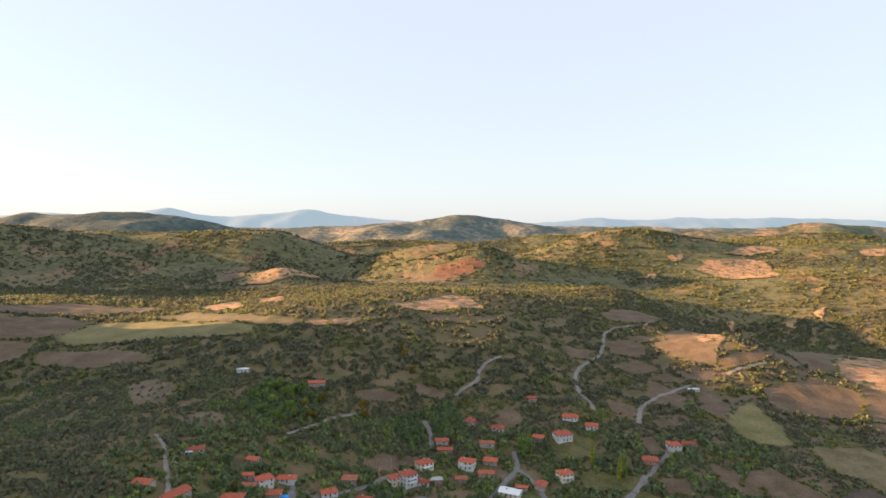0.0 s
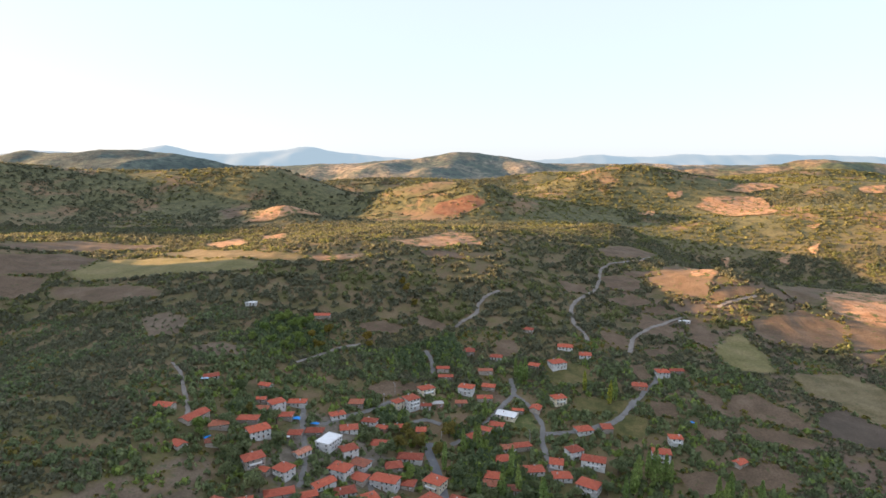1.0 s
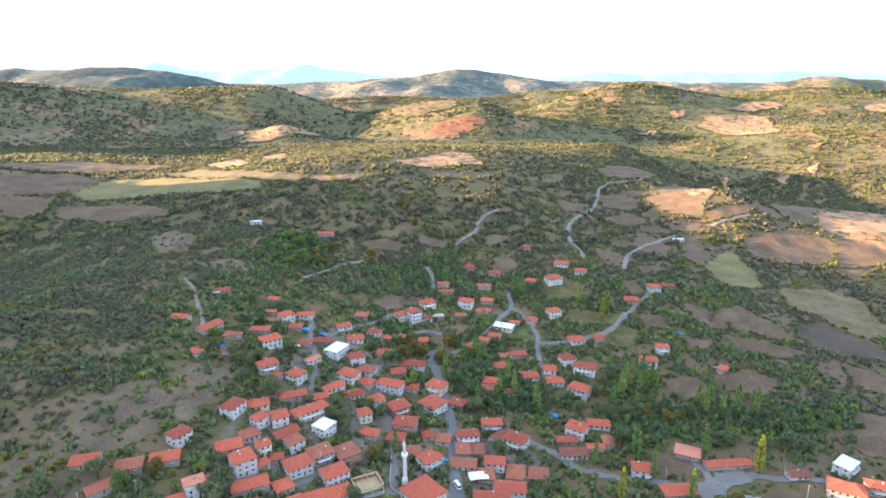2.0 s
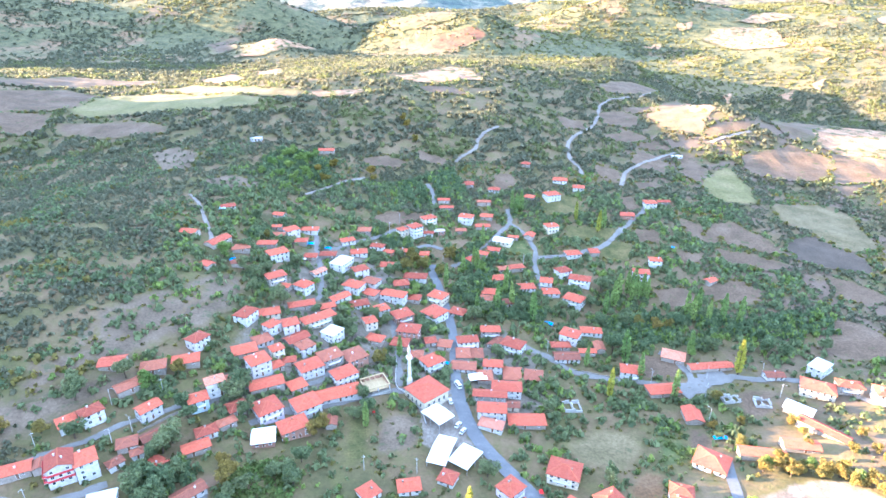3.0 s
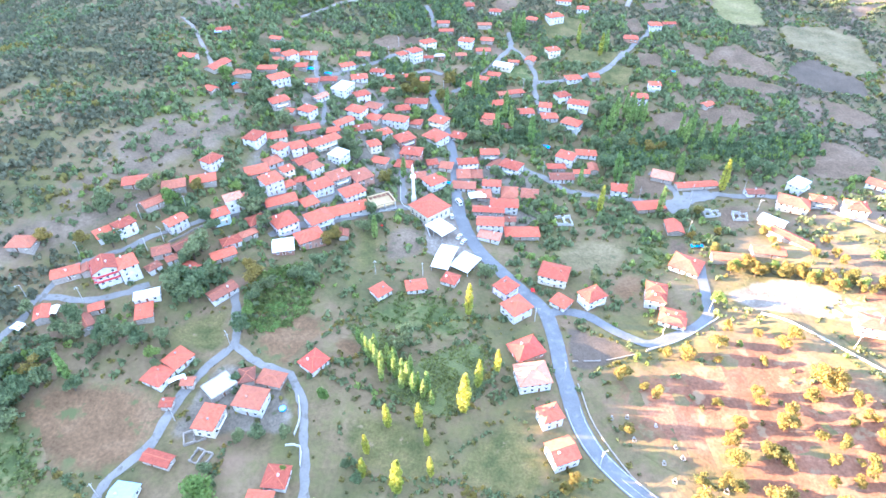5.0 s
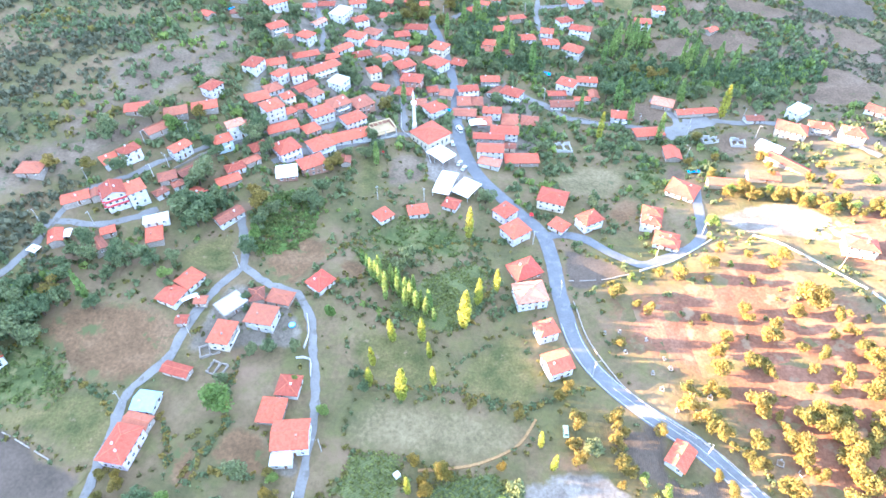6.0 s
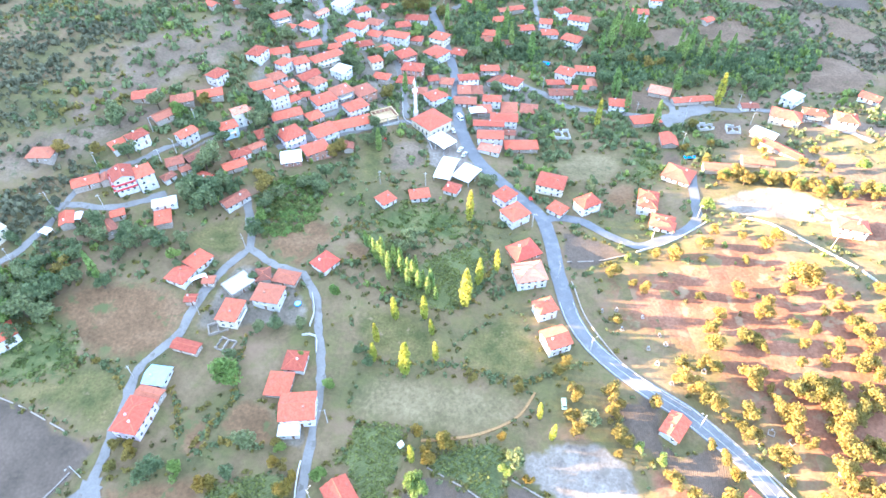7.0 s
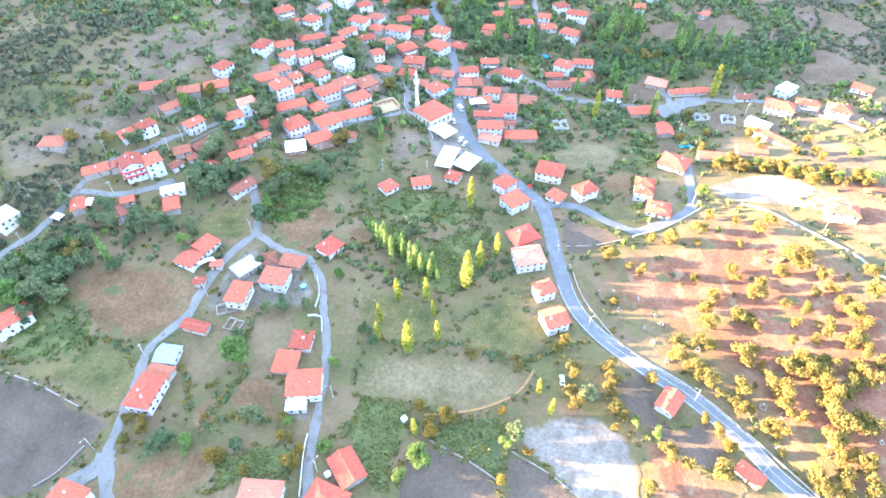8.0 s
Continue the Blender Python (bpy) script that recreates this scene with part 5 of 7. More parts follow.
def shell_frame(x, y, turn):
    """A building going up: slab, columns and a raw timber roof deck with joists."""
    s = tagged(new("building_shell"), "unfinished building with raw timber roof deck", "building")
    s.matrix_basis = pose(x, y, height_at(x, y), 0, 0, turn) @ Matrix.Diagonal((1.2, 1.2, 1.1, 1))
    bm = bmesh.new()
    box(bm, -5, 5, -4.2, 4.2, -0.8, 0.15)
    part("slab", bm, CONCRETE, s)
    for i in (-4.6, 0, 4.6):
        for j in (-3.8, 3.8):
            bm = bmesh.new()
            box(bm, i - 0.18, i + 0.18, j - 0.18, j + 0.18, 0.15, 3.2)
            part("column", bm, CONCRETE, s)
    for j in (-3.8, 3.8):
        bm = bmesh.new()
        box(bm, -5, 5, j - 0.2, j + 0.2, 3.2, 3.6)
        part("beam", bm, RAW_TIMBER, s)
    for i in (-4.8, 4.8):
        bm = bmesh.new()
        box(bm, i - 0.2, i + 0.2, -3.6, 3.6, 3.2, 3.6)
        part("beam", bm, RAW_TIMBER, s)
    for k in range(4):
        bm = bmesh.new()
        q = -3.0 + k * 2.0
        box(bm, q - 0.08, q + 0.08, -3.6, 3.6, 3.25, 3.45)
        part("joist", bm, RAW_TIMBER, s)
    bm = bmesh.new()
    box(bm, -4.3, 4.6, -3.6, 3.6, 1.6, 1.75)
    part("deck", bm, RAW_TIMBER, s)
    bm = bmesh.new()
    box(bm, -4.6, 4.6, 3.62, 3.98, 0.15, 3.2)
    box(bm, -4.6, -4.3, -3.6, 3.6, 0.15, 3.2)
    box(bm, 4.62, 4.95, -3.6, 3.6, 0.15, 3.2)
    part("brick_wall", bm, WALL["brick"], s)
    KEEP_CLEAR.append((x, y, 7))


shell_frame(-33.6, 196.2, 26)


def ruin(x, y, turn, w, d, says, tall=2.4):
    r = tagged(new("ruin"), says, "ruin")
    r.matrix_basis = pose(x, y, height_at(x, y), 0, 0, turn)
    rnd = random.Random(str(x))
    for x0, x1, y0, y1 in ((-w / 2, w / 2, -d / 2, -d / 2 + 0.4), (-w / 2, w / 2, d / 2 - 0.4, d / 2), (-w / 2, -w / 2 + 0.4, -d / 2 + 0.4, d / 2 - 0.4), (w / 2 - 0.4, w / 2, -d / 2 + 0.4, d / 2 - 0.4), (-0.2, 0.2, -d / 2 + 0.4, d / 2 - 0.4)):
        bm = bmesh.new()
        n = 5
        lx, ly = (x1 - x0), (y1 - y0)
        for k in range(n):
            h = rnd.uniform(0.25, 1.0) * tall
            if lx > ly:
                box(bm, x0 + lx * k / n, x0 + lx * (k + 1) / n - 0.002, y0, y1, -0.5, h)
            else:
                box(bm, x0, x1, y0 + ly * k / n, y0 + ly * (k + 1) / n - 0.002, -0.5, h)
        part("broken_wall", bm, CONCRETE if tall > 2 else STONE, r)
    KEEP_CLEAR.append((x, y, max(w, d) * 0.7))


ruin(58.0, 192.7, 5, 8, 7, "roofless pale grey ruin among weeds")
ruin(146.8, 193.6, -10, 7, 6, "roofless pale grey ruin beside the lane")
ruin(133.8, 197.6, 5, 8, 5, "low pale grey broken walls in a yard")
ruin(-86.5, 66.2, 20, 7, 5, "low grey stone foundation in a yard", 1.2)
ruin(-81.8, 58.4, -20, 6, 5, "low grey stone foundation in a yard", 1.2)


# ---- cars ----
def car(x, y, turn, paint, says, van=False):
    c = tagged(new("van" if van else "car"), says, "van" if van else "car")
    c.matrix_basis = pose(x, y, height_at(x, y) + 0.25, 0, 0, turn)
    l, w, h = (5.6, 2.0, 2.3) if van else (4.2, 1.7, 1.45)
    bm = bmesh.new()
    box(bm, -l / 2, l / 2, -w / 2, w / 2, 0.28, 0.85 if not van else 1.1)
    bmesh.ops.bevel(bm, geom=bm.edges[:], offset=0.12, segments=2, affect="EDGES")
    a, b = (-l / 2 + 0.1, l / 2 - 1.0) if van else (-l / 2 + 0.5, l / 2 - 1.1)
    lo, k = (1.1 if van else 0.85), (0.15 if van else 0.45)
    vs = [bm.verts.new(p) for p in ((a, -w / 2 + 0.06, lo), (b, -w / 2 + 0.06, lo), (b, w / 2 - 0.06, lo), (a, w / 2 - 0.06, lo), (a + k * 0.6, -w / 2 + 0.22, h), (b - k, -w / 2 + 0.22, h), (b - k, w / 2 - 0.22, h), (a + k * 0.6, w / 2 - 0.22, h))]
    for f in ((4, 5, 6, 7), (0, 1, 5, 4), (1, 2, 6, 5), (2, 3, 7, 6), (3, 0, 4, 7)):
        bm.faces.new([vs[i] for i in f])
    part("body", bm, paint, c)
    for f, name in (((1, 2, 6, 5), "windscreen"), ((3, 0, 4, 7), "rear_window"), ((0, 1, 5, 4), "side_window"), ((2, 3, 7, 6), "side_window")):
        p = [vs_co for vs_co in (Vector(((a, -w / 2 + 0.06, lo), (b, -w / 2 + 0.06, lo), (b, w / 2 - 0.06, lo), (a, w / 2 - 0.06, lo), (a + k * 0.6, -w / 2 + 0.22, h), (b - k, -w / 2 + 0.22, h), (b - k, w / 2 - 0.22, h), (a + k * 0.6, w / 2 - 0.22, h))[i]) for i in f)]
        mid = sum(p, Vector()) / 4
        nrm = (p[1] - p[0]).cross(p[3] - p[0]).normalized()
        bm = bmesh.new()
        q = [bm.verts.new(mid + (v - mid) * 0.86 + nrm * 0.012) for v in p]
        bm.faces.new(q)
        part(name, bm, GLASS, c)
    for i in (-l * 0.31, l * 0.31):
        for j in (-w / 2 + 0.1, w / 2 - 0.1):
            bm = bmesh.new()
            rod(bm, (i, j - 0.1, 0.32), (i, j + 0.1, 0.32), 0.32, 0.32, 12)
            part("wheel", bm, DARK, c)


SILVER = painted("silver_car_paint", (0.6, 0.6, 0.62), 0.95, 0.3)
PALE_GREEN = painted("pale_green_car_paint", (0.35, 0.5, 0.42), 0.95, 0.3)
car(5.2, 203.5, 112, WHITE_PAINT, "white van parked on the village street", True)
car(1.4, 192.0, 100, SILVER, "silver car parked beside the mosque")
car(4.6, 176.4, 60, WHITE_PAINT, "white car parked beside the canopies")
car(6.6, 172.6, 60, SILVER, "silver car parked beside the canopies")
car(34.5, 35.8, 85, PALE_GREEN, "pale green car parked on the field edge")
car(21.5, 185.2, 20, SILVER, "silver car parked beside the road houses")
car(-85.8, 171.6, 55, WHITE_PAINT, "white car parked in a narrow street")
car(-40.2, 340.6, 60, WHITE_PAINT, "white car parked beside the upper street")


# ---- street lamps ----
def pole(x, y):
    """A tall concrete pole with a lamp arm."""
    rnd = random.Random(f"{x}{y}")
    p = tagged(new("street_lamp"), "tall pale concrete pole with a lamp arm", "street lamp", "village lamp poles")
    p.matrix_basis = pose(x, y, height_at(x, y), 0, 0, rnd.uniform(0, 360))
    bm = bmesh.new()
    rod(bm, (0, 0, -0.3), (0, 0, 7.6), 0.15, 0.09, 8)
    part("post", bm, CONCRETE, p)
    bm = bmesh.new()
    rod(bm, (0.02, 0, 7.4), (1.2, 0, 7.8), 0.04, 0.035, 6)
    part("arm", bm, GREY_METAL, p)
    bm = bmesh.new()
    box(bm, 1.15, 1.7, -0.12, 0.12, 7.74, 7.88)
    bmesh.ops.bevel(bm, geom=bm.edges[:], offset=0.04, segments=1, affect="EDGES")
    part("lamp_head", bm, GREY_METAL, p)
    bm = bmesh.new()
    box(bm, -0.05, 0.05, -0.7, 0.7, 6.9, 7.0)
    part("crossbar", bm, GREY_METAL, p)


pole(-115.5, 12.9)
pole(-110.2, 46.3)
pole(-94.7, 72.0)
pole(-83.9, 103.3)
pole(-163.7, 118.5)
pole(-143.8, 119.8)
pole(-169.2, 92.1)
pole(33.9, 121.3)
pole(40.8, 91.6)
pole(47.1, 56.9)
pole(77.4, 27.5)
pole(90.9, 3.0)
pole(82.8, 111.3)
pole(106.3, 125.0)
pole(150.3, 99.7)
pole(-42.7, 29.5)
pole(-44.8, 4.9)
pole(-32.9, 147.4)
pole(-12.2, 146.7)
pole(117.5, 182.5)
pole(-119.9, 174.4)
pole(-123.4, 153.3)
pole(-136.0, 164.2)
pole(-152.9, 141.2)
pole(-127.9, 146.6)
pole(54.1, 239.1)
pole(101.7, 213.6)
pole(129.3, 214.3)
pole(157.7, 216.5)
pole(157.6, 198.4)
pole(122.3, 199.0)
pole(-38.9, 353.4)
pole(-32.8, 366.9)
pole(-82.6, 312.0)
pole(-1.7, 321.1)
pole(51.8, 328.7)
pole(-77.7, 220.3)
pole(-55.0, 205.5)


# ---- low walls, markings, graves, tanks ----
def low_wall(name, pts, high, thick, mat, says, broken=0.0):
    line = smooth_line(pts, 2.0)
    rnd = random.Random(name + str(pts[0]))
    bm, last = bmesh.new(), None
    for k, p in enumerate(line):
        d = (line[min(k + 1, len(line) - 1)] - line[max(k - 1, 0)]).normalized() * 0.5 * thick
        side, z, h = Vector((d.y, -d.x)), height_at(*p), high * rnd.uniform(0.85, 1.1)
        ring = [bm.verts.new(q) for q in ((*(p - side), z - 0.3), (*(p + side), z - 0.3), (*(p + side * 0.85), z + h), (*(p - side * 0.85), z + h))]
        if last:
            for a, b in ((0, 1), (1, 2), (2, 3), (3, 0)):
                bm.faces.new((last[a], last[b], ring[b], ring[a]))
        elif k < len(line) - 1:
            bm.faces.new(ring)
        ends = last and (k == len(line) - 1 or (k < len(line) - 2 and rnd.random() < broken))
        if ends:
            bm.faces.new(ring)
        last = None if ends else ring
    bmesh.ops.recalc_face_normals(bm, faces=bm.faces[:])
    me = bpy.data.meshes.new(name)
    bm.to_mesh(me)
    bm.free()
    me.materials.append(mat)
    return tagged(new(name, me), says, "wall")


low_wall("low_wall", [(104.3, -4.9), (99.5, 2.9), (91.6, 14.4), (82.4, 27.3), (68.9, 38.0), (59.0, 49.4), (53.8, 58.5), (50.1, 66.9), (47.4, 76.2), (45.8, 89.6)], 0.6, 0.35, STONE, "low pale stone wall along the road", 0.06)
low_wall("dirt_bank", [(25.6, 40.9), (23.9, 38.2), (17.7, 31.0), (5.9, 25.3), (-3.4, 23.9), (-12.7, 23.7)], 0.45, 1.0, OCHRE, "low ochre earth bank along the field edge", 0.05)
low_wall("field_wall", [(126.2, 122.3), (132.3, 117.2), (141.2, 107.2), (147.8, 97.0), (154.2, 87.7), (160.7, 72.0), (166.5, 57.2)], 0.8, 0.4, CONCRETE, "pale concrete wall across the slope", 0.05)
low_wall("field_wall", [(45.7, 100.5), (58.6, 100.3), (71.9, 102.4)], 0.6, 0.4, STONE, "low stone wall beside the ploughed field", 0.2)
low_wall("field_wall", [(74.6, 103.9), (90.7, 110.1), (108.9, 121.5)], 0.8, 0.4, CONCRETE, "pale concrete wall along the lane", 0.0)
low_wall("garden_wall", [(-56.2, 63.9), (-51.2, 63.3), (-50.0, 56.4)], 1.2, 0.25, WALL["white"], "white plastered garden wall beside the lane", 0.0)
low_wall("garden_wall", [(-49.1, -2.7), (-49.9, 11.3), (-49.5, 17.0)], 1.0, 0.25, WALL["white"], "white plastered garden wall beside the lane", 0.0)
low_wall("garden_wall", [(-54.8, 82.2), (-53.0, 74.1), (-53.9, 67.7)], 1.2, 0.25, WALL["white"], "white plastered garden wall beside the lane", 0.0)
low_wall("field_wall", [(-159.1, 42.0), (-144.9, 36.6), (-125.8, 27.3)], 0.4, 0.45, STONE, "low stone bank between fields", 0.3)
low_wall("field_wall", [(-119.5, 14.5), (-125.0, 6.1), (-130.0, 2.0)], 0.6, 0.5, STONE, "low stone bank beside the lane", 0.2)
low_wall("field_wall", [(-10.8, 15.2), (-0.3, 8.9), (9.7, 1.4)], 0.5, 0.5, STONE, "low stone bank between fields", 0.2)
low_wall("field_wall", [(14.9, 10.9), (24.1, 5.5), (32.0, -1.5)], 0.5, 0.5, STONE, "low stone bank between fields", 0.2)
low_wall("mosque_wall", [(-25.3, 220.2), (-24.0, 200.0), (-19.3, 195.4), (-12.1, 185.0), (-9.3, 175.3)], 1.0, 0.25, WALL["white"], "white wall of the mosque garden", 0.0)
low_wall("field_wall", [(-61.9, 177.5), (-52.2, 183.5), (-41.0, 190.8)], 1.0, 0.3, STONE, "grey stone street wall", 0.0)
low_wall("field_wall", [(-121.4, 152.9), (-114.7, 160.9), (-105.3, 170.2)], 1.0, 0.3, STONE, "grey stone street wall", 0.0)
low_wall("field_wall", [(94.0, 216.2), (80.8, 218.0), (65.4, 224.6)], 0.8, 0.3, STONE, "grey stone wall along the lane", 0.15)


def stripe(line, off, width, name, dash=0):
    """A painted line along the road, off metres from its middle."""
    bm = bmesh.new()
    for i in range(1, len(line) - 2):
        if dash and i % 3 == 0:
            continue
        d0, d1 = [(line[k + 1] - line[k - 1]).normalized() for k in (i, i + 1)]
        row = []
        for p, d in ((line[i], d0), (line[i + 1], d1)):
            s = Vector((d.y, -d.x))
            for e in (-width / 2, width / 2):
                q = p + s * (off + e)
                row.append(bm.verts.new((q.x, q.y, height_at(q.x, q.y) + lift_at(q.x, q.y) + 0.14 + 0.06 * math.sin(math.pi * (off / 6.4 + 0.5)) + 0.03)))
        bm.faces.new((row[0], row[1], row[3], row[2]))
    me = bpy.data.meshes.new(name)
    bm.to_mesh(me)
    bm.free()
    me.materials.append(LINE_PAINT)
    return tagged(new(name, me), "worn white line painted on asphalt", "road marking", kind="structure")


LINE_PAINT = painted("worn_line_paint", (0.55, 0.56, 0.58), 0.7, 0.8, 0.8)
stripe(MAIN_LINE[:40], -2.6, 0.16, "edge_line")
stripe(MAIN_LINE[:40], 2.6, 0.16, "edge_line")
stripe(MAIN_LINE[:30], 0.0, 0.14, "centre_line")


def grave(x, y, turn, size):
    g = tagged(new("grave"), "low grey stone grave surround on the slope", "grave", "graves on the slope")
    g.matrix_basis = pose(x, y, height_at(x, y) + 0.1, 0, 0, turn)
    w, d = 1.0 * size, 2.0 * size
    bm = bmesh.new()
    for x0, x1, y0, y1 in ((-w, w, -d / 2, -d / 2 + 0.2), (-w, w, d / 2 - 0.2, d / 2), (-w, -w + 0.2, -d / 2 + 0.2, d / 2 - 0.2), (w - 0.2, w, -d / 2 + 0.2, d / 2 - 0.2)):
        box(bm, x0, x1, y0, y1, -0.4, 0.35)
    part("surround", bm, STONE, g)
    bm = bmesh.new()
    box(bm, -0.3, 0.3, d / 2, d / 2 + 0.12, -0.3, 1.0)
    part("headstone", bm, CONCRETE, g)


grave(60.3, 74.8, -16, 0.59)
grave(60.7, 66.3, 3, 0.68)
grave(67.8, 56.9, -8, 0.59)
grave(74.5, 58.6, 6, 0.68)
grave(79.0, 49.2, 8, 0.85)
grave(84.2, 46.9, -26, 0.77)
grave(98.8, 24.4, -29, 1.02)
grave(103.9, 21.0, 20, 0.85)
grave(98.6, 10.2, -14, 0.77)
grave(69.3, 50.6, -16, 0.68)
grave(113.5, 10.2, 30, 0.51)
grave(72.1, 42.5, -2, 0.59)
grave(124.5, 5.9, 20, 0.77)
grave(128.8, 10.0, -1, 0.59)
grave(69.2, 71.0, 8, 0.51)
grave(54.9, 74.7, -21, 0.59)
grave(79.3, 40.1, 8, 0.68)
grave(73.4, 62.6, 22, 0.51)


def tank(x, y, turn, says="white box tank on short legs"):
    t = tagged(new("water_tank"), says, "water tank")
    t.matrix_basis = pose(x, y, height_at(x, y), 0, 0, turn)
    bm = bmesh.new()
    box(bm, -0.9, 0.9, -0.8, 0.8, 0.5, 2.0)
    bmesh.ops.bevel(bm, geom=bm.edges[:], offset=0.08, segments=2, affect="EDGES")
    part("box", bm, WHITE_PAINT, t)
    for i in (-0.7, 0.7):
        for j in (-0.6, 0.6):
            bm = bmesh.new()
            rod(bm, (i, j, -0.2), (i, j, 0.52), 0.06, 0.06)
            part("leg", bm, GREY_METAL, t)


tank(-19.0, 22.0, 40)
tank(-41.3, 3.4, 35)


def tarp(x, y, turn, w, d, mat, says, z=2.0):
    t = tagged(new("tarpaulin"), says, "tarpaulin")
    t.matrix_basis = pose(x, y, height_at(x, y), 0, 0, turn)
    bm = bmesh.new()
    n = 6
    rnd = random.Random(str(x))
    grid = [[bm.verts.new((-w / 2 + w * i / n, -d / 2 + d * j / n, z + rnd.uniform(-0.12, 0.12) + 0.4 * math.sin(math.pi * i / n))) for j in range(n + 1)] for i in range(n + 1)]
    for i in range(n):
        for j in range(n):
            bm.faces.new((grid[i][j], grid[i + 1][j], grid[i + 1][j + 1], grid[i][j + 1]))
    part("sheet", bm, mat, t)
    for i in (-1, 1):
        for j in (-1, 1):
            bm = bmesh.new()
            rod(bm, (i * (w / 2 - 0.1), j * (d / 2 - 0.1), -0.5), (i * (w / 2 - 0.1), j * (d / 2 - 0.1), z), 0.05, 0.05)
            part("post", bm, GREY_METAL, t)


tarp(-85.9, 316.7, 0, 4.5, 3.5, BLUE_TARP, "bright blue tarpaulin over a yard", 2)
tarp(-75.3, 316.4, -10, 5, 2.5, BLUE_TARP, "bright blue tarpaulin over a yard", 2)
tarp(58.6, 265.3, -20, 5.5, 3.5, BLUE_TARP, "bright blue tarpaulin in a garden", 1.2)
tarp(117.1, 170.0, 0, 6, 2.2, BLUE_TARP, "blue tarpaulin beside a barn", 1.0)
tarp(-1.4, 219.7, -15, 5, 2, BLUE_TARP, "blue awning beside the mosque", 2)
tarp(156.7, 346.4, 0, 4, 2.5, BLUE_TARP, "blue tarpaulin beside a field", 1)
tarp(-161.4, 105.8, -20, 4.5, 3.5, WHITE_SHEET, "white and blue plastic greenhouse sheet", 1.6)
tarp(-122.4, 278.9, 60, 4, 1.6, BLUE_TARP, "blue tarpaulin on a shed", 1.8)
tarp(-151.2, 113.2, 10, 3, 5, WHITE_SHEET, "white sheet lean-to roof", 2.2)
tarp(-86.9, 297.3, 0, 4, 2, WHITE_SHEET, "white sheet over a woodpile", 1.2)
tarp(-98.2, 86.8, 30, 6, 2, WHITE_SHEET, "white sheet lean-to beside a house", 2.0)
tarp(-146.1, 337.0, 10, 5, 4, BLUE_SHEET, "pale blue sheet roof on posts", 2.2)
tarp(-32.2, 177.7, 0, 1.2, 1.2, RED_CLOTH, "small red cloth canopy on posts", 1.5)
tarp(35.4, 139.1, 0, 1.6, 2.2, RED_CLOTH, "red cloth beside the road", 1.2)


def pool(x, y):
    p = tagged(new("paddling_pool"), "round blue paddling pool in a yard", "paddling pool")
    p.matrix_basis = pose(x, y, height_at(x, y) + 0.12)
    bm = bmesh.new()
    rod(bm, (0, 0, 0), (0, 0, 0.5), 1.25, 1.3, 16)
    part("basin", bm, BLUE_TARP, p)
    bm = bmesh.new()
    rod(bm, (0, 0, 0.5), (0, 0, 0.52), 1.15, 1.15, 16)
    part("water", bm, BLUE_SHEET, p)


pool(-59.6, 77.4)

# ---- far ridges and mountains: a plain backdrop beyond the land, its haze a painted glow ----
def ridge_land(name, says, y, front, x0, x1, base, peaks, dark, light, haze):
    """A long far ridge with wooded and bare places; evening haze is painted on as a faint glow."""
    m, t, b = material(name, 1.0)
    if light:
        c = ramp(t, noise_of(t, 210, 7, 0.68), (0.46, dark), (0.62, light))
        c = blend(t, 0.9, c, ramp(t, noise_of(t, 36, 6, 0.75), (0.38, (0.2, 0.22, 0.22)), (0.62, (1.6, 1.6, 1.5))), "MULTIPLY")
        t.links.new(c, b.inputs["Base Color"])
        relief(t, b, noise_of(t, 40, 6, 0.75), 1.0, 12.0)
    else:
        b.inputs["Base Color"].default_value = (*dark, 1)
    # the surface itself glows in the haze colour; no haze hangs before it
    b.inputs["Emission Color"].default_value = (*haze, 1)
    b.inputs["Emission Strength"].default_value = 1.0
    xs = np.arange(x0, x1 + 1, 25.0)
    z = np.full(len(xs), float(base))
    for px, h, s in peaks:
        z = z + h * np.exp(-np.abs((xs - px) / s) ** 1.7)
    z += 4 * np.sin(xs / 130) + 2.5 * np.sin(xs / 57 + 1) + 1.4 * np.sin(xs / 23) + 0.8 * np.sin(xs / 9.0)
    rows = []
    for k in range(13):
        s = k / 12
        wob = (22 * np.sin(xs / 150 + 5 * s) + 13 * np.sin(xs / 61 - 7 * s) + 5 * np.sin(xs / 27 + 9 * s)) * math.sin(math.pi * s)
        rows.append(np.stack([xs, np.full(len(xs), y - front * (1 - s)) + 30 * np.sin(xs / 200), -20 + (z + 20) * s ** 0.8 + wob], 1))
    rows.append(np.stack([xs, np.full(len(xs), y + 150.0), z - 40], 1))
    v = np.concatenate(rows)
    n = len(xs)
    i = (np.arange(len(rows) - 1)[:, None] * n + np.arange(n - 1)).reshape(-1)
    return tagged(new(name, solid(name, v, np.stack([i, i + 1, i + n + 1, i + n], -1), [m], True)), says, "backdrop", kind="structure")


ridge_land("backdrop_mountains", "blue mountains on the horizon with a painted haze glow", 4550, 500, -3900, 3900, 208,
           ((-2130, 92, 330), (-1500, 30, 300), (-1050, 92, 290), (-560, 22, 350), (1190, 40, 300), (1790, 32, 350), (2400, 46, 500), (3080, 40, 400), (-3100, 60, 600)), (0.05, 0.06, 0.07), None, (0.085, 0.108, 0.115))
ridge_land("backdrop_middle_ridge", "grey-green ridge on the horizon with a painted haze glow", 3250, 900, -1500, 2900, 168,
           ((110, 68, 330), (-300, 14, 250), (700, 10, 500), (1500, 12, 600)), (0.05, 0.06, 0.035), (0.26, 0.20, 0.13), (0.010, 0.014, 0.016))
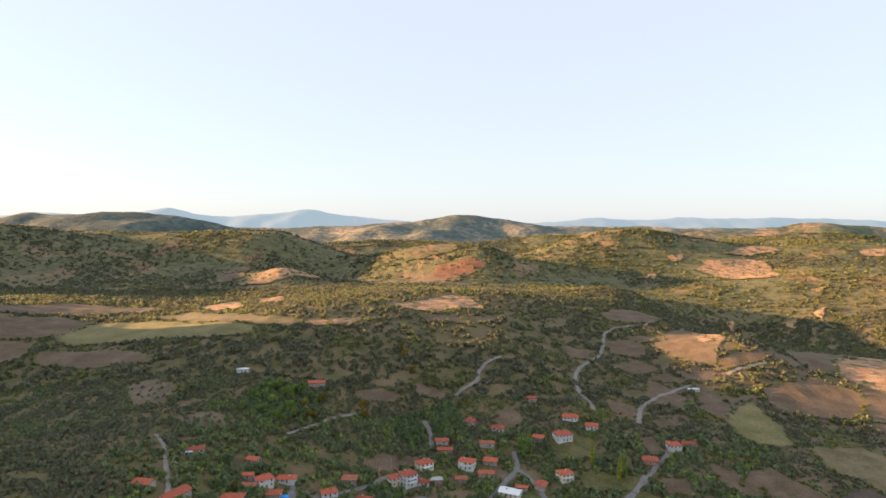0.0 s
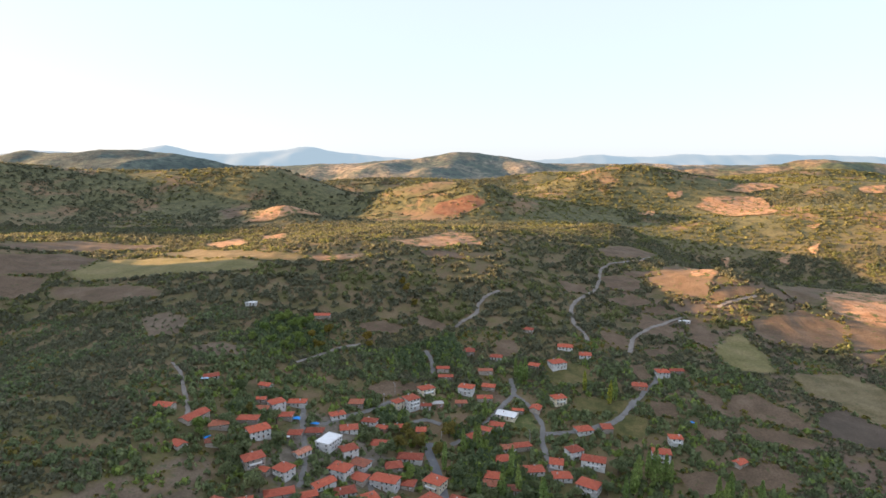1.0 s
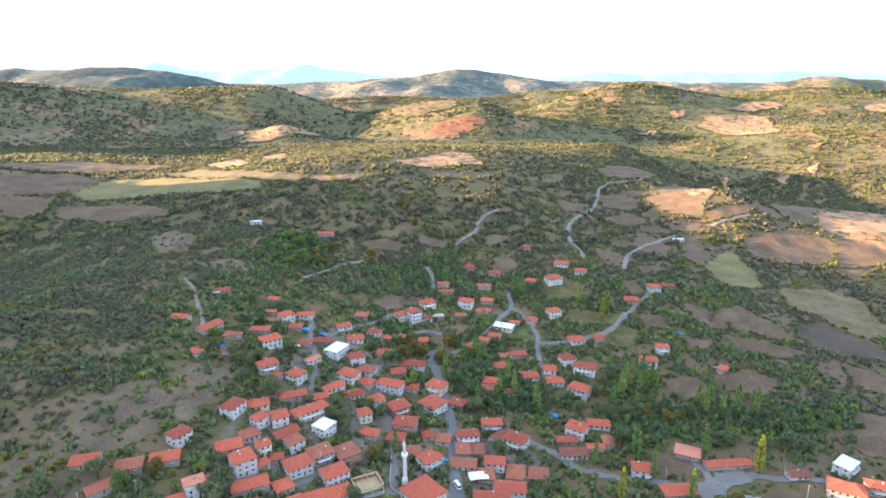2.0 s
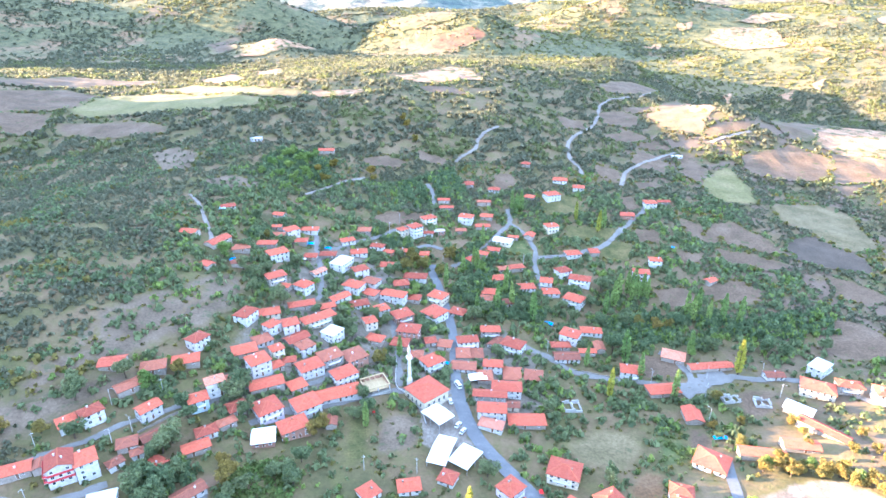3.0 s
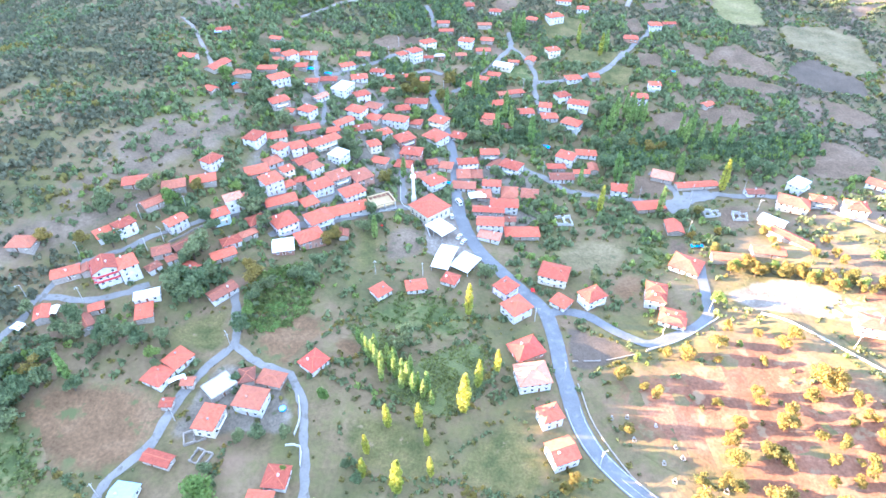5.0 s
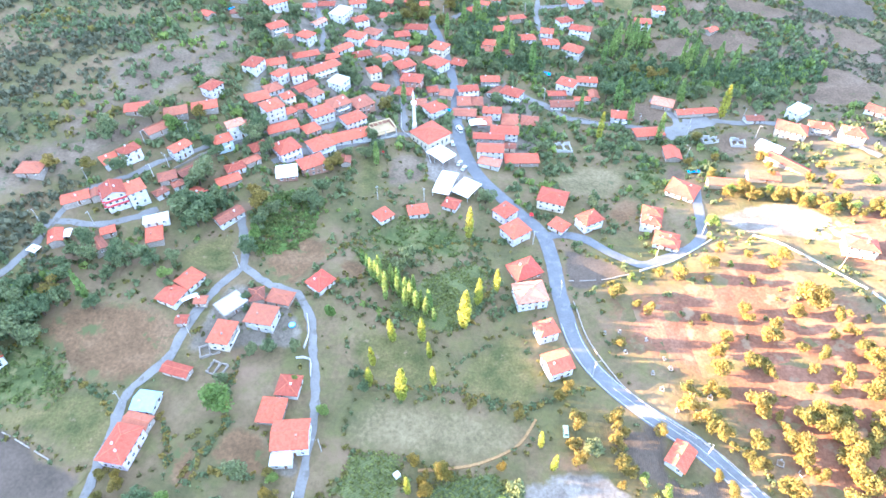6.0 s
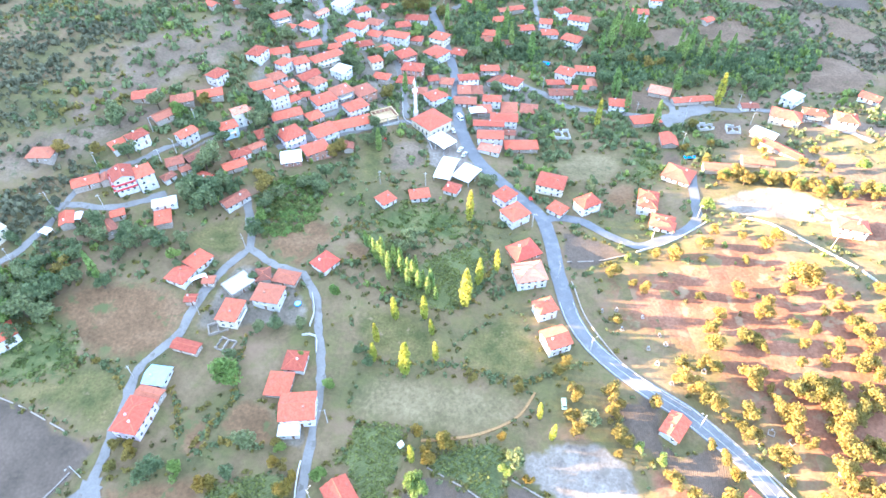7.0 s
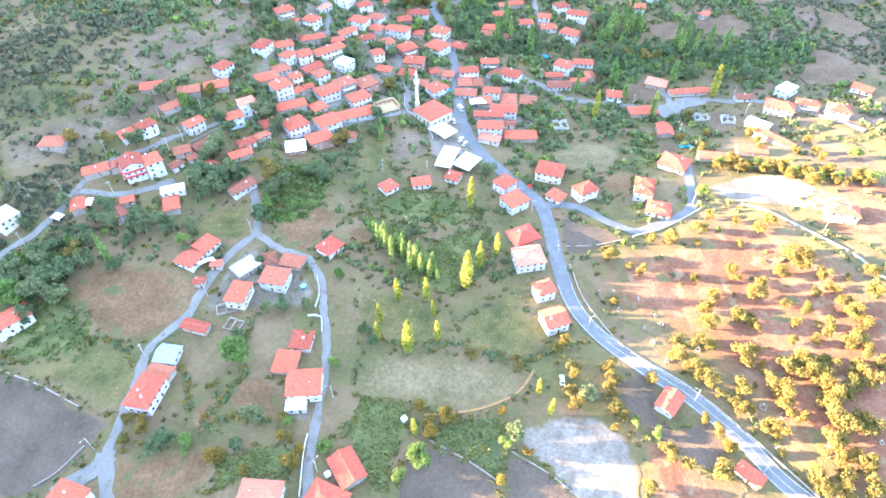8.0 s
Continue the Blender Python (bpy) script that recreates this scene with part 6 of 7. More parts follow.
ridge_land("backdrop_west_ridge", "dark wooded ridge with a painted evening haze glow", 2450, 900, -3300, 250, 66,
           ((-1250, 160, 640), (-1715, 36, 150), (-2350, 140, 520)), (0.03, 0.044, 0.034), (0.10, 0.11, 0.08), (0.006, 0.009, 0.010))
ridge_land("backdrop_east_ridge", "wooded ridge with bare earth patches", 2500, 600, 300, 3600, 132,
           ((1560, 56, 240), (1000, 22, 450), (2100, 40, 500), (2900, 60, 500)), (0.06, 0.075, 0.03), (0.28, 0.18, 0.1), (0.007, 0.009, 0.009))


# ---- plants ----
def leaf_quads(rnd, centres, size, flat=0.0):
    """Small four-cornered leaf sprays round the given centres, turned outwards at random."""
    n = len(centres)
    nrm = rnd.normal(size=(n, 3)) + centres / (np.linalg.norm(centres, axis=1, keepdims=True) + 1e-6) * 0.9
    nrm[:, 2] += flat
    nrm /= np.linalg.norm(nrm, axis=1, keepdims=True)
    a = np.cross(nrm, rnd.normal(size=(n, 3)))
    a /= np.linalg.norm(a, axis=1, keepdims=True)
    b = np.cross(nrm, a)
    s = size * rnd.uniform(0.6, 1.35, (n, 1))
    k = rnd.uniform(0.55, 1.0, (n, 1))
    return np.stack([centres - a * s - b * s * k * 0.6, centres + a * s * 0.7 - b * s * k, centres + a * s + b * s * k * 0.7, centres - a * s * 0.6 + b * s * k], 1)


def crown(kind, rnd):
    """Leaf sprays of one crown of height 1 standing at the origin, in lobes with gaps."""
    if "poplar" in kind:
        n = 560
        z = rnd.uniform(0.08, 1.0, n)
        r = 0.092 * np.sin(np.pi * np.clip((z - 0.02) / 1.0, 0, 1) ** 0.75) ** 0.7 * rnd.uniform(0.45, 1.15, n)
        a = rnd.uniform(0, 6.283, n)
        c = np.stack([r * np.cos(a), r * np.sin(a), z], 1)
        q = leaf_quads(rnd, c - np.array([0, 0, 0.5]), 0.024)
        q[:, :, 2] += 0.5
        return q
    lobes = rnd.integers(6, 10)
    out = []
    for k in range(lobes):
        a, rr = rnd.uniform(0, 6.283), rnd.uniform(0.08, 0.30)
        c = np.array([rr * np.cos(a), rr * np.sin(a), rnd.uniform(0.38, 0.78) - rr * 0.25])
        s = rnd.uniform(0.13, 0.23)
        n = int(135 * (s / 0.18) ** 2)
        d = rnd.normal(size=(n, 3))
        d /= np.linalg.norm(d, axis=1, keepdims=True)
        d *= rnd.uniform(0.55, 1.1, (n, 1)) * s
        d[:, 2] *= 0.8
        q = leaf_quads(rnd, d, 0.034, 0.45)
        out.append(q + c)
    return np.concatenate(out)


def trunk(kind, rnd):
    bm = bmesh.new()
    if "poplar" in kind:
        rod(bm, (0, 0, -0.03), (0, 0, 0.5), 0.018, 0.011, 6)
        rod(bm, (0, 0, 0.5), (0, 0, 0.93), 0.011, 0.003, 5)
        return bm
    bend = Vector((rnd.uniform(-0.04, 0.04), rnd.uniform(-0.04, 0.04), 0.34))
    rod(bm, (0, 0, -0.04), bend, 0.035, 0.024, 7)
    for k in range(5):
        a = k * 1.257 + rnd.uniform(-0.4, 0.4)
        tip = bend + Vector((math.cos(a) * 0.2, math.sin(a) * 0.2, rnd.uniform(0.15, 0.36)))
        rod(bm, bend, tip, 0.017, 0.006, 5)
    return bm


# golden_poplar and gold are sunlit kinds: the yellow light is in their leaf colour
KINDS = {"golden_poplar": ("poplar", "slender columnar poplar with sunlit yellow in its leaf colour"), "poplar": ("poplar", "slender columnar poplar with fresh green leaves"), "bright": ("tree", "leafy tree with fresh bright green crown"), "dark": ("tree", "leafy tree with dense dark green crown"),
         "olive": ("tree", "small tree with dry olive-green crown"), "gold": ("tree", "small tree with sunlit yellow in its leaf colour")}
STOCK = {}


def plant(kind, x, y, high):
    """A tree that high at x, y, one of several grown shapes of its kind."""
    rnd = random.Random(f"{kind}{x}{y}")
    shape = (kind, rnd.randrange(6))
    place = pose(x, y, height_at(x, y), rnd.uniform(-3, 3), rnd.uniform(-3, 3), rnd.uniform(0, 360)) @ Matrix.Diagonal((high * rnd.uniform(0.88, 1.15), high * rnd.uniform(0.88, 1.15), high, 1))
    name, says = KINDS[kind]
    if shape not in STOCK:
        gen = np.random.default_rng(shape[1] * 13 + sum(map(ord, kind)))
        q = crown(kind, gen)
        leaf = solid("crown", q.reshape(-1, 3), np.arange(len(q) * 4).reshape(-1, 4), [LEAF[kind]])
        me = bpy.data.meshes.new("trunk")
        bm = trunk(kind, random.Random(shape[1]))
        bm.to_mesh(me)
        bm.free()
        me.materials.append(BARK)
        STOCK[shape] = (leaf, me)
    leaf, stem = STOCK[shape]
    t = tagged(new(name), says, name, {"poplar": "garden poplars", "golden_poplar": "garden poplars", "olive": "slope trees"}.get(kind, "village trees"))
    t.matrix_basis = place
    part("trunk", stem, None, t)
    part("crown", leaf, None, t)
    PLANTED.append((x, y, high * 0.3))
    return t


PLANTED = []
plant("golden_poplar", 6.8, 124.2, 17.1)
plant("poplar", -33.6, 103.6, 10.5)
plant("poplar", -29.8, 98.2, 12.3)
plant("poplar", -23.4, 94.0, 11.1)
plant("poplar", -18.7, 89.6, 12.9)
plant("poplar", -14.2, 84.6, 11.7)
plant("poplar", -11.0, 82.6, 10.5)
plant("poplar", -26.4, 93.6, 12.3)
plant("poplar", -29.2, 103.0, 11.1)
plant("poplar", -21.2, 95.6, 12.9)
plant("poplar", -9.4, 84.4, 11.7)
plant("poplar", -31.6, 100.4, 12.6)
plant("poplar", -27.9, 95.7, 12.6)
plant("poplar", -24.7, 98.1, 11.2)
plant("poplar", -21.0, 91.3, 12.6)
plant("poplar", -16.4, 87.9, 12.6)
plant("poplar", -15.4, 92.6, 11.2)
plant("poplar", -12.7, 86.1, 9.8)
plant("poplar", -7.6, 79.8, 8.4)
plant("golden_poplar", 3.2, 77.3, 20.9)
plant("golden_poplar", 8.8, 87.5, 15.2)
plant("golden_poplar", 16.5, 94.1, 13.3)
plant("golden_poplar", -22.5, 70.8, 13.3)
plant("golden_poplar", -11.9, 71.2, 13.3)
plant("golden_poplar", -9.2, 64.0, 9.5)
plant("golden_poplar", -18.6, 47.5, 19.0)
plant("golden_poplar", -28.8, 60.9, 11.4)
plant("golden_poplar", -7.8, 52.9, 11.4)
plant("golden_poplar", -29.5, 52.5, 11.4)
plant("poplar", -135.7, 86.7, 15.2)
plant("poplar", -26.1, 89.4, 11.2)
plant("poplar", -18.6, 86.5, 11.2)
plant("poplar", -35.7, 107.1, 9.8)
plant("golden_poplar", 26.0, 31.2, 10.4)
plant("golden_poplar", 28.7, 23.8, 10.4)
plant("golden_poplar", -15.6, 16.8, 10.4)
plant("poplar", 100.8, 283.8, 19.0)
plant("poplar", 104.6, 290.1, 19.0)
plant("poplar", 50.1, 268.5, 19.0)
plant("poplar", 94.2, 276.5, 17.1)
plant("poplar", 93.7, 231.5, 20.9)
plant("poplar", 96.7, 215.4, 17.1)
plant("golden_poplar", 77.6, 201.4, 17.1)
plant("poplar", 108.4, 200.5, 17.1)
plant("golden_poplar", 147.1, 219.0, 20.9)
plant("poplar", 141.2, 273.7, 17.1)
plant("poplar", 142.7, 267.7, 17.1)
plant("poplar", 148.8, 276.5, 17.1)
plant("poplar", 158.1, 265.0, 19.0)
plant("poplar", 166.2, 261.8, 19.0)
plant("poplar", 150.1, 264.8, 15.2)
plant("poplar", 112.9, 297.6, 17.1)
plant("poplar", 116.8, 299.4, 19.0)
plant("poplar", 117.4, 291.2, 17.1)
plant("poplar", 121.1, 294.5, 17.1)
plant("poplar", 123.5, 292.3, 15.2)
plant("poplar", 112.8, 289.1, 15.2)
plant("poplar", 25.9, 348.3, 15.2)
plant("poplar", 11.1, 313.2, 15.2)
plant("poplar", 20.5, 317.7, 17.1)
plant("poplar", -0.1, 295.0, 17.1)
plant("poplar", 36.2, 292.3, 19.0)
plant("poplar", 30.4, 275.7, 19.0)
plant("poplar", 39.5, 281.4, 17.1)
plant("poplar", -24.0, 222.2, 13.3)
plant("poplar", -34.9, 170.7, 13.3)
plant("golden_poplar", 96.8, 381.4, 15.2)
plant("golden_poplar", 109.9, 367.2, 17.1)
plant("poplar", 114.8, 371.4, 17.1)
plant("poplar", 57.6, 393.1, 17.1)
plant("poplar", 53.2, 390.1, 17.1)
plant("poplar", 50.8, 396.3, 15.2)
plant("poplar", 72.0, 227.0, 13.3)
plant("poplar", 130.0, 237.8, 15.2)
plant("bright", -76.6, 44.1, 12.5)
plant("bright", -86.7, 12.9, 8.0)
plant("bright", -43.1, 12.0, 5.6)
plant("bright", -15.0, 9.6, 8.0)
plant("bright", -13.0, 7.1, 7.2)
plant("bright", -20.0, 2.7, 5.6)
plant("bright", 13.0, 12.7, 6.4)
plant("bright", -162.4, 67.5, 12.8)
plant("bright", 55.9, 20.3, 5.6)
plant("bright", 62.2, 16.3, 4.8)
plant("bright", 111.5, 128.9, 8.0)
plant("bright", -54.4, 54.1, 4.8)
plant("bright", 188.6, 150.6, 7.2)
plant("bright", -46.0, 82.3, 6.4)
plant("bright", -43.9, 42.5, 4.8)
plant("bright", -56.7, 20.5, 4.8)
plant("gold", -78.1, 9.1, 6.4)
plant("gold", -75.9, 10.2, 5.6)
plant("gold", -52.6, 7.0, 8.0)
plant("gold", -51.6, 10.8, 6.4)
plant("gold", -14.4, 25.0, 6.4)
plant("gold", -5.3, 21.7, 7.2)
plant("gold", 12.2, 24.2, 4.8)
plant("gold", 10.4, 0.9, 4.8)
plant("gold", 20.0, 10.3, 4.8)
plant("gold", -10.8, 16.6, 6.4)
plant("gold", 82.9, 10.3, 6.4)
plant("gold", -102.3, 20.7, 6.4)
plant("gold", -10.8, 20.5, 5.6)
plant("gold", -56.7, 15.1, 5.6)
plant("gold", -66.7, 4.2, 4.8)
plant("olive", -101.6, 18.4, 5.4)
plant("olive", -106.6, 14.6, 5.4)
plant("olive", -107.3, 22.2, 5.4)
plant("olive", -54.9, 15.2, 4.7)
plant("olive", -57.9, 22.4, 4.1)
plant("olive", 4.0, 45.3, 6.1)
plant("olive", 38.2, 38.3, 8.1)
plant("olive", 36.2, 30.5, 6.8)
plant("olive", 37.3, 26.0, 6.8)
plant("olive", -148.2, 88.7, 9.5)
plant("olive", -81.8, 135.5, 10.8)
plant("olive", 50.8, 38.4, 8.1)
plant("olive", 50.8, 34.0, 8.1)
plant("olive", 64.5, 34.5, 5.4)
plant("olive", 49.3, 30.3, 6.8)
plant("olive", 50.0, 24.4, 6.8)
plant("olive", 52.4, 21.9, 5.4)
plant("olive", 63.1, 10.9, 5.4)
plant("olive", 64.0, 8.1, 5.4)
plant("olive", 68.4, 5.3, 5.4)
plant("olive", 77.8, 2.4, 8.8)
plant("olive", 81.5, 16.1, 5.4)
plant("olive", 78.9, 20.8, 4.1)
plant("olive", 54.8, -1.2, 5.4)
plant("olive", 49.1, 18.4, 4.1)
plant("olive", 37.4, 50.7, 5.4)
plant("olive", 34.0, 47.7, 4.7)
plant("olive", 20.5, 41.8, 4.7)
plant("olive", 61.9, 91.9, 8.1)
plant("olive", 72.3, 83.1, 6.8)
plant("olive", 68.8, 85.9, 4.1)
plant("olive", 92.2, 78.8, 4.7)
plant("olive", 101.6, 104.2, 8.1)
plant("olive", 108.9, 113.6, 5.4)
plant("olive", 87.4, 98.8, 8.1)
plant("olive", 81.4, 100.8, 5.4)
plant("olive", 98.5, 96.4, 4.1)
plant("olive", 115.3, 95.4, 4.7)
plant("olive", 125.4, 102.9, 6.8)
plant("olive", 131.0, 106.4, 8.1)
plant("olive", 119.4, 109.4, 4.1)
plant("olive", 131.9, 83.3, 12.2)
plant("olive", 134.7, 81.2, 9.5)
plant("olive", 131.0, 89.0, 6.8)
plant("olive", 107.1, 81.7, 6.1)
plant("olive", 107.8, 77.5, 5.4)
plant("olive", 124.8, 78.2, 6.8)
plant("olive", 110.8, 67.9, 9.5)
plant("olive", 115.7, 73.5, 6.8)
plant("olive", 96.5, 69.4, 6.1)
plant("olive", 91.1, 63.4, 8.1)
plant("olive", 89.5, 55.5, 8.1)
plant("olive", 100.2, 58.2, 8.1)
plant("olive", 103.6, 56.6, 8.1)
plant("olive", 106.1, 53.9, 5.4)
plant("olive", 119.8, 63.2, 5.4)
plant("olive", 126.2, 59.8, 6.1)
plant("olive", 119.9, 54.1, 5.4)
plant("olive", 133.1, 67.9, 5.4)
plant("olive", 138.8, 69.7, 5.4)
plant("olive", 140.5, 68.6, 4.1)
plant("olive", 139.6, 60.1, 8.1)
plant("olive", 140.4, 56.0, 8.1)
plant("olive", 141.4, 51.5, 6.8)
plant("olive", 129.2, 51.5, 8.1)
plant("olive", 151.5, 63.5, 8.1)
plant("olive", 155.3, 75.6, 5.4)
plant("olive", 158.2, 74.5, 4.1)
plant("olive", 139.2, 76.1, 6.8)
plant("olive", 146.8, 73.5, 3.4)
plant("olive", 58.7, 69.5, 5.4)
plant("olive", 97.9, 42.9, 9.5)
plant("olive", 98.4, 40.4, 6.8)
plant("olive", 102.9, 38.6, 4.1)
plant("olive", 103.5, 35.2, 4.1)
plant("olive", 75.0, 43.1, 8.1)
plant("olive", 78.8, 39.5, 8.1)
plant("olive", 81.6, 36.2, 8.1)
plant("olive", 83.8, 34.0, 8.1)
plant("olive", 93.1, 30.7, 8.1)
plant("olive", 86.0, 29.3, 4.1)
plant("olive", 105.1, 27.4, 9.5)
plant("olive", 104.4, 29.8, 8.1)
plant("olive", 104.7, 23.0, 8.1)
plant("olive", 96.8, 15.8, 8.1)
plant("olive", 99.1, 14.9, 8.1)
plant("olive", 110.0, 37.6, 8.1)
plant("olive", 115.5, 39.5, 8.1)
plant("olive", 114.7, 34.5, 9.5)
plant("olive", 119.9, 36.9, 8.1)
plant("olive", 123.5, 36.8, 8.1)
plant("olive", 118.2, 30.0, 9.5)
plant("olive", 119.2, 26.0, 9.5)
plant("olive", 116.8, 22.3, 9.5)
plant("olive", 126.7, 28.0, 8.1)
plant("olive", 133.2, 29.3, 9.5)
plant("olive", 131.4, 34.1, 8.1)
plant("olive", 124.5, 26.5, 6.8)
plant("olive", 116.8, 18.4, 9.5)
plant("olive", 118.9, 14.8, 8.1)
plant("olive", 113.4, 10.4, 9.5)
plant("olive", 125.4, 16.8, 6.8)
plant("olive", 125.9, 13.5, 8.1)
plant("olive", 112.1, 6.5, 8.1)
plant("olive", 118.2, 5.3, 8.1)
plant("olive", 119.4, 2.7, 8.1)
plant("olive", 104.0, 0.3, 8.1)
plant("olive", 104.9, -3.1, 8.1)
plant("olive", 112.5, -0.2, 8.1)
plant("olive", 118.2, -4.2, 9.5)
plant("olive", 108.2, 19.5, 5.4)
plant("olive", 98.4, 8.7, 4.1)
plant("olive", 90.5, 23.8, 5.4)
plant("olive", 93.1, 23.6, 5.4)
plant("olive", 90.0, 27.2, 4.1)
plant("olive", 134.1, 43.9, 8.1)
plant("olive", 137.2, 44.7, 8.1)
plant("olive", 138.4, 40.6, 6.8)
plant("olive", 140.6, 35.9, 6.8)
plant("olive", 77.5, 50.1, 5.4)
plant("olive", 84.8, 49.1, 6.8)
plant("olive", 88.3, 47.0, 5.4)
plant("olive", 116.4, 47.3, 5.4)
plant("olive", 124.0, 47.0, 5.4)
plant("olive", 110.1, -4.7, 6.8)
plant("bright", 127.3, 151.2, 6.6)
plant("olive", 133.0, 152.7, 7.3)
plant("olive", 136.7, 148.2, 8.0)
plant("bright", 142.7, 150.1, 6.9)
plant("olive", 147.7, 146.4, 7.6)
plant("olive", 154.0, 146.4, 6.6)
plant("bright", 156.7, 141.1, 7.3)
plant("olive", 161.0, 139.9, 8.0)
plant("bright", 163.3, 134.5, 6.9)
plant("olive", 169.8, 137.9, 7.6)
plant("bright", 172.1, 132.9, 6.6)
plant("olive", 182.2, 133.7, 7.3)
plant("bright", 184.8, 129.6, 8.0)
plant("olive", 124.7, 149.3, 6.8)
plant("olive", 130.4, 150.8, 6.8)
plant("olive", 134.1, 146.3, 6.8)
plant("olive", 140.1, 148.2, 6.8)
plant("olive", 145.1, 144.5, 6.8)
plant("olive", 151.4, 144.5, 6.8)
plant("olive", 154.1, 139.2, 6.8)
plant("olive", 158.4, 138.0, 6.8)
plant("olive", 160.7, 132.6, 6.8)
plant("olive", 167.2, 136.0, 6.8)
plant("olive", 169.5, 131.0, 6.8)
plant("olive", 173.6, 129.0, 5.4)
plant("olive", 179.6, 131.8, 6.8)
plant("olive", 182.2, 127.7, 6.8)
plant("olive", 152.3, 178.7, 6.8)
plant("olive", 152.0, 170.8, 5.4)
plant("olive", 175.3, 167.7, 5.4)
plant("olive", 173.5, 156.1, 5.4)
plant("olive", 172.9, 150.1, 6.1)
plant("olive", 164.2, 156.5, 5.4)
plant("olive", 123.6, 165.0, 6.8)
plant("olive", 116.8, 177.9, 5.4)
plant("olive", 149.0, 160.7, 5.4)
plant("olive", 130.7, 180.5, 4.7)
plant("dark", -95.9, 12.0, 8.0)
plant("dark", -93.4, 14.8, 7.2)
plant("dark", -70.8, 11.9, 6.4)
plant("dark", -66.4, 21.5, 8.0)
plant("dark", 15.9, 15.7, 8.0)
plant("dark", 41.4, 28.4, 8.0)
plant("dark", -155.1, 69.8, 12.8)
plant("dark", -150.7, 74.5, 12.8)
plant("dark", -146.7, 67.9, 11.2)
plant("dark", -142.3, 83.7, 9.6)
plant("dark", -147.4, 78.8, 11.2)
plant("dark", -131.6, 82.1, 8.0)
plant("dark", -158.5, 82.8, 9.6)
plant("dark", -167.9, 80.1, 9.6)
plant("dark", -126.5, 101.3, 9.6)
plant("dark", -120.7, 104.5, 9.6)
plant("dark", -116.2, 102.8, 8.0)
plant("dark", -130.5, 107.3, 8.0)
plant("dark", -146.8, 95.5, 8.0)
plant("dark", -140.2, 103.2, 9.6)
plant("dark", -142.1, 109.2, 8.0)
plant("dark", -110.8, 125.6, 11.2)
plant("dark", -104.3, 122.9, 12.8)
plant("dark", -102.4, 130.0, 11.2)
plant("dark", -109.3, 133.4, 9.6)
plant("dark", -100.1, 134.8, 9.6)
plant("bright", -80.2, 118.7, 8.6)
plant("dark", -75.4, 133.0, 7.7)
plant("dark", -81.7, 111.2, 9.6)
plant("dark", -79.6, 128.9, 7.7)
plant("dark", -61.9, 139.9, 9.6)
plant("dark", -57.7, 136.6, 9.6)
plant("dark", -77.8, 88.3, 4.8)
plant("dark", -57.2, 67.0, 6.4)
plant("dark", -65.4, 66.6, 7.2)
plant("dark", -71.4, 65.2, 6.4)
plant("dark", -30.8, 50.8, 6.4)
plant("dark", -35.3, 55.6, 4.8)
plant("dark", 15.3, 146.9, 9.6)
plant("dark", 62.7, 144.2, 6.4)
plant("dark", 65.1, 149.4, 6.4)
plant("dark", -18.1, 109.3, 9.6)
plant("dark", -21.5, 104.7, 8.0)
plant("dark", -156.3, 59.7, 9.6)
plant("dark", -107.0, 92.2, 4.8)
plant("dark", -79.0, 53.4, 5.6)
plant("dark", -150.6, 168.4, 11.2)
plant("dark", -150.0, 163.8, 11.2)
plant("dark", -136.5, 178.3, 11.2)
plant("dark", -141.2, 146.4, 9.6)
plant("dark", -107.4, 151.5, 11.2)
plant("dark", -109.0, 145.8, 11.2)
plant("dark", -104.5, 161.0, 9.6)
plant("dark", -89.6, 181.3, 12.8)
plant("dark", -91.1, 176.3, 11.2)
plant("dark", -83.3, 167.9, 9.6)
plant("dark", -94.9, 307.3, 9.6)
plant("dark", -88.4, 289.3, 9.6)
plant("dark", -115.5, 273.8, 9.6)
plant("dark", -87.4, 249.9, 12.8)
plant("dark", -40.3, 252.2, 9.6)
plant("dark", -32.3, 249.2, 8.0)
plant("dark", -49.8, 237.7, 9.6)
plant("dark", -57.6, 240.5, 9.6)
plant("dark", -37.6, 186.4, 9.6)
plant("dark", -34.2, 178.1, 9.6)
plant("dark", -48.3, 174.8, 6.4)
plant("dark", -40.5, 174.9, 8.0)
plant("dark", -35.2, 297.4, 9.6)
plant("dark", -32.1, 302.5, 9.6)
plant("dark", -11.7, 246.6, 8.0)
plant("dark", -7.0, 257.9, 6.4)
plant("dark", 27.0, 230.2, 9.6)
plant("dark", 45.1, 203.7, 6.4)
plant("dark", 45.8, 188.3, 8.0)
plant("dark", 74.3, 269.8, 9.6)
plant("dark", 89.9, 241.3, 12.8)
plant("dark", 96.0, 246.1, 9.6)
plant("dark", 142.5, 241.5, 9.6)
plant("dark", 169.7, 239.0, 11.2)
plant("dark", 158.7, 234.6, 9.6)
plant("dark", 176.6, 233.2, 9.6)
plant("dark", 103.7, 265.2, 9.6)
plant("dark", 130.5, 265.0, 11.2)
plant("dark", 88.8, 265.9, 9.6)
plant("dark", 200.2, 237.3, 9.6)
plant("dark", -103.9, 270.2, 9.6)
plant("dark", -105.0, 254.5, 9.6)
plant("dark", -118.9, 295.4, 9.6)
plant("dark", 13.5, 278.0, 9.6)
plant("dark", 8.7, 290.1, 9.6)
plant("dark", 23.5, 273.7, 9.6)
plant("dark", 16.4, 266.2, 11.2)
plant("dark", 44.3, 275.9, 9.6)
plant("dark", 87.2, 284.1, 9.6)
plant("dark", 97.4, 300.9, 11.2)
plant("dark", 68.8, 278.1, 9.6)
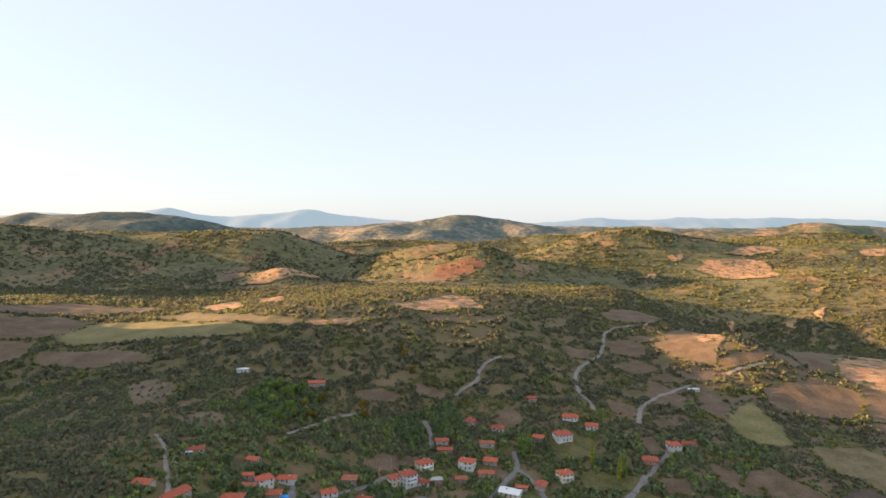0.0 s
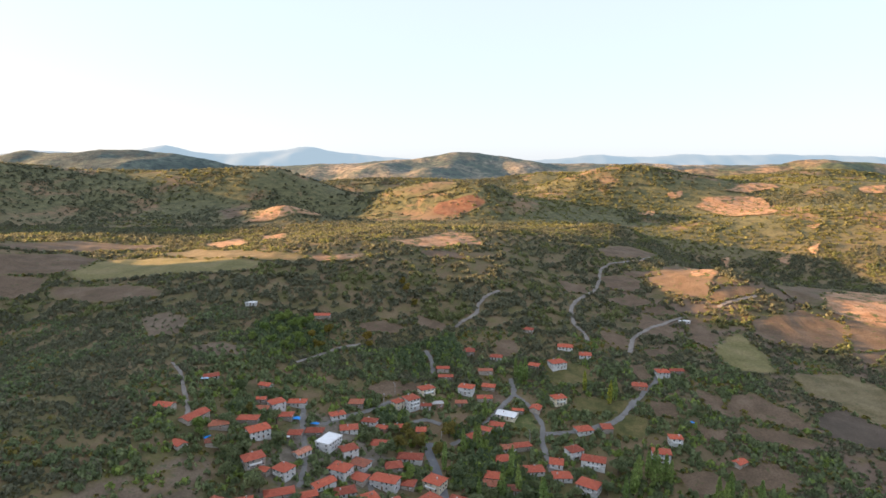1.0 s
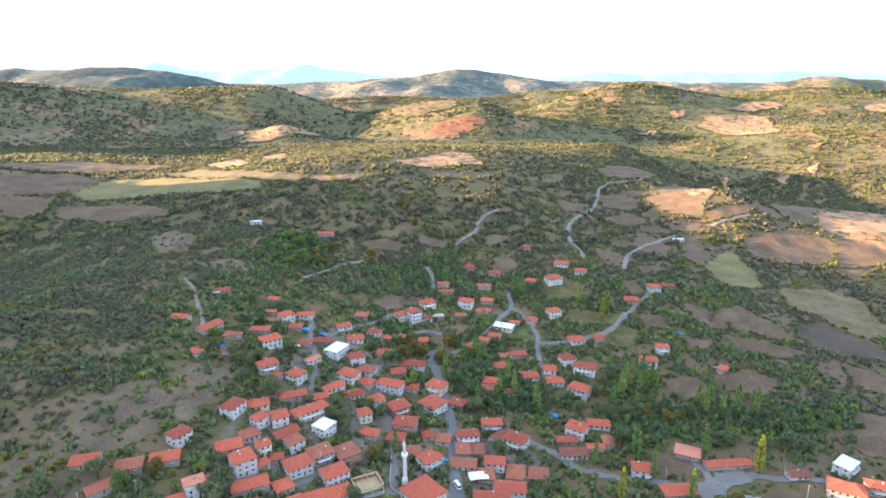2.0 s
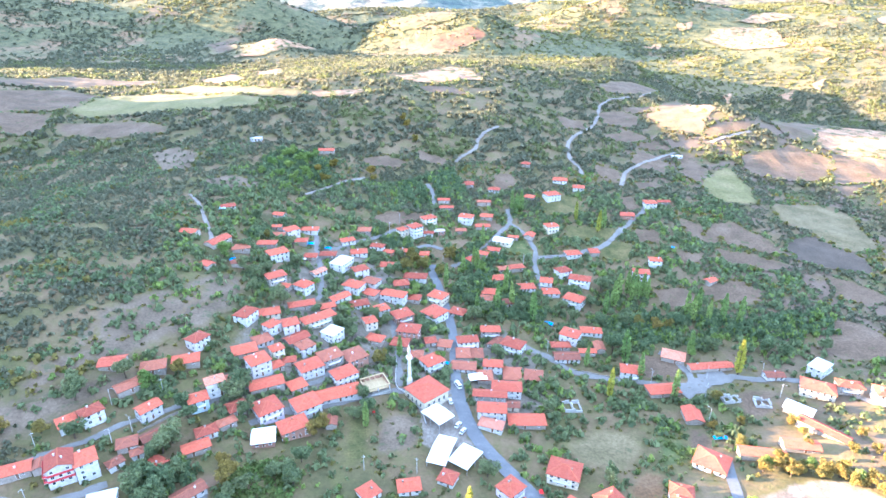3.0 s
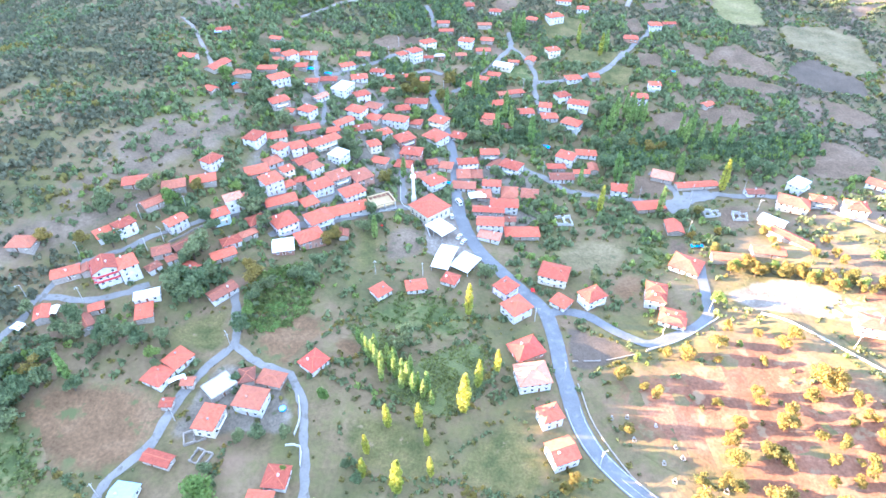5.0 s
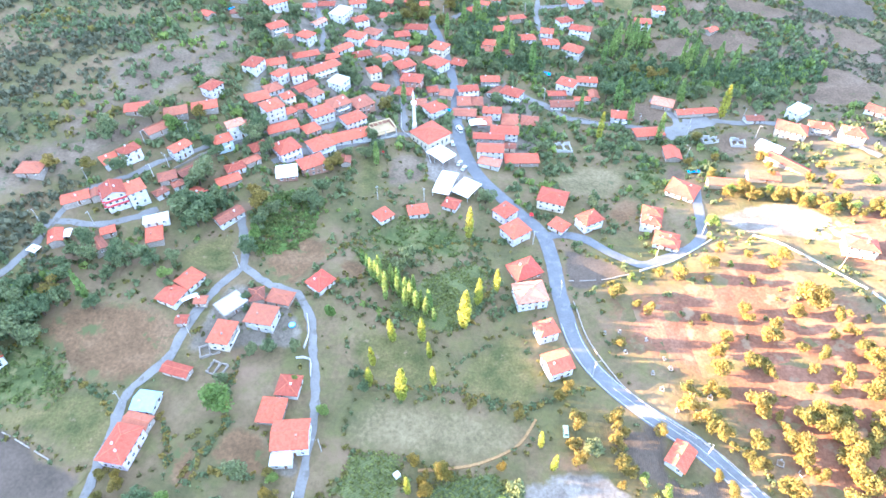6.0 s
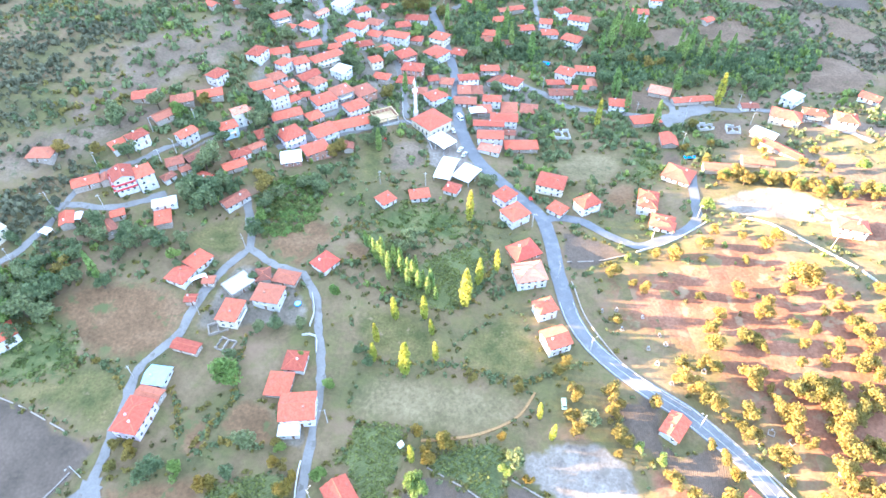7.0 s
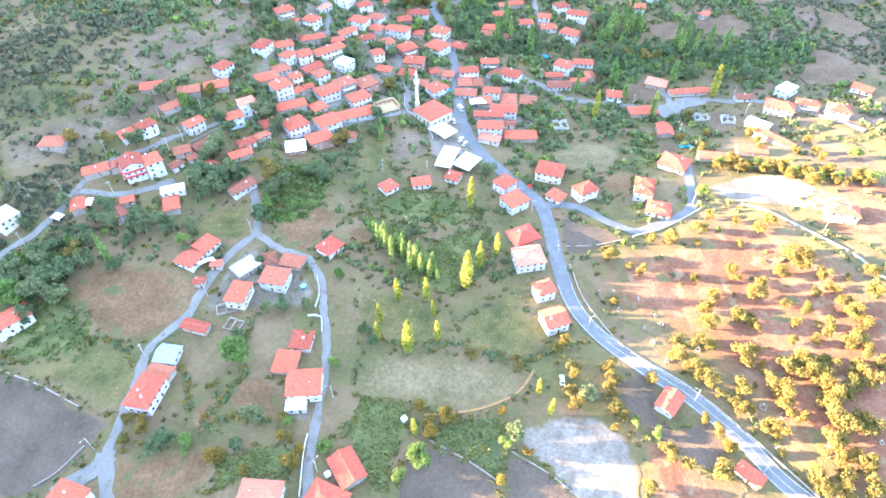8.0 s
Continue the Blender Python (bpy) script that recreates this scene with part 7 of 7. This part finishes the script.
plant("bright", -125.6, 175.3, 9.6)
plant("bright", -101.1, 190.2, 7.2)
plant("bright", -127.9, 281.5, 11.2)
plant("bright", -75.8, 270.7, 8.0)
plant("bright", -19.1, 282.2, 9.6)
plant("bright", -3.8, 223.7, 8.0)
plant("bright", 147.9, 247.4, 9.6)
plant("bright", 129.3, 234.5, 8.0)
plant("olive", -117.6, 186.6, 8.1)
plant("olive", -167.9, 146.0, 8.1)
plant("olive", -154.0, 147.3, 6.8)
plant("olive", -111.7, 314.1, 6.8)
plant("olive", -33.0, 215.5, 9.5)
plant("olive", -55.4, 163.3, 9.5)
plant("olive", -52.6, 168.9, 8.1)
plant("olive", -20.2, 320.1, 9.5)
plant("olive", -25.3, 311.4, 9.5)
plant("olive", -14.5, 314.2, 9.5)
plant("olive", 2.9, 328.6, 12.2)
plant("olive", -3.5, 308.0, 9.5)
plant("olive", 126.7, 197.7, 6.8)
plant("olive", 110.2, 264.8, 8.1)
plant("olive", 119.7, 262.3, 9.5)
plant("olive", 126.9, 263.5, 8.1)
plant("dark", -154.9, 171.6, 6.4)
plant("bright", -129.4, 178.7, 6.8)
plant("dark", -109.1, 167.8, 8.4)
plant("dark", -111.4, 142.4, 7.7)
plant("dark", -113.3, 134.5, 7.0)
plant("olive", -85.7, 144.1, 7.0)
plant("dark", -66.5, 140.6, 6.8)
plant("dark", -57.3, 148.4, 8.4)
plant("dark", -171.3, 100.2, 7.0)
plant("dark", -164.3, 87.2, 6.4)
plant("dark", -157.1, 89.6, 8.0)
plant("dark", -130.7, 103.1, 8.2)
plant("dark", -131.3, 95.8, 7.5)
plant("bright", -108.9, 96.0, 7.2)
plant("dark", -146.9, 105.1, 7.0)
plant("dark", -149.9, 99.8, 6.4)
plant("dark", -160.3, 112.5, 8.0)
plant("dark", -144.6, 112.4, 7.3)
plant("dark", -80.1, 123.8, 8.2)
plant("dark", -160.9, 77.5, 6.8)
plant("dark", -166.3, 75.1, 8.4)
plant("dark", -155.3, 79.1, 7.7)
plant("dark", -109.1, 105.4, 7.0)
plant("dark", -111.6, 271.7, 6.6)
plant("dark", -103.3, 274.8, 8.2)
plant("dark", -55.8, 250.7, 7.7)
plant("bright", -21.2, 289.3, 6.6)
plant("olive", -22.3, 325.1, 8.5)
plant("olive", -14.5, 320.2, 7.8)
plant("bright", -4.0, 312.9, 6.2)
plant("dark", -29.9, 322.9, 8.2)
plant("poplar", 18.4, 322.6, 15.0)
plant("poplar", 38.4, 304.4, 13.6)
plant("dark", 42.1, 294.4, 8.4)
plant("dark", 47.9, 286.7, 7.7)
plant("poplar", 51.4, 277.5, 14.5)
plant("poplar", 17.9, 272.7, 13.2)
plant("dark", -43.2, 349.2, 7.5)
plant("dark", -28.3, 379.5, 6.8)
plant("dark", -123.4, 336.1, 8.4)
plant("dark", -92.7, 253.9, 7.7)
plant("dark", -60.9, 280.2, 7.0)
plant("dark", 43.8, 282.8, 7.3)
plant("dark", 28.1, 266.8, 6.6)
plant("dark", -48.9, 232.0, 8.2)
plant("dark", -69.6, 247.6, 6.8)
plant("dark", -44.2, 310.2, 7.7)
plant("bright", -127.5, 436.6, 9.6)
plant("bright", -121.9, 442.2, 11.2)
plant("bright", -114.7, 428.2, 11.2)
plant("bright", -121.3, 417.5, 9.6)
plant("bright", -110.1, 438.5, 9.6)
plant("bright", -104.9, 446.8, 9.6)
plant("bright", -135.1, 420.8, 9.6)
plant("bright", -124.6, 402.7, 9.6)
plant("bright", -113.7, 400.8, 9.6)
plant("bright", -108.0, 414.3, 9.6)
plant("bright", -102.5, 407.3, 9.6)
plant("bright", -138.0, 405.8, 8.0)
plant("bright", -108.6, 395.2, 8.0)
plant("gold", -91.9, 406.8, 9.6)
plant("gold", -88.9, 431.0, 9.6)
plant("gold", -99.8, 421.7, 9.6)
plant("gold", -60.1, 431.9, 9.6)
plant("gold", -57.3, 424.3, 8.0)
plant("gold", -41.0, 540.1, 11.2)
plant("gold", -35.2, 529.0, 9.6)
plant("gold", -26.2, 497.9, 9.6)


# ---- scrub, hedges and far woods: uncountable ----
def inside(poly, x, y):
    """Which of the points x, y lie in the outline."""
    r = np.zeros(len(x), bool)
    px, py = poly[:, 0], poly[:, 1]
    lo, hi = poly.min(0), poly.max(0)
    near = np.nonzero((x > lo[0]) & (x < hi[0]) & (y > lo[1]) & (y < hi[1]))[0]
    if not len(near):
        return r
    sx, sy = x[near], y[near]
    c = np.zeros(len(near), bool)
    j = len(poly) - 1
    for i in range(len(poly)):
        if py[i] != py[j]:
            c ^= ((py[i] > sy) != (py[j] > sy)) & (sx < (px[j] - px[i]) * (sy - py[i]) / (py[j] - py[i]) + px[i])
        j = i
    r[near] = c
    return r


def swirl(x, y, size, seed):
    """A cheap smooth noise between about -1 and 1."""
    g = np.random.default_rng(seed)
    v = 0
    for k in range(5):
        a, p = g.uniform(0, 6.283, 2)
        wl = size * g.uniform(0.6, 1.6)
        v = v + np.sin((x * np.cos(a) + y * np.sin(a)) / wl * 6.283 + p + 1.2 * np.sin((x * np.sin(a) - y * np.cos(a)) / wl * 4.1 + 2 * p))
    return v / 2.6


CLEAR = np.array(KEEP_CLEAR)


def free(x, y, fields=True, margin=0.0):
    """Which points lie on neither road, house nor open field."""
    ok = np.ones(len(x), bool)
    cell = {}
    for i, (cx, cy, r) in enumerate(CLEAR):
        for a in range(int((cx - r - 3) // 12), int((cx + r + 3) // 12) + 1):
            for b in range(int((cy - r - 3) // 12), int((cy + r + 3) // 12) + 1):
                cell.setdefault((a, b), []).append(i)
    keys = np.stack([x // 12, y // 12], 1).astype(int)
    for i, (a, b) in enumerate(map(tuple, keys)):
        for j in cell.get((a, b), ()):
            if (x[i] - CLEAR[j, 0]) ** 2 + (y[i] - CLEAR[j, 1]) ** 2 < (CLEAR[j, 2] + margin) ** 2:
                ok[i] = False
                break
    if fields:
        for kind, poly in FIELD_AREAS:
            if kind == "yard":
                continue
            hit = inside(poly, x, y)
            if poly[:, 1].mean() > 880:  # far clearings are half grown over
                hit &= np.sin(x * 0.31) * np.cos(y * 0.23) < 0.35
            if kind in ("slope", "bare"):  # worn slopes keep a few bushes
                hit &= np.sin(x * 0.9 + 2 * np.sin(y * 0.21)) * np.cos(y * 0.8) < 0.45
            ok &= ~hit
    return ok


def thicket(name, says, x, y, r, high, leaf, sprays, size, seed, category="scrub", flat=0.5):
    """Bushes at x, y with radius r and height high, each of a number of leaf sprays, joined as one growth."""
    g = np.random.default_rng(seed)
    shapes = []
    for k in range(10):
        d = g.normal(size=(sprays, 3))
        d /= np.linalg.norm(d, axis=1, keepdims=True)
        d[:, 2] = np.abs(d[:, 2])
        d *= g.uniform(0.6, 1.1, (sprays, 1))
        d[:, :2] *= 1 + 0.35 * np.sin(2 * np.arctan2(d[:, 1:2], d[:, 0:1]) + g.uniform(0, 6))
        shapes.append(leaf_quads(g, d, size, flat))
    shapes = np.array(shapes)
    pick = g.integers(0, 10, len(x))
    q = shapes[pick]
    a = g.uniform(0, 6.283, len(x))[:, None, None]
    qx = (q[..., 0] * np.cos(a) - q[..., 1] * np.sin(a)) * r[:, None, None] + x[:, None, None]
    qy = (q[..., 0] * np.sin(a) + q[..., 1] * np.cos(a)) * r[:, None, None] + y[:, None, None]
    qz = q[..., 2] * high[:, None, None] + (land(x, y) + 0.1)[:, None, None]
    v = np.stack([qx, qy, qz], -1).reshape(-1, 3)
    return tagged(new(name, solid(name, v, np.arange(len(v)).reshape(-1, 4), [leaf])), says, category, kind="stuff")


def spread(seed, n, x0, x1, y0, y1, keep):
    g = np.random.default_rng(seed)
    x, y = g.uniform(x0, x1, n), g.uniform(y0, y1, n)
    p = keep(x, y)
    m = g.uniform(0, 1, n) < p
    x, y = x[m] * SCALE, y[m] * SCALE
    m = free(x, y)
    return x[m], y[m], g


def wild(x, y):
    """How thickly scrub grows: dense on the slopes, thinner in the village and on the eastern pasture."""
    p = np.clip(0.62 + 0.55 * swirl(x, y, 30, 5) + 0.35 * swirl(x, y, 10, 6), 0.03, 1)
    village = (x > -118) & (x < 130) & (y > 60) & (y < 290)
    south = (y < 62) | ((x > 40) & (y < 125))
    p = np.where(village, 0.7 * p, p)
    p = np.where(south, 0.16 * p, p)
    p = np.where((x > 115) & (y < 470), 0.7 * p, p)
    return np.where((x < -112) & (y < 130) & (y > 60), 0.6 * p, p)


def plateau(x, y):
    return np.where((y > 440) & (y < 640) & (x < 120), 0.5, 1.0)


# scrub on the slopes round the village, bush beside bush
def slopes(x, y):
    p = np.clip(1.0 + 0.5 * swirl(x, y, 34, 5) + 0.3 * swirl(x, y, 10, 6), 0.05, 1)
    p = np.where((x > -118) & (x < 130) & (y < 290), 0, p)
    p = np.where((y < 62) | ((x > 40) & (y < 125)), 0.1 * p, p)
    p = np.where((x > 112 + 18 * np.sin(y / 31)) & (y > 160), 0.7 * p, p)  # the eastern valley is mostly tilled
    p = np.where((x > 105) & (y < 190), 0.15 * p, p)  # the sunny eastern terraces are nearly bare
    return p * (np.abs(x) < 0.8 * (y + 110))


x, y, g = spread(11, 82000, -330, 330, -40, 360, slopes)
r = g.uniform(0.65, 1.75, len(x)) * (1 + 0.3 * swirl(x, y, 40, 9))
sel = swirl(x, y, 60, 21) + g.normal(0, 0.45, len(x))
for name, says, leaf, m in (
    ("scrub", "dark oak scrub covering the slopes", "scrub", sel < 0.35),
    ("green_scrub", "green bushes among the scrub", "dark", (sel >= 0.35) & (sel < 1.1)),
    ("dry_scrub", "dry olive-green bushes among the scrub", "olive", (sel >= 1.1) & (sel < 1.6)),
    ("bright_scrub", "fresh green bushes among the scrub", "bright", sel >= 1.6),
):
    thicket(name, says, x[m], y[m], r[m], r[m] * 1.2, LEAF[leaf], 14, 0.46, 31, "scrub", 0.8)
# thinner growth in and below the village
x, y, g = spread(15, 11000, -125, 175, -60, 300, lambda x, y: np.where(y < 62, 0.55, 0.6) * np.clip(0.5 + 0.6 * swirl(x, y, 24, 25), 0, 1) * np.where((x > 45) & (y < 125), 0.4, 1))
r = g.uniform(0.35, 1.2, len(x))
m = g.uniform(0, 1, len(x)) < 0.65
thicket("weeds", "low green weeds and bushes", x[m], y[m], r[m], r[m] * 1.0, LEAF["weed"], 18, 0.42, 47)
thicket("dry_weeds", "low dry bushes and weeds", x[~m], y[~m], r[~m], r[~m] * 0.9, LEAF["olive"], 18, 0.42, 48)
# gardens between the houses
x, y, g = spread(14, 26000, -125, 175, 60, 325, lambda x, y: np.clip(0.55 + 0.6 * swirl(x, y, 22, 15), 0, 1) * np.where(y > 120, 0.8, 0.3) * np.where((x > 100) & (y < 185), 0.25, 1))
r = g.uniform(0.7, 2.1, len(x)) * np.where(y > 160, 1.1, 0.8)
sel = g.uniform(0, 1, len(x)) + 0.25 * swirl(x, y, 35, 16)
thicket("garden_bushes", "green garden bushes between the houses", x[sel < 0.8], y[sel < 0.8], r[sel < 0.8], r[sel < 0.8] * 1.4, LEAF["dark"], 15, 0.48, 45, "bushes")
thicket("bright_garden_bushes", "fresh green garden bushes between the houses", x[sel >= 0.8], y[sel >= 0.8], r[sel >= 0.8] * 0.9, r[sel >= 0.8] * 1.3, LEAF["bright"], 15, 0.48, 46, "bushes")
# hedges and weeds along the field edges
hx, hy = [], []
g = np.random.default_rng(41)
for kind, poly in FIELD_AREAS:
    if kind in ("yard", "pale", "orange"):
        continue
    nxt = np.roll(poly, -1, 0)
    for a, b in zip(poly, nxt):
        if b[1] > 840 or g.uniform() < 0.5:
            continue
        for _ in range(1 + int(np.linalg.norm(b - a) / 2.2)):
            q = a + (b - a) * g.uniform() + g.normal(0, 0.7, 2)
            hx.append(q[0])
            hy.append(q[1])
x, y = np.array(hx), np.array(hy)
m = free(x, y, False, 0.5)
x, y = x[m], y[m]
r = g.uniform(0.35, 1.25, len(x)) * np.clip(y / 220, 0.75, 1.5)
m = g.uniform(0, 1, len(x)) < 0.6
thicket("hedge", "green hedge bushes along the field edges", x[m], y[m], r[m], r[m] * 1.15, LEAF["dark"], 22, 0.4, 42, "hedge")
thicket("dry_hedge", "dry olive-green hedge bushes along fields", x[~m], y[~m], r[~m], r[~m] * 1.1, LEAF["olive"], 22, 0.4, 43, "hedge")
# hedges and overgrown ditches between the gardens
HEDGE_ROWS = (
    ((-34.7, 59.8), (-25.1, 52), (-7.3, 51.8), (6, 49), (20.5, 45.2), (31, 47.1), (43.4, 51.5)),
    ((0.9, 76.6), (6.6, 81.4), (13.9, 93.8), (17, 100.8)),
    ((-51.6, 99), (-42.5, 98.8), (-32.5, 102.9), (-27.5, 107.1)),
    ((-17.2, 114.2), (-2.7, 120.4), (8.4, 121.4), (13.3, 111), (14.3, 99.1)),
    ((-50.3, 109.1), (-42.5, 118.6), (-33, 122.9)),
    ((-75.3, 63.4), (-76, 49.4), (-75.1, 36.8), (-81.3, 27.1), (-84.5, 21.5)),
    ((-97.8, 43.1), (-92.9, 36), (-90.5, 25.8)),
    ((-84.4, 20.4), (-72.8, 23.2), (-61.9, 22.2)),
    ((-145.4, 72.3), (-152.6, 67.3), (-155.5, 58.2)),
    ((-127.7, 54.9), (-118.2, 48.5), (-113.2, 42.8)),
)
g = np.random.default_rng(91)
q = np.array([p + Vector((g.normal(0, 0.6), g.normal(0, 0.6))) for pts in HEDGE_ROWS for p in smooth_line(pts, 0.8)])
q = q[free(q[:, 0], q[:, 1], False, 0.3)]
r = g.uniform(0.4, 1.15, len(q))
m = g.uniform(0, 1, len(q)) < 0.6
thicket("garden_hedge", "overgrown green hedges between the gardens", q[m, 0], q[m, 1], r[m], r[m] * 1.1, LEAF["dark"], 24, 0.38, 92, "hedge")
thicket("dry_garden_hedge", "dry bushes and weeds along garden ditches", q[~m, 0], q[~m, 1], r[~m], r[~m], LEAF["olive"], 24, 0.38, 93, "hedge")
# groves and overgrown gardens, taller than the scrub
GROVES = (
    ((-180, 84), (-165, 90), (-152, 97), (-145, 85), (-153, 74), (-165, 66), (-174, 67)),
    ((-119, 137), (-103, 144), (-93, 141), (-95, 128), (-108, 122)),
    ((-1, 298), (22, 309), (50, 294), (58, 269), (30, 267), (3, 287)),
    ((93, 268), (125, 281), (137, 260), (112, 241), (90, 250)),
    ((139, 269), (177, 269), (220, 273), (218, 251), (180, 247), (145, 253)),
    ((0, 340), (32, 353), (42, 324), (58, 274), (37, 264), (21, 293)),
    ((-50, 349), (-27, 352), (-23, 336), (-41, 323)),
    ((-128, 316), (-99, 345), (-86, 333), (-110, 298)),
    ((-40, 423), (6, 455), (19, 420), (-20, 389)),
    ((-147, 425), (-133, 452), (-96, 443), (-89, 411), (-127, 393)),
)
gx, gy = [], []
g = np.random.default_rng(71)
for poly in GROVES:
    poly = np.array(poly, float)
    lo, hi = poly.min(0), poly.max(0)
    q = g.uniform(lo, hi, (int(0.13 * np.prod(hi - lo)), 2))
    q = q[inside(poly, q[:, 0], q[:, 1])]
    gx.append(q[:, 0])
    gy.append(q[:, 1])
x, y = np.concatenate(gx), np.concatenate(gy)
m = free(x, y, False, 0.6)
x, y = x[m], y[m]
r = g.uniform(1.3, 2.8, len(x))
sel = g.uniform(0, 1, len(x))
thicket("grove", "dense green trees and overgrown gardens", x[sel < 0.75], y[sel < 0.75], r[sel < 0.75], r[sel < 0.75] * 1.7, LEAF["dark"], 44, 0.27, 72, "trees")
thicket("bright_grove", "fresh green trees in overgrown gardens", x[sel >= 0.75], y[sel >= 0.75], r[sel >= 0.75] * 0.8, r[sel >= 0.75] * 1.5, LEAF["bright"], 40, 0.28, 73, "trees")
# the overgrown garden west of the green field, low and tangled
poly = np.array(((-85, 131), (-78, 143), (-64, 150), (-55, 142), (-59, 122), (-68, 111), (-80, 112)), float)
g = np.random.default_rng(77)
q = g.uniform(poly.min(0), poly.max(0), (520, 2))
q = q[inside(poly, q[:, 0], q[:, 1])]
q = q[free(q[:, 0], q[:, 1], False, 0.6)]
r = g.uniform(0.8, 2.0, len(q))
m = g.uniform(0, 1, len(q)) < 0.5
thicket("overgrown_garden", "tangled green growth in a garden", q[m, 0], q[m, 1], r[m], r[m] * 0.9, LEAF["crop"], 30, 0.3, 78, "bushes")
thicket("bright_overgrown_garden", "tangled fresh green growth in a garden", q[~m, 0], q[~m, 1], r[~m] * 0.9, r[~m] * 0.7, LEAF["bright"], 30, 0.3, 79, "bushes")
# leafy rows and beds in the gardens
g = np.random.default_rng(61)
rows, beds = [], []
for kind, poly in FIELD_AREAS:
    if kind not in ("crop", "crop_b", "lush") or poly[:, 1].mean() > 300:
        continue
    lo, hi = poly.min(0), poly.max(0)
    if kind == "lush":
        n = int(0.45 * np.prod(hi - lo))
        q = g.uniform(lo, hi, (n, 2))
        q = q[(swirl(q[:, 0], q[:, 1], 9, 3) + g.normal(0, 0.4, n) > -0.1)]
    else:
        a, mid, half = radians(60 if kind == "crop" else 122), (lo + hi) / 2, np.linalg.norm(hi - lo) / 2
        u, v = np.meshgrid(np.arange(-half, half, 1.5), np.arange(-half, half, 0.75))
        u, v = u.ravel() + g.normal(0, 0.16, u.size), v.ravel() + g.normal(0, 0.3, u.size)
        q = np.stack([mid[0] + u * math.cos(a) - v * math.sin(a), mid[1] + u * math.sin(a) + v * math.cos(a)], 1)
        q = q[(swirl(q[:, 0], q[:, 1], 12, 4) + g.normal(0, 0.4, len(q)) > -0.6)]
    q = q[inside(poly, q[:, 0], q[:, 1])]
    (beds if kind == "lush" else rows).append(q)
for name, says, pts, leaf, lo, hi in (("crop_plants", "leafy green crops growing in garden rows", rows, "crop", 0.4, 0.75), ("garden_plants", "lush green plants in the gardens", beds, "crop", 0.4, 1.2)):
    q = np.concatenate(pts)
    r = g.uniform(lo, hi, len(q))
    thicket(name, says, q[:, 0], q[:, 1], r, r * 0.9, LEAF[leaf], 8, 0.5, 62, "crops")
# woods on the hills ahead
x, y, g = spread(12, 66000, -620, 620, 355, 820, lambda x, y: wild(x, y) * plateau(x, y) * (np.abs(x) < y * 0.85))
r = g.uniform(1.3, 3.2, len(x))
sel = swirl(x, y, 110, 22) + g.normal(0, 0.5, len(x))
thicket("hill_scrub", "dark oak woods on the hills", x[sel < 0.5], y[sel < 0.5], r[sel < 0.5], r[sel < 0.5] * 1.3, LEAF["scrub"], 16, 0.42, 32, "woods", 1.1)
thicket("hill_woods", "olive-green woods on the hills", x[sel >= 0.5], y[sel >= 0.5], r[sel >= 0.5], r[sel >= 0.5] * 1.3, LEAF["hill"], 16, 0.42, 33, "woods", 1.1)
# far woods
x, y, g = spread(13, 110000, -1900, 1900, 800, 2000, lambda x, y: np.clip(0.62 + 0.6 * swirl(x, y, 210, 7) + 0.3 * swirl(x, y, 70, 8), 0.05, 1) * (np.abs(x) < y * 0.85) * np.clip(1500 / y, 0.5, 1))
r = g.uniform(1.9, 4.2, len(x)) * (y / 1300) ** 0.5
# more of the paler leaf eastward: the hills' sunlit side is painted in
sel = swirl(x, y, 500, 23) + g.normal(0, 0.5, len(x)) + np.clip(x / 300, -0.6, 1)
thicket("far_woods", "dark woods on the far hills", x[sel < 0.6], y[sel < 0.6], r[sel < 0.6], r[sel < 0.6] * 0.9, LEAF["scrub"], 9, 0.6, 34, "woods", 1.3)
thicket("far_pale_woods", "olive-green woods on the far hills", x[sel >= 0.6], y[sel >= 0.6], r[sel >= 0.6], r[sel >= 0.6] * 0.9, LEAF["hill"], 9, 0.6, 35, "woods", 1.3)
